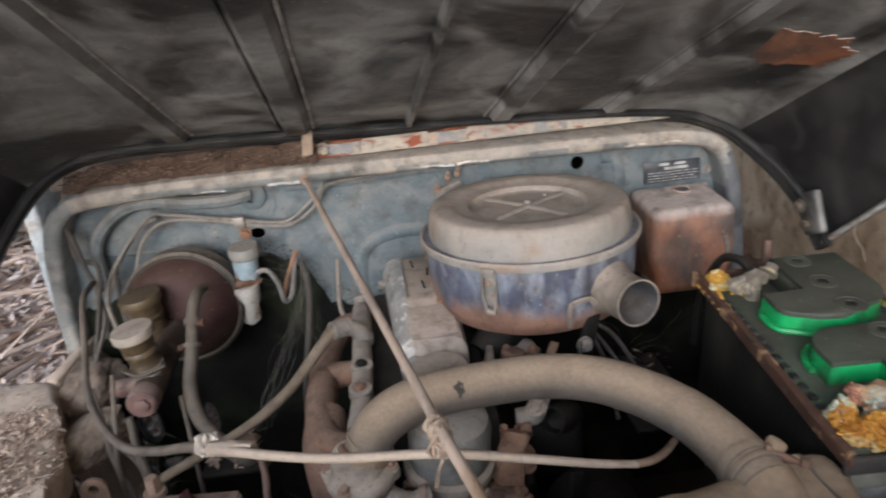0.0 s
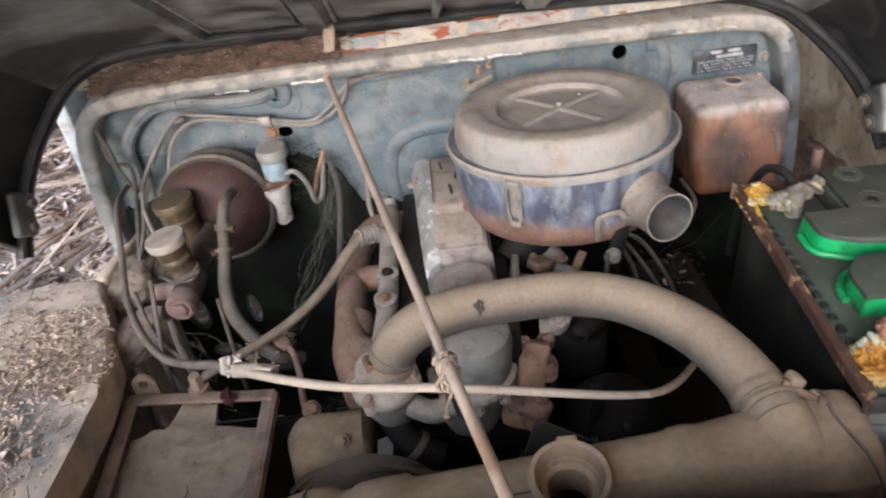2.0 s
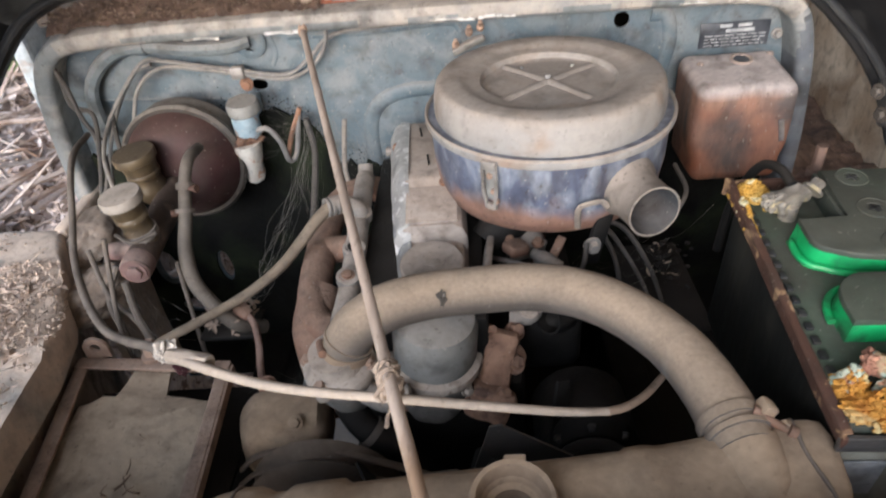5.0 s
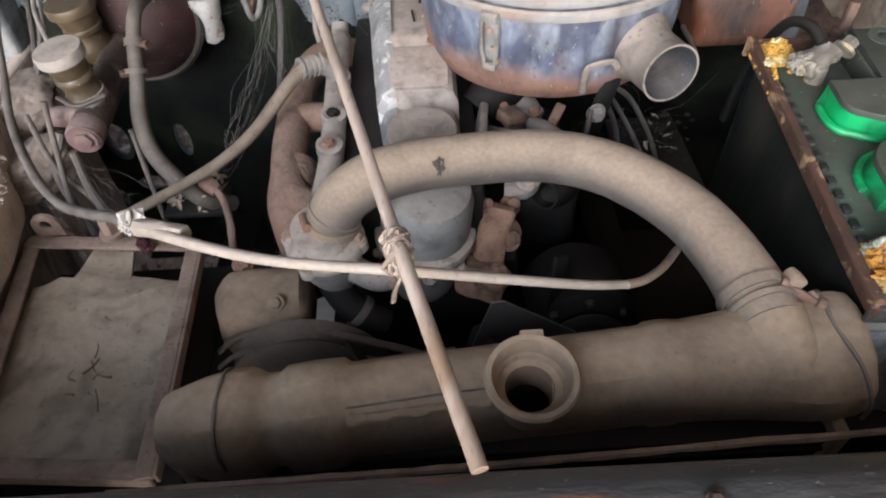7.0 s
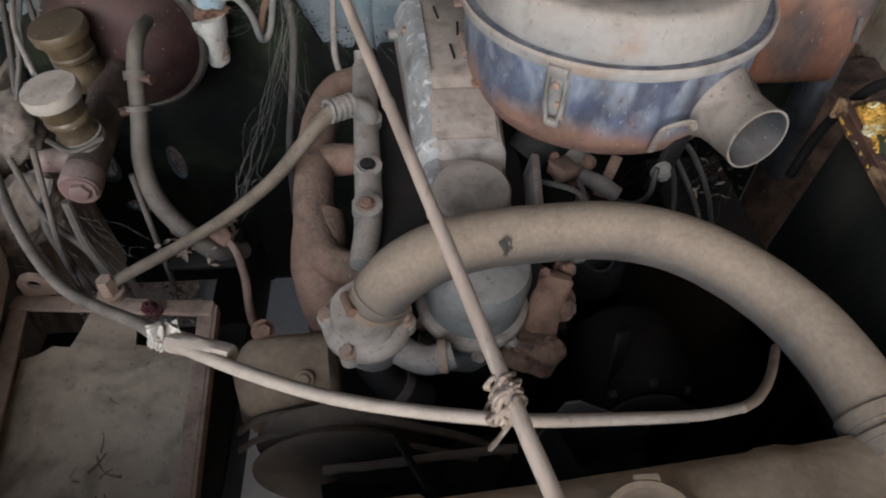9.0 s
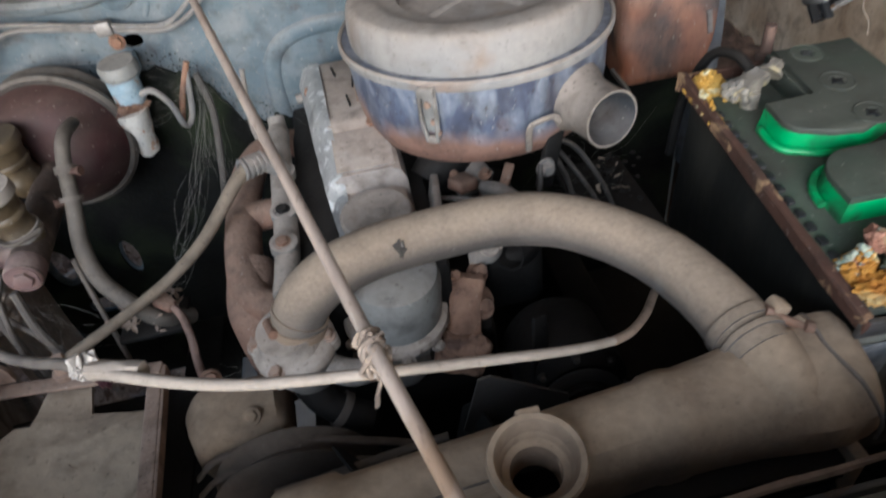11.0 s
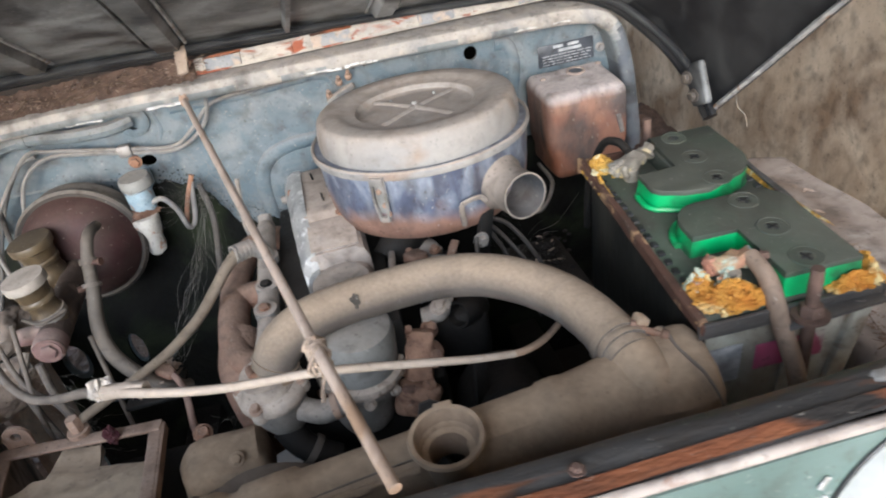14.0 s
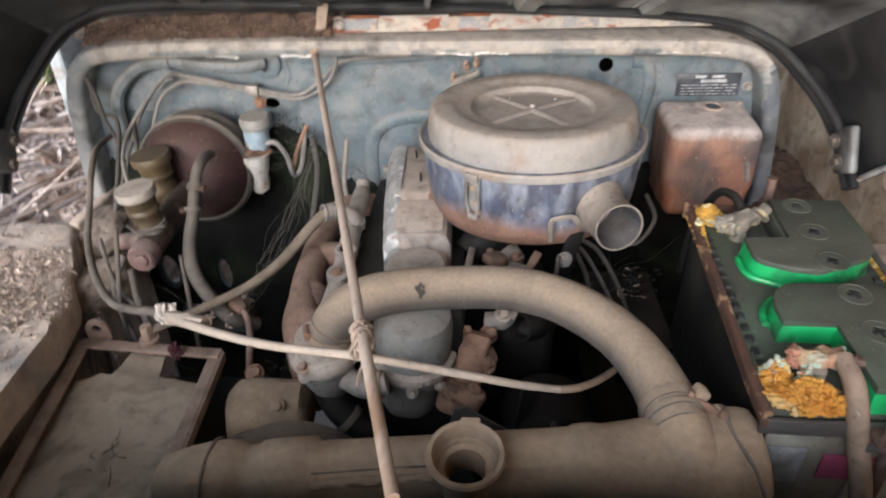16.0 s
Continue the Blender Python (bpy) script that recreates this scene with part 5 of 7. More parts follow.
band(rh, (0.2945, 0.312, 0.9635), (0.12, -1, -0.03), 0.0282, mat="hose", w=0.005)
part("clamp_lug", rough_up(box((0.013, 0.016, 0.022), pose(0.314, 0.324, 0.984, 0, 30, 0), 0.004), 0.002, 90), "dusty", c1)
part("clamp_lug", rough_up(box((0.011, 0.013, 0.015), pose(0.329, 0.312, 0.976, 10, 40, 20), 0.004), 0.002, 90), "dusty", c1)
part("clamp_screw", lathe([(0, 0), (0.006, 0), (0.006, 0.005), (0.0035, 0.006), (0.0035, 0.030), (0.0065, 0.031), (0.0065, 0.037), (0, 0.037)], axis((0.304, 0.322, 0.988), (0.9, -0.5, -0.35)), 10), "rusty", c1)
c2 = band(rh, (-0.070, 0.4875, 0.919), (-0.3, -0.05, -0.95), 0.0268, mat="dusty")
part("clamp_screw", lathe([(0, 0), (0.005, 0), (0.005, 0.026), (0, 0.026)], axis((-0.100, 0.492, 0.926), (0.3, -0.9, 0.2)), 10), "rusty", c2)
band(rh, (-0.066, 0.488, 0.931), (-0.5, -0.1, -0.85), 0.0272, mat="hose", w=0.004)
part("worn_patch", crust((0.043, 0.4948, 0.9765), (0.011, 0.006, 0.017), 12), "hosegrey", rh, "bare dark spot on the hose")

# ---- air cleaner ----
AC = Vector((0.188, 0.772, 0))
ac = thing("air_cleaner", (AC.x, AC.y, 0.95), "round air cleaner with a dusty lid and worn blue body", "air cleaner")
at = Matrix.Translation(AC)
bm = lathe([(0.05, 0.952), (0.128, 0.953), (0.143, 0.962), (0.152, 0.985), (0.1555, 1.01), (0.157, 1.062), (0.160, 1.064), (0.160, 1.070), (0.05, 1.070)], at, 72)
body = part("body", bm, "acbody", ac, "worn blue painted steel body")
part("flange", lathe([(0.150, 1.060), (0.162, 1.061), (0.1640, 1.065), (0.1640, 1.071), (0.1620, 1.0735), (0.1600, 1.0725), (0.1585, 1.067), (0.152, 1.066)], at, 72), "aclid", ac)
lid = part("lid", lathe([(0.1490, 1.066), (0.1500, 1.074), (0.1505, 1.080), (0.1498, 1.092), (0.1482, 1.1010), (0.1462, 1.1075), (0.1430, 1.1118), (0.1385, 1.1135), (0.1180, 1.1140), (0.1130, 1.1133), (0.1060, 1.1103), (0.1000, 1.1088), (0.0885, 1.1080), (0.0868, 1.1060), (0.0848, 1.1008), (0.0815, 1.0990), (0.070, 1.0995), (0.04, 1.1010), (0, 1.1015)], at, 96), "aclid", ac, "dusty grey pressed lid with a crossed centre")
for a in (38, 128):
    d = Vector((math.cos(radians(a)), math.sin(radians(a)), 0)) * 0.083
    c = Vector((AC.x, AC.y, 1.0945))
    part("pressed_cross", tube([c - d, c - d * 0.5, c, c + d * 0.5, c + d], [0.0082, 0.0092, 0.0108, 0.0092, 0.0082], 20, 4), "aclid", lid)
for a in (52, 118):
    part("rivet", lathe([(0.0025, 0), (0.0025, 0.002), (0, 0.003)], axis((AC.x + 0.062 * math.cos(radians(a)), AC.y + 0.062 * math.sin(radians(a)), 1.1000), (0, 0, 1)), 8), "bare", lid)
part("centre_nut", lathe([(0.004, 0), (0.004, 0.004), (0, 0.005)], axis((AC.x, AC.y, 1.1062), (0, 0, 1)), 8), "aclid", lid)


def latch(angle):
    a = radians(angle)
    d = Vector((math.cos(a), math.sin(a), 0))
    f = Matrix.Translation(AC) @ Matrix.Rotation(a - math.pi / 2, 4, 'Z')
    lt = part("latch", box((0.020, 0.006, 0.012), f @ pose(0, 0.166, 1.062), 0.002), "greycast", ac, "dull grey over-centre latch")
    part("latch_plate", rough_up(box((0.015, 0.004, 0.040), f @ pose(0.001, 0.160, 1.034), 0.001), 0.0018, 90, 2), "canister", lt)
    for z in (1.046, 1.026, 1.013):
        part("latch_rivet", lathe([(0, 0), (0.0042, 0), (0.0036, 0.003), (0, 0.004)], f @ axis((-0.003 + 0.25 * (z - 1.03), 0.1615, z), (0, 1, 0)), 10), "rustdust", lt)
    for x in (-0.008, 0.008):
        part("latch_wire", tube([f @ Vector((x, 0.163, 1.068)), f @ Vector((x * 1.1, 0.1655, 1.04)), f @ Vector((x * 0.7, 0.163, 1.002))], 0.0026, 8, 4, wob=0.5), "greycast", lt)
    part("latch_hook", box((0.012, 0.008, 0.009), f @ pose(0, 0.162, 1.004), 0.003), "snork", lt)


latch(-121)
latch(5)
latch(125)
sd = Vector((0.50, -0.86, -0.03)).normalized()
s0 = AC + sd * 0.135 + Vector((0.010, 0.0, 1.016))
tip = Vector((0.286, 0.580, 1.016))
sd = (tip - s0).normalized()
L = (tip - s0).length
part("snorkel", lathe([(0.042, -0.01), (0.041, 0.008), (0.0365, 0.018), (0.0328, 0.028), (0.0312, 0.040), (0.0305, L - 0.006), (0.0316, L - 0.004), (0.0316, L), (0.0294, L)], axis(s0, sd), 40), "snork", ac, "dusty steel intake snorkel, open at its end")
part("snorkel_bore", lathe([(0.0294, L), (0.0288, L - 0.010), (0.0284, 0.0), (0, 0.0)], axis(s0, sd), 40), "bore", ac, "dull grey inside of the snorkel")
part("wire_loop", tube([(0.208, 0.622, 0.972), (0.205, 0.606, 1.008), (0.212, 0.604, 1.016), (0.232, 0.609, 1.016), (0.240, 0.612, 1.006)], 0.004, 8, 5, flat=0.6), "snork", ac)
part("stay", box((0.022, 0.008, 0.075), pose(0.236, 0.635, 0.945, 0, 14, 18), 0.002), "dark", ac)
bolt(ac, (0.228, 0.628, 0.940), (0.2, -1, 0), 0.008, 0.010, "greycast")

# ---- engine ----
eng = thing("engine", (0.03, 0.68, 0.50), "old dusty four-cylinder engine, partly rusted", "engine")
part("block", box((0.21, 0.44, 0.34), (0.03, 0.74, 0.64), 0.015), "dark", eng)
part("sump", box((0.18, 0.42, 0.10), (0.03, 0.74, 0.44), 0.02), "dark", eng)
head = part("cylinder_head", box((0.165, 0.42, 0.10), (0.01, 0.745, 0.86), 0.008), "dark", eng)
# valve cover: high at the back, stepping down to the filler cap
prof = [(0.945, 0.895), (0.945, 0.958), (0.936, 0.978), (0.915, 0.986), (0.76, 0.984), (0.745, 0.981), (0.735, 0.972), (0.673, 0.954), (0.668, 0.931), (0.585, 0.925), (0.575, 0.918), (0.570, 0.885)]
bm = bmesh.new()
rows = []
for x, dz in ((-0.048, -0.050), (-0.046, -0.022), (-0.036, -0.006), (-0.026, 0.0), (0.048, 0.0), (0.060, -0.006), (0.066, -0.02), (0.067, -0.05)):
    rows.append([bm.verts.new((x + 0.028 * (0.94 - y) / 0.37 * (1 if x < 0 else 0.25), y, max(0.88, z + dz))) for y, z in prof])
for a, c in zip(rows, rows[1:]):
    for i in range(len(prof) - 1):
        bm.faces.new((a[i], a[i + 1], c[i + 1], c[i]))
bm.faces.new(rows[0])
bm.faces.new(rows[-1])
cover = part("valve_cover", bm, "valve", eng, "dusty silver valve cover, bare metal along its side")
bs = bmesh.new()
edge = []
for y, z in ((0.925, 0.983), (0.88, 0.986), (0.82, 0.9855), (0.76, 0.984), (0.738, 0.975), (0.70, 0.962), (0.675, 0.9545), (0.668, 0.932), (0.60, 0.9265)):
    lean = 0.028 * (0.94 - y) / 0.37
    edge.append([bs.verts.new(v) for v in ((-0.0475 + lean, y, z - 0.024), (-0.0375 + lean, y, z - 0.0045), (-0.0275 + lean, y, z + 0.0012), (-0.014 + 0.5 * lean, y, z + 0.0016))])
for a, d in zip(edge, edge[1:]):
    for k in range(3):
        bs.faces.new((a[k], a[k + 1], d[k + 1], d[k]))
rough_up(bs, 0.0012, 120, 2)
bmesh.ops.solidify(bs, geom=bs.faces[:], thickness=0.0012)
part("bare_side", bs, "bare", cover, "bare speckled metal side")
oc = axis((0.026, 0.612, 0.9255), (0, -0.12, 1))
cap = part("oil_filler_cap", lathe([(0.030, 0), (0.0405, 0.002), (0.0415, 0.006), (0.0415, 0.013), (0.039, 0.016), (0.028, 0.0165), (0.024, 0.015), (0.017, 0.0155), (0, 0.0155)], oc, 40), "snork", cover, "round dust-coated oil filler cap")
part("cap_emblem", prism([(-0.010, -0.004), (-0.004, -0.006), (0.004, -0.006), (0.010, -0.004), (0.010, 0.004), (0.003, 0.006), (-0.004, 0.006), (-0.010, 0.004)], 0.0016, oc @ pose(0, 0, 0.0150), 0.0006), "snork", cap)
for x, y, turn in ((0.006, 0.885, 8), (0.030, 0.845, -4), (0.020, 0.795, 6)):
    part("cover_slot", box((0.0028, 0.030, 0.0022), pose(x, y, 0.9865, 0, 0, turn), 0.0006), "dark", cover)
part("cover_step", box((0.070, 0.064, 0.004), pose(0.025, 0.7065, 0.9655, 16, 0, 0), 0.001), "valve", cover)
for y in (0.90, 0.79):
    part("clip", box((0.010, 0.045, 0.004), (0.036, y + 0.02, 0.988), 0.001), "rustdust", cover)
part("cover_bracket", tube([(0.058, 0.81, 0.985), (0.064, 0.79, 1.0), (0.064, 0.745, 1.0), (0.052, 0.735, 0.985)], 0.004, 8, 5, flat=0.5), "rustdust", cover)
bolt(cover, (0.048, 0.735, 0.982), (0, 0, 1), 0.008, 0.010)
bolt(cover, (-0.03, 0.86, 0.975), (-0.3, 0, 1), 0.006, 0.006)
part("side_stud", tube([(-0.054, 0.895, 0.952), (-0.05, 0.895, 0.952), (-0.035, 0.895, 0.952)], 0.007, 10, 3), "greycast", cover)

# exhaust manifold: loops that run from the head into one collector
man = part("exhaust_manifold", tube([(-0.04, 0.885, 0.885), (-0.095, 0.885, 0.890), (-0.130, 0.862, 0.888), (-0.147, 0.81, 0.880), (-0.150, 0.75, 0.872), (-0.149, 0.68, 0.868), (-0.141, 0.615, 0.862), (-0.115, 0.585, 0.858), (-0.07, 0.58, 0.86)], [0.020, 0.021, 0.022, 0.023, 0.0235, 0.0235, 0.022, 0.020, 0.019], 18, 7, wob=0.05), "castiron", eng, "rust-brown cast exhaust manifold")
part("manifold_runner", tube([(-0.04, 0.735, 0.878), (-0.09, 0.735, 0.880), (-0.14, 0.745, 0.873)], [0.019, 0.0185, 0.021], 16, 6, wob=0.05), "castiron", man)
part("manifold_runner", tube([(-0.142, 0.66, 0.858), (-0.14, 0.605, 0.84), (-0.135, 0.585, 0.80), (-0.13, 0.58, 0.72)], [0.030, 0.033, 0.032, 0.03], 16, 6, wob=0.04), "castiron", man)
for y in (0.845, 0.69, 0.62):
    bolt(man, (-0.085, y, 0.905), (-0.4, 0, 1), 0.008, 0.010, "castiron")
rail = part("coolant_rail", tube([(-0.088, 0.86, 0.925), (-0.087, 0.82, 0.927), (-0.083, 0.72, 0.925), (-0.080, 0.60, 0.920), (-0.086, 0.54, 0.91)], [0.015, 0.015, 0.0145, 0.0145, 0.013], 14, 5, wob=0.06), "greycast", eng, "pale grey rail along the head")
part("rail_cap", lathe([(0.0, -0.008), (0.012, -0.008), (0.012, 0.014), (0.0, 0.016)], axis((-0.088, 0.868, 0.930), (0, 0.6, 0.8)), 12), "greycast", rail)
for y in (0.745, 0.66, 0.60):
    part("rail_boss", lathe([(0, 0), (0.0155, 0), (0.0155, 0.012), (0.010, 0.014), (0, 0.011)], axis((-0.081, y, 0.925), (0.1, -0.15, 1)), 16), "greycast", rail)
    bolt(rail, (-0.081, y - 0.003, 0.937), (0.1, -0.15, 1), 0.007, 0.005, "rusty" if y != 0.66 else "dark")
# thermostat housing
TM = axis((-0.082, 0.486, 0.889), (-0.05, -0.15, 1))
tm = part("thermostat_housing", rough_up(lathe([(0, -0.075), (0.016, -0.072), (0.026, -0.058), (0.033, -0.036), (0.037, -0.012), (0.038, -0.002)], TM, 32), 0.002, 45), "greycast", eng, "grey thermostat housing")
part("thermostat_flange", rough_up(lathe([(0, -0.003), (0.041, -0.003), (0.0425, 0.002), (0.0425, 0.009), (0.040, 0.013), (0.033, 0.017), (0.030, 0.026), (0.0295, 0.034), (0, 0.034)], TM, 36), 0.0022, 50), "creamflange", tm, "flange thick with cream dust")
for a in (10, 100, 190, 262):
    c, d = math.cos(radians(a)), math.sin(radians(a))
    part("flange_ear", rough_up(lathe([(0, -0.004), (0.009, -0.004), (0.0095, 0.009), (0.007, 0.012), (0, 0.012)], TM @ pose(0.037 * c, 0.037 * d, 0), 16), 0.0015, 80), "creamflange", tm)
    bolt(tm, TM @ Vector((0.037 * c, 0.037 * d, 0.012)), (0, -0.25, 1), 0.0058, 0.008, "rustdust")
by = part("bypass_pipe", tube([(-0.055, 0.473, 0.862), (-0.028, 0.463, 0.856), (-0.002, 0.466, 0.860)], 0.0145, 16, 5), "greycast", tm)
band(by, (-0.012, 0.465, 0.859), (1, 0, 0.1), 0.0155, mat="rustdust", w=0.008)
ou = part("outlet_pipe", tube([(-0.082, 0.486, 0.829), (-0.070, 0.474, 0.806), (-0.050, 0.466, 0.789), (-0.03, 0.464, 0.774)], [0.020, 0.018, 0.0175, 0.018], 16, 5), "dark", tm)
band(ou, (-0.056, 0.468, 0.794), (0.7, -0.25, -0.6), 0.019, mat="hosedark", w=0.009)
# blue-grey canister under the hose
CN = Matrix.Translation((0.026, 0.533, 0.880)) @ Euler((radians(6), radians(5), 0)).to_matrix().to_4x4()
can = part("filter_canister", lathe([(0, -0.022), (0.050, -0.022), (0.0515, -0.016), (0.0515, 0.028), (0.047, 0.042), (0.032, 0.049), (0, 0.050)], CN, 44), "canister", eng, "blue-grey canister below the hose")
part("canister_rim", rough_up(lathe([(0.045, -0.036), (0.058, -0.036), (0.0595, -0.030), (0.058, -0.023), (0.0525, -0.021), (0.045, -0.021)], CN, 44), 0.0012, 60), "creamflange", can, "dusty cream rim under the canister")
foot = part("canister_foot", rough_up(lathe([(0, -0.12), (0.040, -0.118), (0.047, -0.095), (0.045, -0.07), (0.052, -0.055), (0.053, -0.037), (0, -0.036)], CN, 36), 0.005, 38), "greycast", can)
for a in (200, 235, 275, 315, 350):
    c, d = math.cos(radians(a)), math.sin(radians(a))
    bolt(can, CN @ Vector((0.055 * c, 0.055 * d, -0.046)), (c, d, 0.3), 0.0058, 0.007, "creamflange" if a % 2 else "rustdust")
part("pipe_nub", tube([CN @ Vector((-0.055, -0.03, -0.06)), CN @ Vector((-0.035, -0.03, -0.062)), CN @ Vector((-0.02, -0.02, -0.062))], 0.008, 10, 4), "creamflange", can)
bk = part("rusty_bracket", rough_up(rough_up(box((0.040, 0.022, 0.098), pose(0.100, 0.528, 0.832, -28, 8, -14), 0.006), 0.004, 45, 4), 0.0025, 130), "flakerust", eng, "flaking brown bracket")
part("bracket_web", rough_up(box((0.056, 0.030, 0.046), pose(0.088, 0.500, 0.800, -18, 14, -10), 0.008), 0.006, 50, 5), "flakerust", bk)
part("bracket_ear", rough_up(lathe([(0, -0.006), (0.015, -0.006), (0.017, 0.0), (0.015, 0.006), (0, 0.007)], axis((0.121, 0.540, 0.838), (0.5, -0.6, 0.6)), 20), 0.003, 90), "flakerust", bk)
for p, r in (((0.124, 0.566, 0.856), 0.009), ((0.120, 0.532, 0.834), 0.010), ((0.104, 0.500, 0.815), 0.007), ((0.092, 0.548, 0.876), 0.006)):
    bolt(bk, p, (0.35, -0.55, 0.75), r, 0.014, "flakerust")
ff = part("fuel_fitting", tube([(0.120, 0.585, 0.868), (0.142, 0.584, 0.868), (0.158, 0.60, 0.872), (0.175, 0.63, 0.885)], [0.011, 0.014, 0.010, 0.009], 14, 4, wob=0.3), "greycast", eng, "pale crusted fuel fitting")
bolt(ff, (0.144, 0.580, 0.878), (0.2, -0.5, 1), 0.008, 0.010, "creamflange")
part("fitting_crust", crust((0.150, 0.588, 0.878), (0.022, 0.018, 0.014), 23), "creamflange", ff)
# pump cover below the tray
pb = box((0.115, 0.095, 0.10), pose(-0.178, 0.508, 0.755, 8, 4, 8), 0.032, 3)
part("pump_cover", rough_up(pb, 0.007, 34), "dusty", eng, "lumpy dust-coated pump cover")
bolt(eng, (-0.155, 0.482, 0.800), (0, -0.6, 0.8), 0.007, 0.005, "dusty")
cp = part("copper_pipe", tube([(-0.268, 0.672, 0.826), (-0.245, 0.650, 0.822), (-0.234, 0.622, 0.806), (-0.228, 0.590, 0.790), (-0.220, 0.566, 0.788), (-0.207, 0.548, 0.800)], 0.0052, 10, 6, wob=0.08), "copper", eng, "short copper pipe into the pump cover")
bolt(cp, (-0.205, 0.546, 0.800), (0.3, -0.5, 0.8), 0.009, 0.010, "rusty")
part("elbow_union", rough_up(box((0.030, 0.018, 0.016), pose(-0.263, 0.668, 0.828, 0, 20, -35), 0.005), 0.003, 80, 2), "castiron", cp)
part("pulley", lathe([(0, -0.02), (0.085, -0.02), (0.095, -0.015), (0.078, 0.0), (0.095, 0.015), (0.085, 0.02), (0, 0.02)], axis((-0.12, 0.43, 0.72), (0, -1, 0)), 40), "belt", eng)
part("fan_belt", tube([(-0.228, 0.452, 0.752), (-0.20, 0.452, 0.778), (-0.15, 0.447, 0.796), (-0.105, 0.44, 0.800), (-0.05, 0.43, 0.79), (0.02, 0.42, 0.765), (0.07, 0.41, 0.72)], 0.0048, 8, 6, flat=0.6), "belt", eng, "slack dusty fan belt")
part("fan_belt", tube([(-0.228, 0.436, 0.742), (-0.20, 0.436, 0.766), (-0.15, 0.431, 0.785), (-0.105, 0.424, 0.789), (-0.05, 0.414, 0.778), (0.02, 0.404, 0.755)], 0.0042, 8, 6, flat=0.6), "belt", eng)
part("dynamo_strap", tube([(-0.13, 0.385, 0.798), (-0.087, 0.382, 0.808), (-0.023, 0.38, 0.823), (0.05, 0.378, 0.836)], 0.0045, 8, 6, flat=0.5, wob=0.3), "belt", eng, "dusty slotted strap across the pulleys")
part("upper_fan_blade", prism([(0.066, 0.826), (0.086, 0.900), (0.098, 0.902), (0.172, 0.846), (0.176, 0.80), (0.10, 0.78)], 0.003, Matrix.Translation((0, 0.385, 0)) @ UPRIGHT, 0.001), "blade", eng, "dull grey fan blade")
part("fan_hub", lathe([(0, -0.03), (0.05, -0.03), (0.06, 0.0), (0.05, 0.03), (0, 0.03)], axis((0.03, 0.41, 0.68), (0, -1, 0)), 24), "dark", eng)
for a in (68, 20, 116, 160, 250, 300):
    f = Matrix.Translation((0.03, 0.37, 0.68)) @ Matrix.Rotation(radians(a), 4, 'Y').inverted() @ pose(0, 0, 0, 28)
    bl = prism([(0.05, -0.02), (0.16, -0.042), (0.175, -0.03), (0.178, 0.034), (0.16, 0.042), (0.05, 0.02)], 0.003, f @ Matrix.Rotation(0, 4, 'X'), 0.001)
    part("fan_blade", bl, "dark", eng)
part("alternator", lathe([(0, -0.06), (0.05, -0.06), (0.062, -0.045), (0.064, 0.045), (0.05, 0.06), (0, 0.06)], axis((0.205, 0.50, 0.745), (0, -1, 0.1)), 32), "dark", eng, "alternator deep in the bay, coloured near-black for shade")
part("alternator_pulley", lathe([(0, 0.06), (0.035, 0.06), (0.04, 0.065), (0.032, 0.075), (0.04, 0.085), (0, 0.085)], axis((0.205, 0.50, 0.745), (0, -1, 0.1)), 24), "dark", eng)
part("injection_pump", box((0.09, 0.20, 0.10), (0.175, 0.70, 0.79), 0.02, 3), "dark", eng)
for i in range(4):
    part("pump_union", lathe([(0, 0), (0.009, 0), (0.009, 0.02), (0.005, 0.022), (0, 0.03)], axis((0.165 + 0.004 * i, 0.63 + 0.045 * i, 0.84), (0, 0, 1)), 8), "castiron", eng)
    part("fuel_line", tube([(0.166 + 0.004 * i, 0.63 + 0.045 * i, 0.865), (0.15, 0.64 + 0.045 * i, 0.90), (0.10, 0.66 + 0.06 * i, 0.905)], 0.0032, 6, 6), "steel", eng)
part("intake_stub", tube([(0.10, 0.70, 0.90), (0.13, 0.72, 0.925), (0.17, 0.76, 0.945), (0.188, 0.772, 0.955)], [0.03, 0.032, 0.035, 0.04], 16, 6), "dark", eng)
part("lifting_eye", box((0.010, 0.10, 0.035), pose(0.094, 0.62, 0.918, 0, 12, -6), 0.003), "greycast", eng)
cb = part("carburettor_flange", rough_up(box((0.055, 0.040, 0.022), pose(0.148, 0.690, 0.902, 6, 0, 20), 0.006), 0.006, 45, 4), "greycast", eng, "dusty grey carburettor flange")
for x, y in ((0.128, 0.680), (0.165, 0.672), (0.150, 0.706)):
    bolt(cb, (x, y, 0.914), (0, -0.2, 1), 0.006, 0.008, "flakerust")
part("choke_horn", tube([(0.160, 0.662, 0.905), (0.172, 0.640, 0.912), (0.190, 0.628, 0.905)], [0.008, 0.010, 0.009], 12, 5), "greycast", cb)
part("throttle_lever", rough_up(box((0.012, 0.052, 0.006), pose(0.185, 0.655, 0.910, 25, 10, -30), 0.002), 0.002, 60, 3), "rusty", cb)
part("black_elbow", tube([(0.170, 0.590, 0.850), (0.185, 0.605, 0.842), (0.205, 0.640, 0.82), (0.21, 0.68, 0.79)], [0.020, 0.022, 0.022, 0.022], 18, 5, hollow=0.03), "dark", eng, "black rubber elbow, open at its end")
part("alternator_fins", lathe([(0.030, 0.0605), (0.046, 0.0605), (0.050, 0.066), (0.042, 0.070), (0.030, 0.068)], axis((0.205, 0.50, 0.745), (0, -1, 0.1)), 32), "blade", eng)
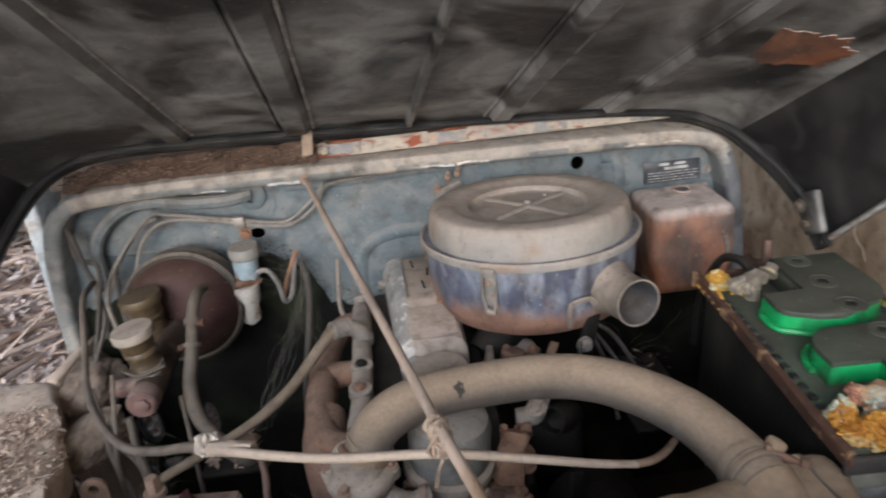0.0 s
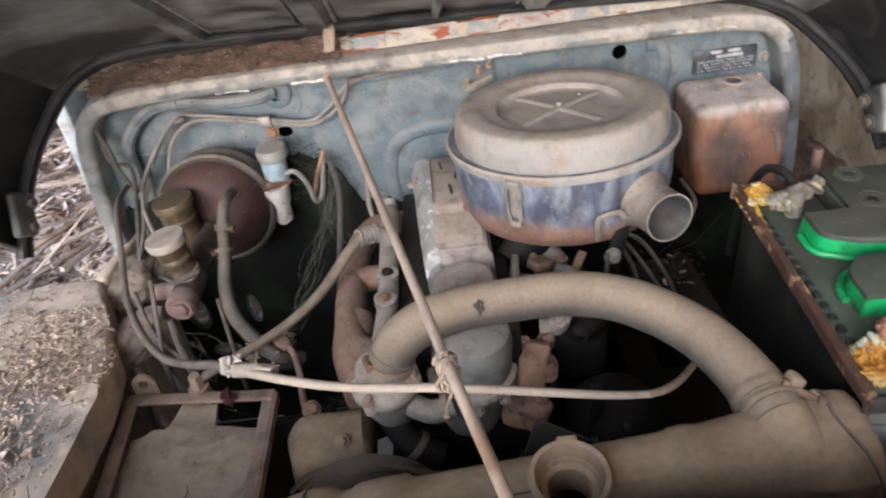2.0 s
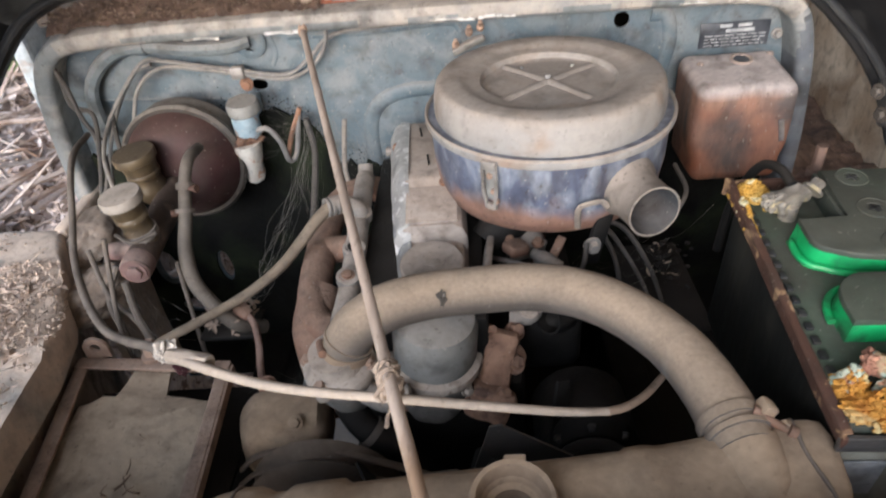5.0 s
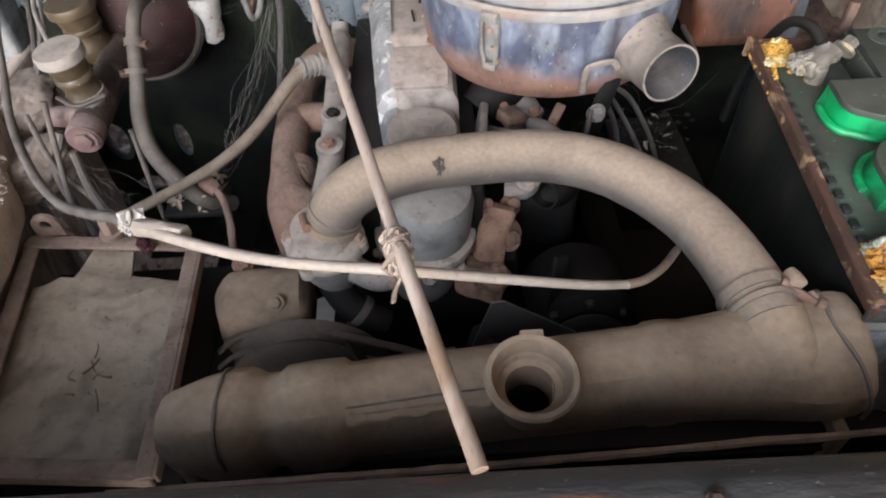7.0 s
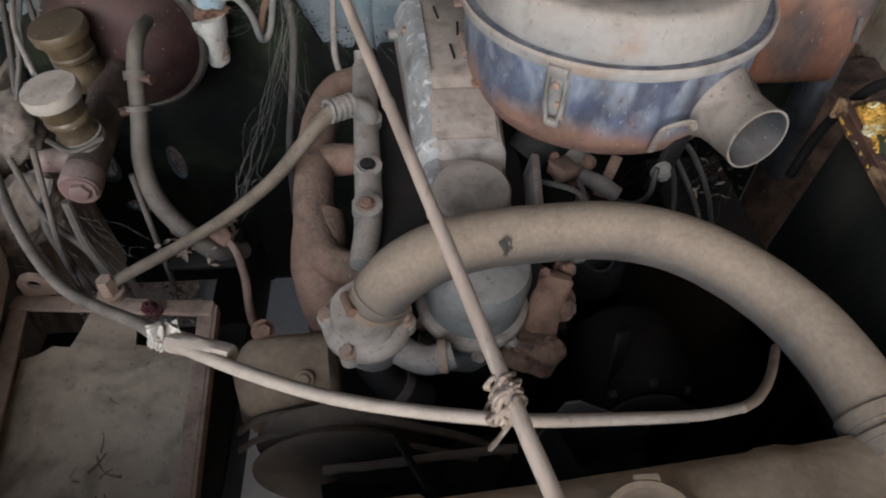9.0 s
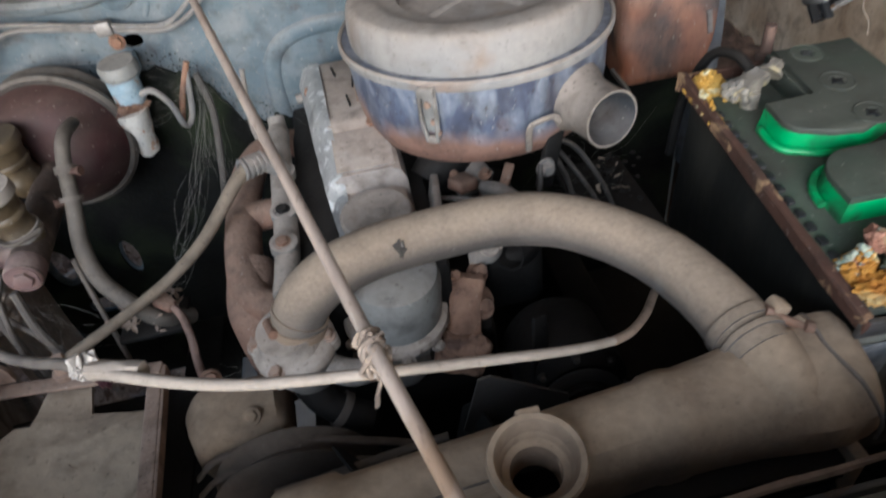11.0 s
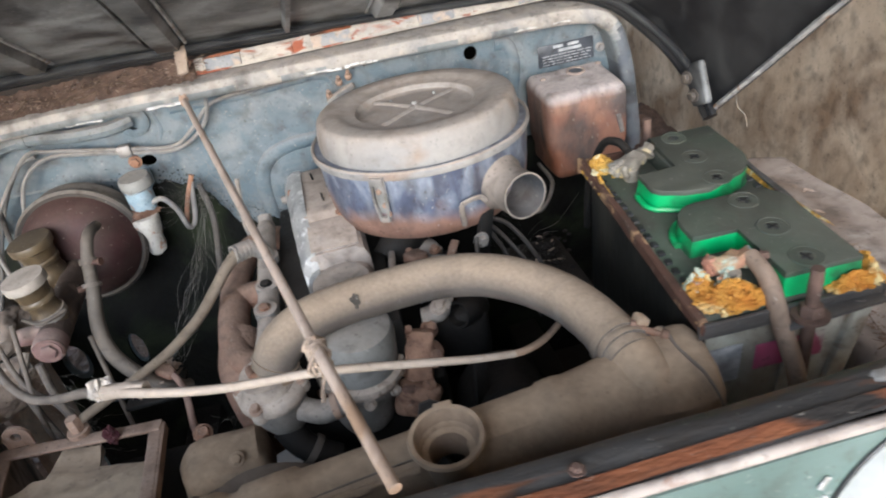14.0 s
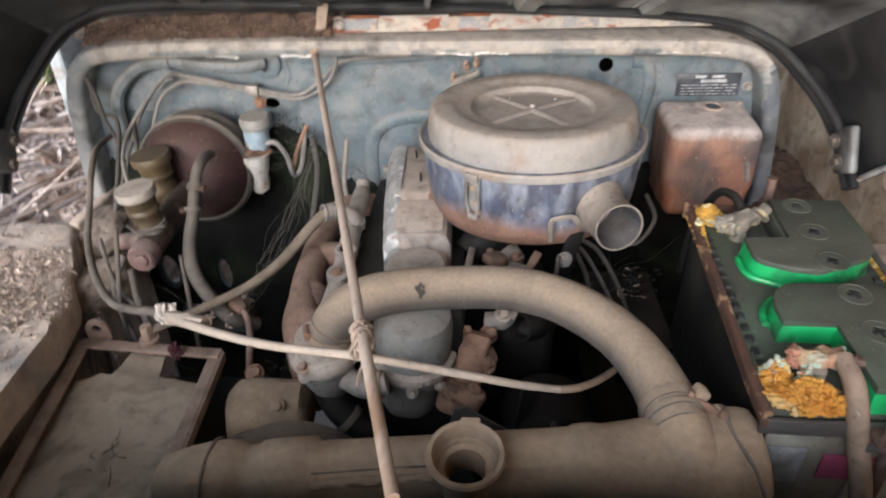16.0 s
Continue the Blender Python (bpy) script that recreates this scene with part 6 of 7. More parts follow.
for a in range(0, 360, 45):
    bolt(eng, axis((0.205, 0.50, 0.745), (0, -1, 0.1)) @ Vector((0.055 * math.cos(radians(a)), 0.055 * math.sin(radians(a)), 0.052)), (0, -1, 0.1), 0.004, 0.005, "blade")
part("adjuster_bracket", rough_up(prism([(-0.01, -0.06), (0.012, -0.06), (0.016, 0.0), (0.012, 0.05), (-0.006, 0.05)], 0.005, Matrix.Translation((0.165, 0.47, 0.80)) @ Euler((radians(70), radians(20), radians(25))).to_matrix().to_4x4(), 0.001), 0.001, 50), "dark", eng)
part("engine_plug", rough_up(box((0.030, 0.026, 0.016), pose(0.135, 0.66, 0.918, 0, 10, 30), 0.004), 0.003, 70, 2), "castiron", eng)

# ---- battery with its clamp ----
BM = Matrix.Translation((0.460, 0.447, 1.007)) @ Euler((radians(4.5), radians(0), radians(-2.5))).to_matrix().to_4x4()
BW, BL, BH = 0.178, 0.315, 0.205
bat = thing("battery", BM @ Vector((0, 0, -BH)), "large black battery with bright green trim, terminals crusted with corrosion", "battery")
part("case", box((BW - 0.012, BL - 0.012, BH - 0.004), BM @ pose(0, 0, -BH / 2), 0.006), "batcase", bat)
part("case_front", box((BW - 0.016, 0.004, BH - 0.03), BM @ pose(0.0, -BL / 2 + 0.004, -BH / 2 - 0.01), 0.002), "batlight", bat, "pale dirty front of the battery case")
part("case_rib", box((0.020, 0.012, BH - 0.03), BM @ pose(BW / 2 - 0.022, -BL / 2 - 0.002, -BH / 2 - 0.012, 0, 8, 0), 0.004), "batwhite", bat, "whitish rib on the battery case")
part("case_panel", box((0.062, 0.003, BH - 0.05), BM @ pose(BW / 2 - 0.052, -BL / 2 + 0.0005, -BH / 2 - 0.012), 0.001), "batwhite", bat)
part("label_strip", box((0.074, 0.002, 0.034), BM @ pose(0.010, -BL / 2 - 0.001, -0.070), 0.0005), "label", bat, "faded magenta label")
part("label_strip", box((0.034, 0.002, 0.05), BM @ pose(-0.060, -BL / 2 - 0.001, -0.07), 0.0005), "print", bat)
top = part("top", box((BW, BL, 0.012), BM @ pose(0, 0, -0.004), 0.004), "battop", bat, "black plastic top, dusty")
for sx in (-1, 1):
    for k in range(14):
        part("edge_notch", box((0.007, 0.0085, 0.004), BM @ pose(sx * (BW / 2 - 0.009), BL / 2 - 0.045 - 0.0165 * k, 0.003), 0.001), "skirt", top)


def arc(cx, cy, r, a0, a1, n=8):
    return [(cx + r * math.cos(radians(a0 + (a1 - a0) * i / n)), cy + r * math.sin(radians(a0 + (a1 - a0) * i / n))) for i in range(n + 1)]


# raised covers, each a dark plate over a green skirt, mirrored end to end
COVER1 = [(0.918 * x + 0.0086, y) for x, y in [(-0.012, 0.152), (0.080, 0.152), (0.080, 0.075)] + arc(0.036, 0.072, 0.044, 0, -75, 8) + [(0.0, 0.010), (-0.03, 0.014)] + arc(-0.046, 0.042, 0.020, 260, 175, 5) + [(-0.066, 0.060), (-0.066, 0.070), (-0.012, 0.070)]]
COVER2 = [(0.865 * x + 0.0055, y) for x, y in [(0.078, -0.152), (-0.013, -0.152), (-0.013, -0.070), (-0.070, -0.070), (-0.070, -0.050)] + arc(-0.034, -0.046, 0.036, 180, 95, 7) + arc(0.044, -0.042, 0.034, 85, 0, 6)]


def raised(outline):
    cx, cy = sum(p[0] for p in outline) / len(outline), sum(p[1] for p in outline) / len(outline)
    sk = prism(outline, 0.021)
    bmesh.ops.subdivide_edges(sk, edges=[e for e in sk.edges if abs(e.verts[0].co.z - e.verts[1].co.z) > 0.01], cuts=4)
    for v in sk.verts:
        k = 1 - v.co.z / 0.021
        v.co.x += (v.co.x - cx) * 0.035 * k * k
        v.co.y += (v.co.y - cy) * 0.035 * k * k
    sk.transform(BM @ pose(0, 0, 0.0015))
    skirt = part("green_skirt", sk, "batgreen", bat, "bright green skirt under the vent cover")
    lip = [p for p in outline if p[0] < cx and abs(p[1]) < 0.066]
    lip = [((x - cx) * 1.09 + cx, (y - cy) * 1.06 + cy) for x, y in lip]
    part("skirt_lip", tube([BM @ Vector((x, y, 0.006)) for x, y in lip], 0.0038, 8, 3), "batgreen", skirt)
    part("vent_cover", prism([((x - cx) * 1.0 + cx, (y - cy) * 1.0 + cy) for x, y in outline], 0.006, BM @ pose(0, 0, 0.0225), 0.0015), "battop", bat)
    return skirt


raised(COVER1)
raised(COVER2)
part("cover_cheek", box((0.004, 0.084, 0.023), BM @ pose(-0.0050, 0.112, 0.0125), 0.001), "battop", bat, "dark inner wall beside the terminal")
for k in range(6):
    y = 0.137 - 0.0545 * k
    plug = part("vent_plug", lathe([(0.0, 0.0), (0.0165, 0.0), (0.0165, 0.0010), (0.0155, 0.0016), (0.0150, 0.0010), (0.008, 0.0012), (0.0072, 0.0004), (0, 0.0004)], BM @ pose(0.026, y, 0.0280), 20), "battop", bat)
    for a in (0, 90):
        part("plug_slot", box((0.013, 0.0034, 0.0012), BM @ pose(0.026, y, 0.0289, 0, 0, 20 + a), 0.0005), "skirt", plug)
# terminals
tp = part("terminal_post", lathe([(0, 0), (0.0095, 0), (0.0085, 0.018), (0, 0.019)], BM @ pose(-0.045, 0.105, 0.0), 16), "lead", bat)
tn = part("terminal_post", lathe([(0, 0), (0.0095, 0), (0.0085, 0.018), (0, 0.019)], BM @ pose(-0.040, -0.120, 0.0), 16), "lead", bat)
def corrosion(spots, mat, label=""):
    """One crust of crystal grains over several spots of the battery top."""
    bm = None
    for k, (x, y, w, d, h, n) in enumerate(spots):
        g = grains((x, y, 0.002), (w, d, h * 1.5), n * 2, 0.0026, k + int(1000 * (x + y)), None, BM)
        bm = g if bm is None else merge(bm, g)
        merge(bm, crust(BM @ Vector((x, y, 0.003)), (w * 0.85, d * 0.85, h * 0.9), k + n))
    tagged(part("corrosion", bm, mat, bat, label), label, kind="stuff")


corrosion([(-0.071, 0.146, 0.046, 0.034, 0.013, 220), (-0.088, 0.115, 0.013, 0.080, 0.010, 110), (-0.050, 0.128, 0.028, 0.03, 0.008, 50)], "acid", "yellow acid crust round the terminal")
corrosion([(-0.052, -0.142, 0.066, 0.038, 0.015, 260), (-0.072, -0.120, 0.030, 0.034, 0.015, 110), (-0.030, -0.150, 0.04, 0.02, 0.008, 60)], "acidorange", "thick orange and yellow acid crust")
corrosion([(0.066, -0.160, 0.062, 0.018, 0.010, 140), (0.089, -0.140, 0.012, 0.046, 0.010, 90)], "acidorange", "orange acid crust along the battery corner")
corrosion([(0.072, 0.158, 0.05, 0.008, 0.005, 60), (0.090, 0.03, 0.006, 0.22, 0.004, 60)], "acid")
corrosion([(-0.074, -0.118, 0.026, 0.024, 0.019, 45), (-0.052, -0.128, 0.022, 0.012, 0.018, 26)], "acidgreen")

clamp = thing("battery_clamp", BM @ Vector((0, 0, -0.02)), "rusted angle-iron clamp frame round the battery top", "battery clamp")
for sx in (-1, 1):
    x = sx * (BW / 2 + 0.004)
    bm = rough_up(box((0.004, BL + 0.02, 0.015), BM @ pose(x, 0, 0.0005, 2), 0.001), 0.0022, 60, 5)
    part("side_rail", bm, "clampred" if sx < 0 else "flange", clamp)
    part("side_lip", rough_up(box((0.008, BL + 0.012, 0.003), BM @ pose(x - sx * 0.002, 0, 0.008, 2), 0.001), 0.0022, 70, 5), "clampred" if sx < 0 else "flange", clamp)
for sy in (-1, 1):
    part("end_rail", rough_up(box((BW + 0.012, 0.005, 0.018), BM @ pose(0, sy * (BL / 2 + 0.006), -0.004 + 0.006 * sy), 0.001), 0.001, 50, 4), "clampred" if sy > 0 else "flange", clamp)
part("front_bar", box((0.105, 0.020, 0.006), BM @ pose(0.038, -BL / 2 - 0.012, -0.014, 0, 0, 4), 0.002), "flange", clamp)


def stud(p, h, label):
    s = part("threaded_stud", tube([Vector(p) - Vector((0, 0, 0.10)), Vector(p), Vector(p) + Vector((0, 0, h))], 0.0062, 10, 10, wob=0.12), "clamprust", clamp, label)
    m = axis(p, (0, 0, 1))
    part("washer", lathe([(0.006, 0), (0.017, 0), (0.017, 0.003), (0.006, 0.003)], m, 20), "clamprust", s)
    part("nut", lathe([(0.006, 0.003), (0.011, 0.003), (0.011, 0.012), (0.009, 0.014), (0.006, 0.014)], m, 6), "clamprust", s)


stud((0.458, 0.268, 0.988), 0.054, "rusty clamp stud with washer and nut")
stud((0.478, 0.625, 1.018), 0.044, "rusty clamp stud with washer and nut")

cabn = thing("battery_cable", (0.43, 0.28, 0.9), "brown battery cable bolted to a corroded terminal", "cable")
part("cable_sheath", tube([BM @ Vector((-0.018, -0.113, 0.026)), BM @ Vector((-0.018, -0.145, 0.020)), BM @ Vector((-0.016, -0.170, -0.012)), (0.446, 0.262, 0.93), (0.454, 0.252, 0.87), (0.456, 0.24, 0.78)], [0.0085, 0.009, 0.009, 0.009, 0.009, 0.009], 14, 6), "cable", cabn)
ct = part("cable_clamp", rough_up(box((0.044, 0.018, 0.015), BM @ pose(-0.034, -0.110, 0.022, 0, 0, 6), 0.004), 0.005, 120, 4), "acidclamp", cabn, "terminal clamp grown over with blue-green corrosion")
part("clamp_lump", crust(BM @ Vector((-0.054, -0.108, 0.020)), (0.018, 0.020, 0.012), 8), "acidpink", ct)
bolt(ct, BM @ Vector((-0.010, -0.118, 0.026)), (0.8, -0.5, 0.2), 0.005, 0.007, "clamprust")
cabp = thing("positive_cable", (0.40, 0.62, 1.0), "black battery lead with a pale lead clamp", "cable")
part("cable_sheath", tube([BM @ Vector((-0.04, 0.125, 0.03)), BM @ Vector((-0.045, 0.150, 0.034)), BM @ Vector((-0.055, 0.178, 0.018)), (0.400, 0.645, 0.98), (0.398, 0.655, 0.9)], 0.0055, 12, 6), "dark", cabp)
pc = part("lead_clamp", rough_up(box((0.050, 0.022, 0.020), BM @ pose(-0.042, 0.118, 0.018, 0, 0, 35), 0.005), 0.006, 90, 4), "lead", cabp, "pale crusted lead clamp")
part("clamp_lump", crust(BM @ Vector((-0.060, 0.112, 0.018)), (0.022, 0.022, 0.014), 9), "lead", pc)
bolt(pc, BM @ Vector((-0.022, 0.118, 0.026)), (0.7, 0.4, 0.6), 0.008, 0.012, "lead")
part("battery_shelf", box((0.19, 0.33, 0.012), (0.462, 0.45, 0.795), 0.003), "dark", jeep)
part("shelf_leg", box((0.03, 0.03, 0.36), (0.40, 0.46, 0.61), 0.003), "dark", jeep)

# ---- rusty box and plate on the firewall ----
rb = thing("relay_box", (0.48, 0.995, 0.90), "rusted orange box with a dusty top, fixed to the firewall", "box")
bx = box((0.146, 0.126, 0.154), (0.490, 0.915, 0.9575), 0.017, 6)
bmesh.ops.subdivide_edges(bx, edges=[e for e in bx.edges if e.calc_length() > 0.04], cuts=5, use_grid_fill=True)
for v in bx.verts:
    if v.co.z < 0.93:
        v.co.x = 0.490 + (v.co.x - 0.490) * 0.92
    v.co.z += 0.012 * (v.co.y - 0.86) / 0.12 if v.co.z > 1.0 else 0
    v.co += Vector((0.0016, 0.0016, 0.0012)) * noise.noise(v.co * 26)
part("body", bx, "boxrust", rb)
part("hole_rim", lathe([(0.012, 0.0), (0.017, 0.0), (0.0165, 0.003), (0.013, 0.003), (0.012, 0.0012), (0, 0.0012)], axis((0.503, 0.940, 1.0432), (0, -0.10, 1)), 24), "boxtop", rb)
# Flat dark disc stands in for the unlit inside of the hole.
part("hole_shade_disc", lathe([(0.0, 0.0016), (0.0118, 0.0016), (0, 0.0020)], axis((0.503, 0.940, 1.0432), (0, -0.10, 1)), 20), "plate", rb)
for x, y, z in ((0.440, 0.935, 1.0418), (0.552, 0.955, 1.0432)):
    bolt(rb, (x, y, z), (0, -0.1, 1), 0.004, 0.003, "boxtop")
part("side_clip", box((0.008, 0.004, 0.036), pose(0.545, 0.851, 0.965, 0, -12, 0), 0.0015), "steel", rb)
dp = thing("data_plate", (0.508, 0.996, 1.045), "small black data plate with worn print on the firewall", "plate")
part("plate", box((0.108, 0.002, 0.040), (0.508, 0.9955, 1.064), 0.0008), "plate", dp)
def print_bar(x0, x1, z, h):
    part("print_bar", box((x1 - x0, 0.0008, h), ((x0 + x1) / 2, 0.9942, z)), "print", dp)


print_bar(0.484, 0.503, 1.0785, 0.0050)
print_bar(0.512, 0.533, 1.0785, 0.0050)
print_bar(0.494, 0.538, 1.0705, 0.0052)
rng = random.Random(5)
for r in range(4):
    x = 0.462
    while x < 0.552:
        w = rng.uniform(0.006, 0.016)
        print_bar(x, min(x + w, 0.556), 1.0635 - 0.0052 * r, 0.0016)
        x += w + 0.003

# ---- brake booster, master cylinder, fluid cup ----
bo = thing("brake_booster", (-0.372, 0.99, 0.87), "round maroon brake booster, dusty on top", "brake booster")
bx0 = axis((-0.393, 0.93, 0.948), (0.03, -1, 0.05))
part("shell", lathe([(0.05, -0.06), (0.075, -0.05), (0.093, -0.015), (0.095, 0.018)], bx0, 56), "booster", bo)
part("crimped_rim", lathe([(0.090, -0.030), (0.0985, -0.022), (0.0985, -0.004), (0.0955, 0.0), (0.0955, 0.010), (0.101, 0.013), (0.1015, 0.022), (0.097, 0.027), (0.089, 0.026)], bx0, 56), "crimp", bo, "dusty grey crimped rim")
part("dome", lathe([(0.092, 0.024), (0.086, 0.040), (0.075, 0.056), (0.06, 0.067), (0.04, 0.072), (0, 0.073)], bx0, 56), "booster", bo, "maroon domed face")
mc = part("master_cylinder", tube([(-0.395, 0.86, 0.930), (-0.392, 0.78, 0.928), (-0.388, 0.70, 0.923), (-0.385, 0.655, 0.920)], [0.024, 0.022, 0.021, 0.020], 20, 5), "dirtyiron", bo, "dirty brown master cylinder with a pinkish end")
part("end_sleeve", lathe([(0, -0.002), (0.0205, -0.001), (0.0215, 0.004), (0.0215, 0.024), (0.0195, 0.028), (0, 0.028)], axis((-0.3875, 0.682, 0.9215), (0.05, -1, -0.05)), 24), "pink", mc, "red primer end of the cylinder")
part("outlet_plug", tube([(-0.44, 0.70, 0.925), (-0.42, 0.70, 0.925), (-0.39, 0.70, 0.925)], [0.012, 0.014, 0.018], 12, 4), "pink", mc)
bolt(mc, (-0.384, 0.654, 0.921), (0, -1, 0), 0.011, 0.006, "pink")
for name, p, r in (("reservoir", (-0.390, 0.712, 0.945), 0.0255), ("reservoir", (-0.423, 0.838, 0.945), 0.029)):
    f = Matrix.Translation(p) @ Euler((radians(5), radians(-4), 0)).to_matrix().to_4x4()
    rv = part(name, lathe([(0, -0.016), (0.019, -0.016), (r * 0.86, -0.006), (r * 0.87, 0.009), (r * 0.78, 0.013), (r * 0.80, 0.026), (r * 0.90, 0.029), (r * 0.90, 0.034), (r * 0.84, 0.036), (r * 0.93, 0.050), (r * 0.93, 0.058), (0, 0.058)], f, 32), "amber", bo, "amber brake fluid reservoir")
    part("reservoir_cap", lathe([(r, 0.054), (r + 0.003, 0.056), (r + 0.0035, 0.065), (r + 0.002, 0.069), (0, 0.0695)], f, 36), "cap" if p[1] < 0.8 else "amber", rv, "dusty flat cap")
for p, r in (((-0.390, 0.712, 0.945), 0.0255),):
    part("reservoir_band", lathe([(r * 0.86, -0.004), (r * 0.93, -0.003), (r * 0.93, 0.001), (r * 0.89, 0.0025), (r * 0.93, 0.004), (r * 0.93, 0.008), (r * 0.85, 0.009)], Matrix.Translation(p) @ Euler((radians(5), radians(-4), 0)).to_matrix().to_4x4(), 32), "greycast", bo, "dull metal band round the reservoir foot")
part("reservoir_strap", tube([(-0.42, 0.70, 0.952), (-0.39, 0.682, 0.950), (-0.362, 0.70, 0.952)], 0.003, 6, 4), "hosegrey", bo)
vh = thing("vacuum_hose", (-0.33, 0.78, 0.8), "grey vacuum hose running down from the booster", "hose")
part("hose_body", tube([(-0.333, 0.85, 1.005), (-0.330, 0.80, 1.012), (-0.333, 0.772, 0.990), (-0.334, 0.74, 0.95), (-0.340, 0.715, 0.905), (-0.330, 0.69, 0.87), (-0.305, 0.672, 0.838), (-0.275, 0.662, 0.808), (-0.25, 0.69, 0.775)], [0.0075, 0.0085, 0.009, 0.0095, 0.0105, 0.011, 0.011, 0.011, 0.011], 16, 6), "hosegrey", vh)
band(vh, (-0.333, 0.768, 0.984), (0.0, -0.55, -0.75), 0.0115, mat="hosedark", w=0.010)
band(vh, (-0.334, 0.745, 0.957), (0.0, -0.5, -0.8), 0.0122, mat="hosedark", w=0.006)
part("clip_screw", lathe([(0, 0), (0.004, 0), (0.004, 0.012), (0.006, 0.012), (0.006, 0.016), (0, 0.016)], axis((-0.327, 0.762, 0.984), (1, -0.3, 0.1)), 8), "clampred", vh, "rusty clamp screw")
part("clip_screw", lathe([(0, 0), (0.005, 0), (0.005, 0.012), (0, 0.012)], axis((-0.341, 0.742, 0.957), (-1, -0.4, 0.1)), 8), "clampred", vh, "rusty clamp screw")
cup = thing("fluid_cup", (-0.29, 0.99, 0.90), "small blue and white fluid cup hanging on the firewall", "fluid cup")
part("bracket", box((0.02, 0.06, 0.03), (-0.277, 0.965, 1.015), 0.003), "cupblue", cup)
part("cap", lathe([(0.0, 0.022), (0.024, 0.022), (0.027, 0.016), (0.027, 0.005), (0.022, 0.0), (0, 0.0)], axis((-0.279, 0.935, 1.018), (0, -0.1, 1)), 28), "canister", cup, "grey flat cap")
part("neck", rough_up(lathe([(0.019, 0.02), (0.022, 0.018), (0.022, -0.012), (0.018, -0.024), (0, -0.026)], axis((-0.281, 0.933, 1.0), (0, -0.1, 1)), 24), 0.003, 60), "cupblue", cup)
part("bulb", rough_up(lathe([(0, 0.022), (0.023, 0.020), (0.024, 0.008), (0.020, -0.01), (0.0155, -0.03), (0.0165, -0.045), (0.015, -0.055), (0.009, -0.061), (0, -0.062)], axis((-0.287, 0.925, 0.955), (0.05, -0.15, 1)), 24), 0.003, 60), "cupwhite", cup, "cloudy white bulb with brown stains")
part("thin_hose", tube([(-0.268, 0.925, 0.99), (-0.245, 0.92, 0.995), (-0.232, 0.93, 0.965), (-0.228, 0.94, 0.925), (-0.215, 0.95, 0.935), (-0.2, 0.955, 1.0)], 0.0045, 8, 6), "wire", cup)
part("rusty_tail", tube([(-0.232, 0.945, 0.925), (-0.218, 0.95, 0.965), (-0.195, 0.955, 1.012)], 0.0042, 8, 4), "rusty", cup)
part("rust_collar", crust((-0.285, 0.928, 0.977), (0.046, 0.044, 0.013), 31), "flakerust", cup, "flaking brown collar over the bulb")

# ---- left tray: rusty frame over a dusty sheet ----
tr = thing("tray_frame", (-0.36, 0.45, 0.80), "rusty angle-iron battery frame lying empty, dusty", "frame")
C = [Vector(p) for p in ((-0.482, 0.598, 0.815), (-0.258, 0.576, 0.815), (-0.236, 0.270, 0.812), (-0.430, 0.285, 0.812))]
for i in range(4):
    a, c = C[i], C[(i + 1) % 4]
    d = (c - a).normalized()
    inward = Vector((0, 0, 1)).cross(d) * -1
    m = Matrix.Translation((a + c) / 2 + inward * 0.0085) @ Matrix(((d.x, inward.x, 0, 0), (d.y, inward.y, 0, 0), (0, 0, 1, 0), (0, 0, 0, 1)))
    part("frame_bar", rough_up(box(((c - a).length, 0.017, 0.005), m, 0.0015), 0.0012, 40, 4), "rustdust", tr)
    part("frame_flange", rough_up(box(((c - a).length - 0.004, 0.004, 0.015), m @ pose(0, -0.0095, -0.006), 0.001), 0.001, 40, 4), "rustdust", tr)
lug = holed_panel([(-0.018, 0), (0.018, 0), (0.018, 0.014)] + arc(0, 0.016, 0.018, 10, 170, 8) + [(-0.018, 0.014)], [(0, 0.018, 0.007, 0.007)], 0.005, Matrix.Translation((-0.452, 0.598, 0.817)) @ UPRIGHT)
part("lug", lug, "rustdust", tr)
bolt(tr, (-0.372, 0.592, 0.818), (0, 0, 1), 0.010, 0.024, "rustdust")
sh = thing("dusty_sheet", (-0.36, 0.45, 0.77), "torn sheet inside the frame under thick tan dust", "sheet")
so = [(-0.455, 0.525), (-0.425, 0.538), (-0.405, 0.532), (-0.395, 0.580), (-0.345, 0.574), (-0.34, 0.535), (-0.275, 0.528), (-0.262, 0.44), (-0.258, 0.29), (-0.42, 0.29), (-0.445, 0.43)]
sbm = prism(so, 0.006, Matrix.Translation((0, 0, 0.796)), 0.001)
bmesh.ops.triangulate(sbm, faces=[f for f in sbm.faces if len(f.verts) > 4])
bmesh.ops.subdivide_edges(sbm, edges=[e for e in sbm.edges if e.calc_length() > 0.03], cuts=4)
bmesh.ops.triangulate(sbm, faces=sbm.faces[:])
for v in sbm.verts:
    v.co.z += 0.010 * noise.noise(v.co * 9) + 0.003 * noise.noise(v.co * 40)
part("sheet", sbm, "cardboard", sh)
part("tray_bottom", box((0.24, 0.33, 0.008), (-0.36, 0.435, 0.738), 0.002), "dark", jeep)
part("tray_leg", box((0.03, 0.03, 0.30), (-0.36, 0.44, 0.59), 0.003), "dark", jeep)


def on_sheet(rng):
    return -0.34 + rng.gauss(0, 0.018), 0.40 + rng.gauss(0, 0.022), 0.807 + rng.uniform(0, 0.006)


twigs("sheet_twigs", 12, on_sheet, "sheettwig", "little heap of twigs on the dusty sheet", 0.019, 0.0013, 15)
rg = crust((-0.322, 0.566, 0.822), (0.017, 0.012, 0.019), 19)
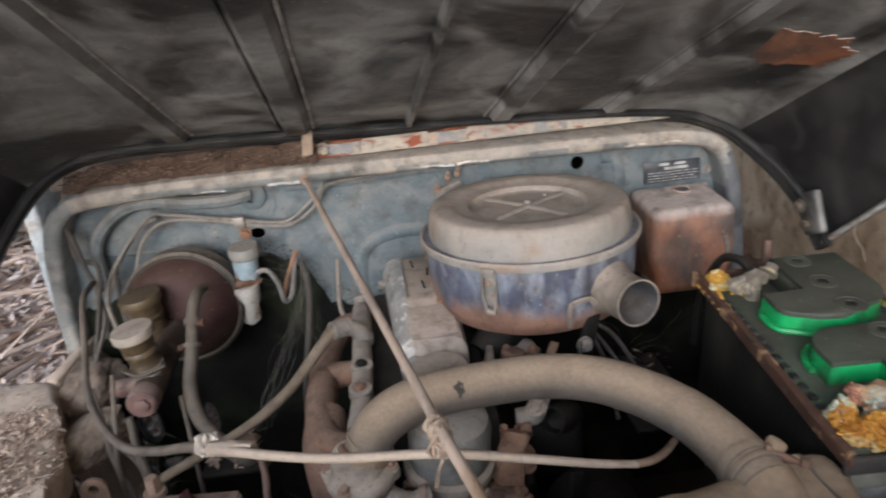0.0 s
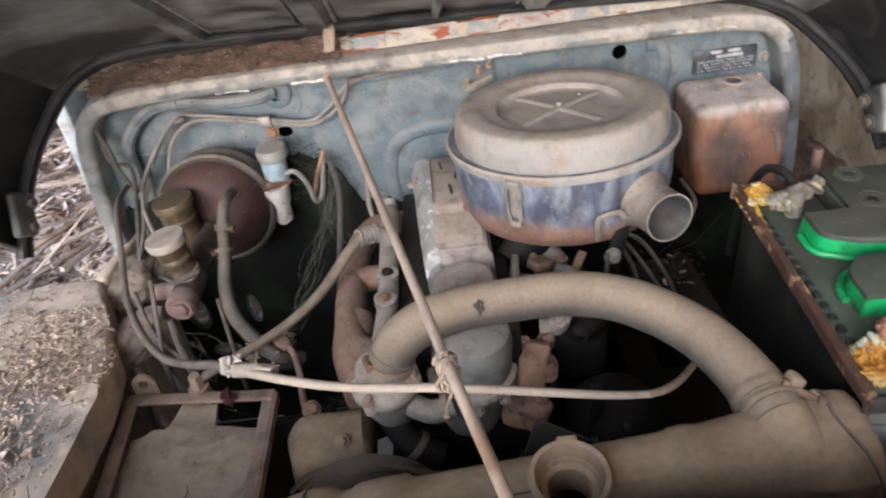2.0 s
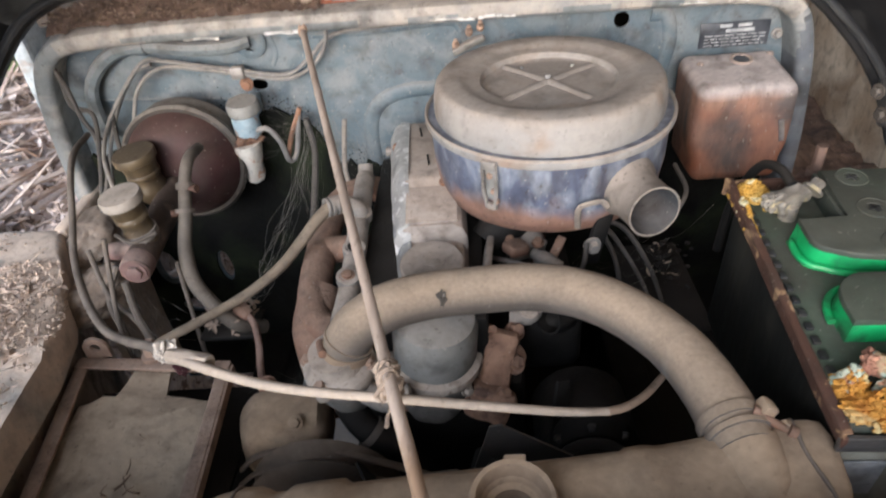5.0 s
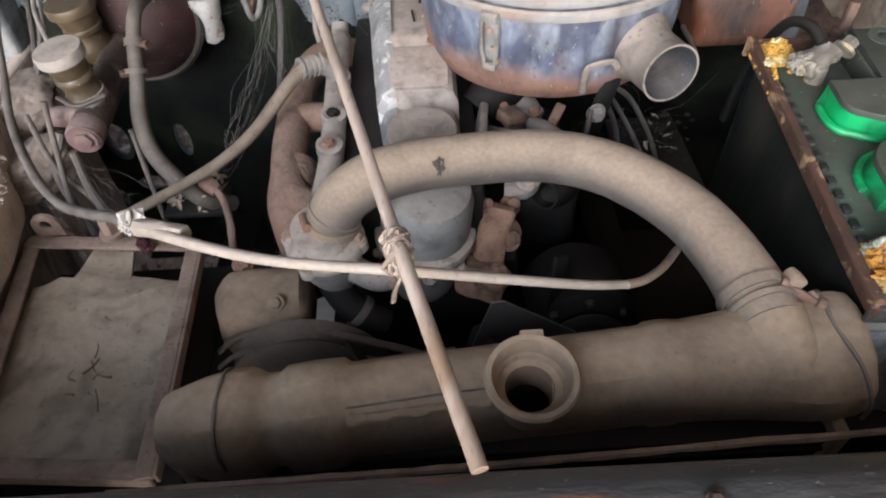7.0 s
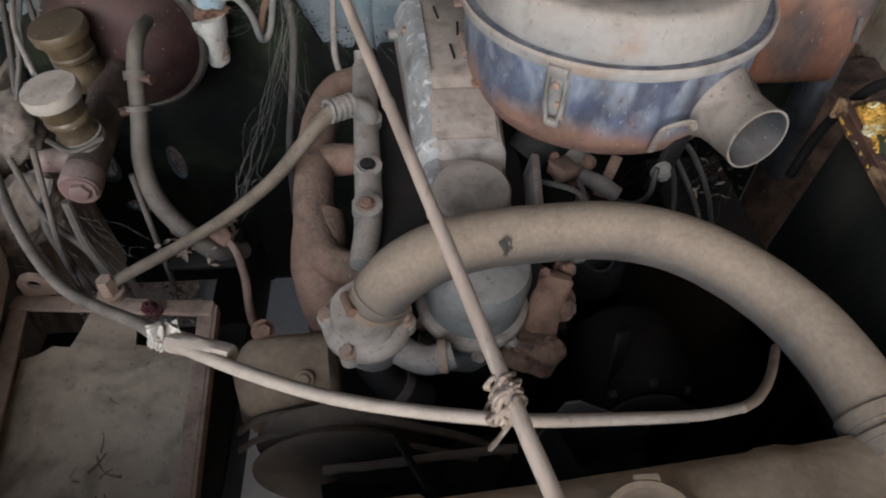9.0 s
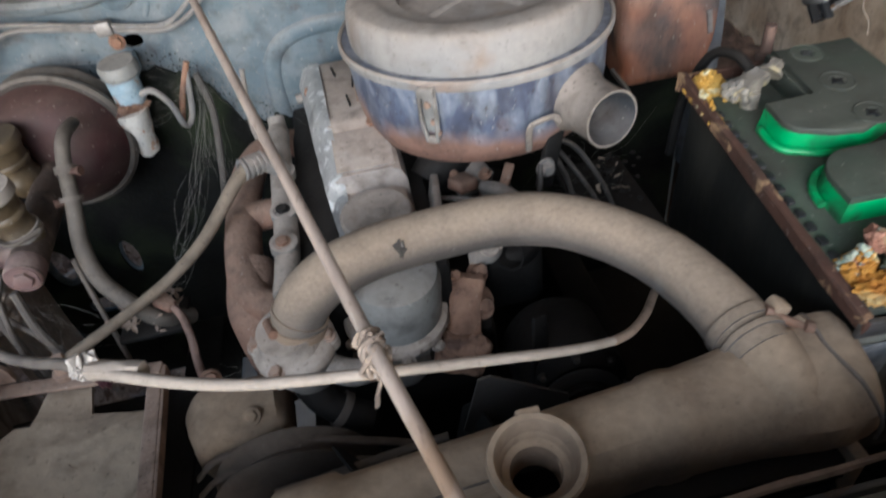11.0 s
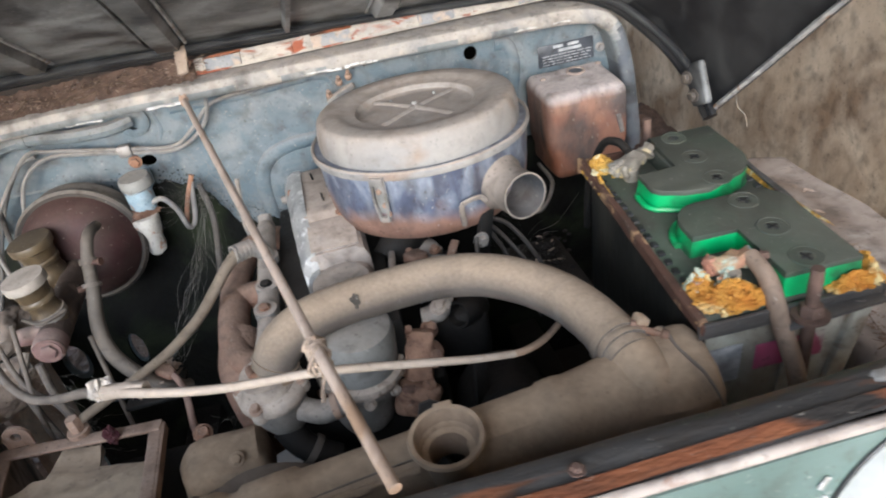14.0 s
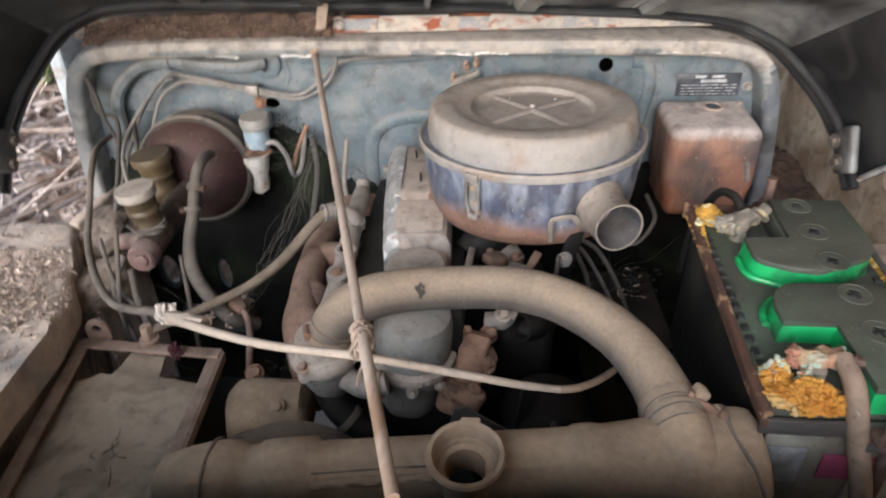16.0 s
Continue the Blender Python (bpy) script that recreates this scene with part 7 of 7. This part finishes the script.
tagged(part("rag", rg, "rag", label="scrap of dark red cloth on the frame"), category="cloth")

# ---- prop stick, rope and pale pipe ----
A, K, Z = Vector((-0.150, 0.905, 1.150)), Vector((0.012, 0.307, 1.073)), Vector((0.056, 0.150, 1.0590))
stick = thing("prop_stick", Z, "long dry bamboo stick leaning from front panel to cowl", "stick")
dirn = (K - A).normalized()
part("stick", tube([A, A.lerp(K, 0.25), A.lerp(K, 0.5), A.lerp(K, 0.75), K, K.lerp(Z, 0.5), Z], [0.0046, 0.0046, 0.0047, 0.0048, 0.0050, 0.0051, 0.0050], 12, 6, wob=0.06), "bamboo", stick)
for f in (0.3, 0.62):
    part("node", lathe([(0.0049, -0.004), (0.0055, 0), (0.0049, 0.004)], axis(A.lerp(K, f), dirn), 12), "bamboo", stick)
part("end_lump", crust(A, (0.012, 0.012, 0.012), 6), "rustdust", stick)
knot = thing("rope_knot", K, "frayed rope lashing round the stick and pipe", "rope")
P = Vector((0.013, 0.304, 1.048))
rng = random.Random(29)
for strand in range(3):
    turns = []
    for k in range(34):
        a = k * 0.62 + strand * 2.1
        ax = dirn if k < 18 else Vector((1, -0.1, -0.05)).normalized()
        c = K.lerp(P, 0.2 if k < 18 else 0.8) + ax * (0.009 * ((k % 18) / 9 - 1) + rng.gauss(0, 0.0012))
        rr = 0.0064 + rng.uniform(0, 0.0026)
        turns.append(axis(c, ax) @ Vector((rr * math.cos(a), rr * 1.15 * math.sin(a), 0)))
    if strand == 0:
        turns += [P + Vector((-0.004, -0.008, -0.012)), P + Vector((-0.008, -0.006, -0.030))]
    part("lashing", tube(turns, 0.0019, 6, 3, wob=0.6), "rope", knot)
part("wad", crust(K.lerp(P, 0.5), (0.014, 0.013, 0.024), 12), "rope", knot)

pp = thing("pale_pipe", (-0.1, 0.36, 1.02), "thin pale pipe bent across the engine bay, dusty", "pipe")
JT = Vector((-0.207, 0.386, 1.025))
part("pipe_body", tube([JT, (-0.14, 0.348, 1.035), (-0.075, 0.321, 1.042), (0.012, 0.302, 1.047), (0.09, 0.310, 1.022), (0.150, 0.321, 0.998), (0.190, 0.333, 0.981)], [0.0052, 0.0046, 0.0043, 0.0041, 0.004, 0.0038, 0.0036], 12, 6), "pipe", pp)
part("pipe_tail", tube([(0.188, 0.332, 0.982), (0.208, 0.344, 0.973), (0.232, 0.368, 0.960), (0.257, 0.402, 0.944)], 0.0038, 10, 5), "cable", pp)
part("dark_hose", tube([JT, (-0.235, 0.41, 1.012), (-0.282, 0.445, 0.988), (-0.332, 0.485, 0.970), (-0.384, 0.545, 0.965), (-0.424, 0.61, 0.980), (-0.445, 0.67, 1.005), (-0.462, 0.72, 1.028), (-0.488, 0.79, 1.038), (-0.515, 0.88, 1.025)], [0.006, 0.005, 0.005, 0.005, 0.005, 0.0048, 0.0045, 0.0045, 0.0045, 0.0045], 12, 6), "hosedark", pp, "dark rubber end of the pipe")
part("torn_tape", crust(JT + Vector((-0.002, 0, 0.001)), (0.015, 0.015, 0.010), 7), "tape", pp, "torn pale tape round the joint")
for k in range(5):
    part("torn_tape", rough_up(box((0.010, 0.0012, 0.012), Matrix.Translation(JT + Vector((-0.004 + 0.003 * k, 0, 0.006))) @ pose(0, 0, 0.002, 30 * k - 50, 25 * (k % 3) - 20, 50 * k), 0.0003), 0.003, 150, 3), "tape", pp)
part("joint_sleeve", tube([JT + Vector((0.006, -0.002, 0)), JT + Vector((0.03, -0.012, 0.004)), JT + Vector((0.05, -0.02, 0.006))], [0.0082, 0.0075, 0.0066], 10, 4, wob=0.15), "pipe", pp)

lp = thing("heater_pipe", (-0.2, 0.65, 0.9), "dusty flexible pipe from the head to the wing", "hose")
part("pipe_body", tube([(-0.095, 0.735, 0.955), (-0.112, 0.725, 0.962), (-0.133, 0.712, 0.952), (-0.160, 0.700, 0.925), (-0.196, 0.688, 0.890), (-0.244, 0.668, 0.862), (-0.296, 0.635, 0.850), (-0.350, 0.604, 0.840), (-0.368, 0.597, 0.834)], [0.009, 0.0095, 0.0085, 0.0082, 0.0078, 0.0072, 0.0068, 0.0066, 0.0064], 14, 6), "oldpipe", lp)
cf = part("crimp_fitting", tube([(-0.118, 0.722, 0.964), (-0.100, 0.733, 0.960), (-0.085, 0.738, 0.948), (-0.08, 0.738, 0.935)], 0.0125, 12, 4), "greycast", lp)

for k in range(5):
    band(lp, Vector((-0.121, 0.719, 0.963)).lerp(Vector((-0.098, 0.734, 0.960)), k / 4), (-0.8, -0.5, 0.1), 0.0122, "crimp_rib", "greycast", 0.0028)

# ---- wires along the firewall ----
def wire(name, paths, mat, label, r):
    w = thing(name, paths[0][0], label, "wire", "wires on the firewall")
    for p in paths:
        part("strand", tube(p, r, 8, 6), mat, w)
    return w


wire("brake_lines", [
    [(-0.46, 0.80, 0.97), (-0.49, 0.86, 1.0), (-0.50, 0.94, 1.03), (-0.44, 0.972, 1.098), (-0.40, 0.975, 1.098), (-0.34, 0.975, 1.086), (-0.285, 0.975, 1.075), (-0.21, 0.975, 1.062), (-0.168, 0.975, 1.085), (-0.125, 0.978, 1.118), (-0.05, 0.984, 1.125), (0.05, 0.986, 1.128)],
    [(-0.43, 0.84, 1.0), (-0.47, 0.93, 1.0), (-0.455, 0.965, 1.06), (-0.41, 0.975, 1.088), (-0.34, 0.975, 1.080), (-0.285, 0.975, 1.068), (-0.215, 0.975, 1.055), (-0.172, 0.975, 1.068), (-0.14, 0.975, 1.10), (-0.13, 0.975, 1.14)],
    [(-0.545, 0.93, 0.90), (-0.535, 0.95, 0.96), (-0.50, 0.965, 1.03), (-0.455, 0.972, 1.085), (-0.425, 0.975, 1.095)],
], "wire", "thin grey brake lines clipped along the firewall", 0.0034)
part("line_clip", box((0.022, 0.016, 0.020), (-0.287, 0.975, 1.072), 0.003), "steel", firewall)
lm = wire("wiring_loom", [[(-0.545, 0.975, 0.97), (-0.54, 0.978, 1.06), (-0.49, 0.98, 1.112), (-0.43, 0.98, 1.124), (-0.36, 0.98, 1.114), (-0.30, 0.982, 1.112), (-0.265, 0.995, 1.115)]], "bluehose", "blue-grey wiring loom on the firewall", 0.0115)
part("loom_tie", lathe([(0.010, -0.006), (0.0135, -0.006), (0.0135, 0.006), (0.010, 0.006)], axis((-0.432, 0.98, 1.1235), (1, 0, 0.02)), 16), "bluehose", lm)
wire("loose_wires", [
    [(-0.575, 0.96, 1.105), (-0.555, 0.94, 1.075), (-0.545, 0.93, 1.03), (-0.53, 0.93, 0.99)],
    [(-0.57, 0.96, 1.10), (-0.56, 0.94, 1.05), (-0.525, 0.93, 1.035), (-0.54, 0.92, 0.96), (-0.56, 0.90, 0.88)],
    [(-0.55, 0.95, 1.0), (-0.535, 0.92, 0.94), (-0.56, 0.88, 0.86), (-0.55, 0.82, 0.80)],
    [(-0.50, 0.94, 1.03), (-0.505, 0.93, 0.97), (-0.49, 0.90, 0.90)],
], "wiredark", "loose dark wires hanging in the corner", 0.004)
wire("wing_cables", [
    [(-0.425, 0.68, 0.96), (-0.43, 0.66, 0.90), (-0.435, 0.64, 0.83), (-0.43, 0.63, 0.76)],
    [(-0.35, 0.70, 0.90), (-0.345, 0.68, 0.83), (-0.34, 0.66, 0.75)],
    [(-0.47, 0.70, 0.93), (-0.45, 0.67, 0.87), (-0.41, 0.65, 0.82), (-0.40, 0.63, 0.75)],
], "hosedark", "brown cables dropping beside the wing", 0.0036)
wire("corrugated_hoses", [[(-0.19, 0.96, 0.99), (-0.185, 0.95, 0.93), (-0.195, 0.92, 0.86), (-0.21, 0.89, 0.78), (-0.22, 0.87, 0.66)]], "wiredark", "dark corrugated hoses on the firewall", 0.0055)
wire("bay_wires", [
    [(0.24, 0.66, 0.95), (0.27, 0.68, 0.91), (0.31, 0.66, 0.84), (0.33, 0.64, 0.77)],
    [(0.25, 0.67, 0.95), (0.285, 0.68, 0.92), (0.32, 0.67, 0.86), (0.345, 0.66, 0.79)],
    [(0.25, 0.66, 0.93), (0.27, 0.66, 0.88), (0.28, 0.64, 0.80)],
    [(0.31, 0.72, 0.93), (0.34, 0.70, 0.92), (0.37, 0.72, 0.95), (0.37, 0.78, 0.96)],
    [(0.22, 0.62, 0.95), (0.215, 0.61, 0.92), (0.20, 0.62, 0.90), (0.18, 0.65, 0.89)],
], "wiredark", "dark wires under the air cleaner", 0.0032)
fu = thing("firewall_union", (0.085, 0.99, 1.08), "small rusty pipe unions on the firewall", "pipe fitting")
for x, z in ((0.068, 1.080), (0.090, 1.100), (0.108, 1.106)):
    part("union", lathe([(0, 0), (0.006, 0), (0.006, 0.010), (0.0035, 0.012), (0.0035, 0.024), (0, 0.025)], axis((x, 0.992, z), (0, -0.8, 0.7)), 8), "rustdust", fu)
part("union_bar", rough_up(box((0.055, 0.014, 0.011), pose(0.088, 0.988, 1.083, 0, -22, 0), 0.003), 0.002, 90, 2), "greycast", fu)

# ---- cobwebs: sagging, tangled strands hung between the pipes ----
web = bmesh.new()
rng = random.Random(17)


def spin(a, b, count, spread, sag, thick):
    """Loose strands between two places, each with its own sag and kinks."""
    for _ in range(count):
        p = Vector(a) + Vector((rng.gauss(0, spread), rng.gauss(0, spread), rng.gauss(0, spread)))
        q = Vector(b) + Vector((rng.gauss(0, spread), rng.gauss(0, spread), rng.gauss(0, spread)))
        pts = [p.lerp(q, t) + Vector((rng.gauss(0, 0.004), rng.gauss(0, 0.004), rng.gauss(0, 0.004) - sag * 4 * t * (1 - t) * rng.random())) for t in (0, 0.2, 0.4, 0.6, 0.8, 1)]
        tube(pts, thick * rng.uniform(0.5, 1.3), 4, 3, web, wob=0.8)


spin((-0.183, 0.935, 0.985), (-0.235, 0.745, 0.860), 14, 0.009, 0.035, 0.00012)
spin((-0.235, 0.745, 0.860), (-0.262, 0.70, 0.815), 12, 0.008, 0.01, 0.00012)
spin((-0.20, 0.90, 0.94), (-0.155, 0.78, 0.90), 14, 0.012, 0.015, 0.00008)
spin((-0.16, 0.955, 1.0), (-0.10, 0.88, 0.945), 26, 0.022, 0.012, 0.00009)
spin((-0.25, 0.94, 0.98), (-0.17, 0.95, 0.99), 22, 0.022, 0.012, 0.00008)
spin((-0.42, 0.67, 0.90), (-0.35, 0.61, 0.82), 14, 0.028, 0.02, 0.00010)
spin((-0.46, 0.60, 0.83), (-0.36, 0.60, 0.80), 14, 0.028, 0.02, 0.00009)
spin((0.26, 0.66, 0.92), (0.33, 0.70, 0.86), 10, 0.035, 0.02, 0.00009)
spin((-0.112, 0.50, 0.90), (-0.19, 0.52, 0.81), 5, 0.012, 0.02, 0.00010)
tagged(part("cobweb", web, "web", label="dusty cobweb strands hanging between hoses"), category="cobweb", kind="stuff")

cord = thing("hanging_cord", hood_at(0.66, 0.06, 0.03), "thin pale cord dangling from the hood corner", "cord")
q = hood_at(0.678, 0.0, 0.085)
part("cord_strand", tube([q, q + Vector((0.012, 0.01, -0.03)), q + Vector((0.028, 0.012, -0.05)), q + Vector((0.034, 0.012, -0.072))], 0.0009, 6, 5), "pipe", cord)


def on_shelf(rng):
    return 0.355 + rng.gauss(0, 0.016), 0.735 + rng.gauss(0, 0.018), 0.812 + abs(rng.gauss(0, 0.014))


litter("bay_litter", 12, on_shelf, "wing", "crumpled brown leaf scraps caught beside the battery", 0.006, 51)
clods("shelf_soil", 200, on_shelf, "dark", "crumbs of soil beside the battery", 0.005, 52)
part("splash_shelf", box((0.10, 0.20, 0.008), (0.345, 0.70, 0.802), 0.002), "dark", jeep)

def mound(p, size, seed, mat, label):
    bm = bmesh.new()
    bmesh.ops.create_icosphere(bm, subdivisions=5, radius=1.0)
    off = Vector((seed, 0, 0))
    for v in bm.verts:
        d = v.co.copy()
        v.co = Vector((d.x * size[0], d.y * size[1], d.z * size[2])) * (1 + 0.22 * noise.noise(d * 1.7 + off) + 0.08 * noise.noise(d * 6 + off) + 0.025 * noise.noise(d * 20 + off))
    bm.transform(Matrix.Translation(p))
    tagged(part("dirt_mound", bm, mat), label, "dirt", kind="stuff")


mound((-0.500, 0.715, 0.838), (0.045, 0.06, 0.030), 3, "wing", "mound of brown dirt heaped between wing and cylinder")
mound((-0.570, 0.875, 0.845), (0.05, 0.08, 0.032), 5, "wing", "mound of pinkish dust in the firewall corner")
wire("corner_cables", [
    [(-0.44, 0.70, 0.90), (-0.455, 0.675, 0.86), (-0.44, 0.65, 0.82), (-0.42, 0.63, 0.77)],
    [(-0.41, 0.66, 0.90), (-0.405, 0.645, 0.84), (-0.385, 0.635, 0.77)],
], "hosedark", "brown cables and pipes dropping into the bay", 0.0055)
wire("union_pipe", [
    [(-0.125, 0.955, 0.985), (-0.127, 0.93, 0.955), (-0.128, 0.905, 0.92), (-0.12, 0.88, 0.90)],
], "greycast", "short grey pipe between firewall and head", 0.0042)

part("pump_bracket", box((0.085, 0.06, 0.008), (-0.292, 0.682, 0.788), 0.002), "dark", eng)


def on_bracket(rng):
    x, y = rng.choice(((-0.318, 0.672), (-0.27, 0.695), (-0.275, 0.668)))
    return x + rng.gauss(0, 0.009), y + rng.gauss(0, 0.010), 0.797 + rng.uniform(0, 0.022)


litter("bay_leaves", 70, on_bracket, "dryleaf", "dry leaf scraps caught on a bracket in the bay", 0.0075, 51)
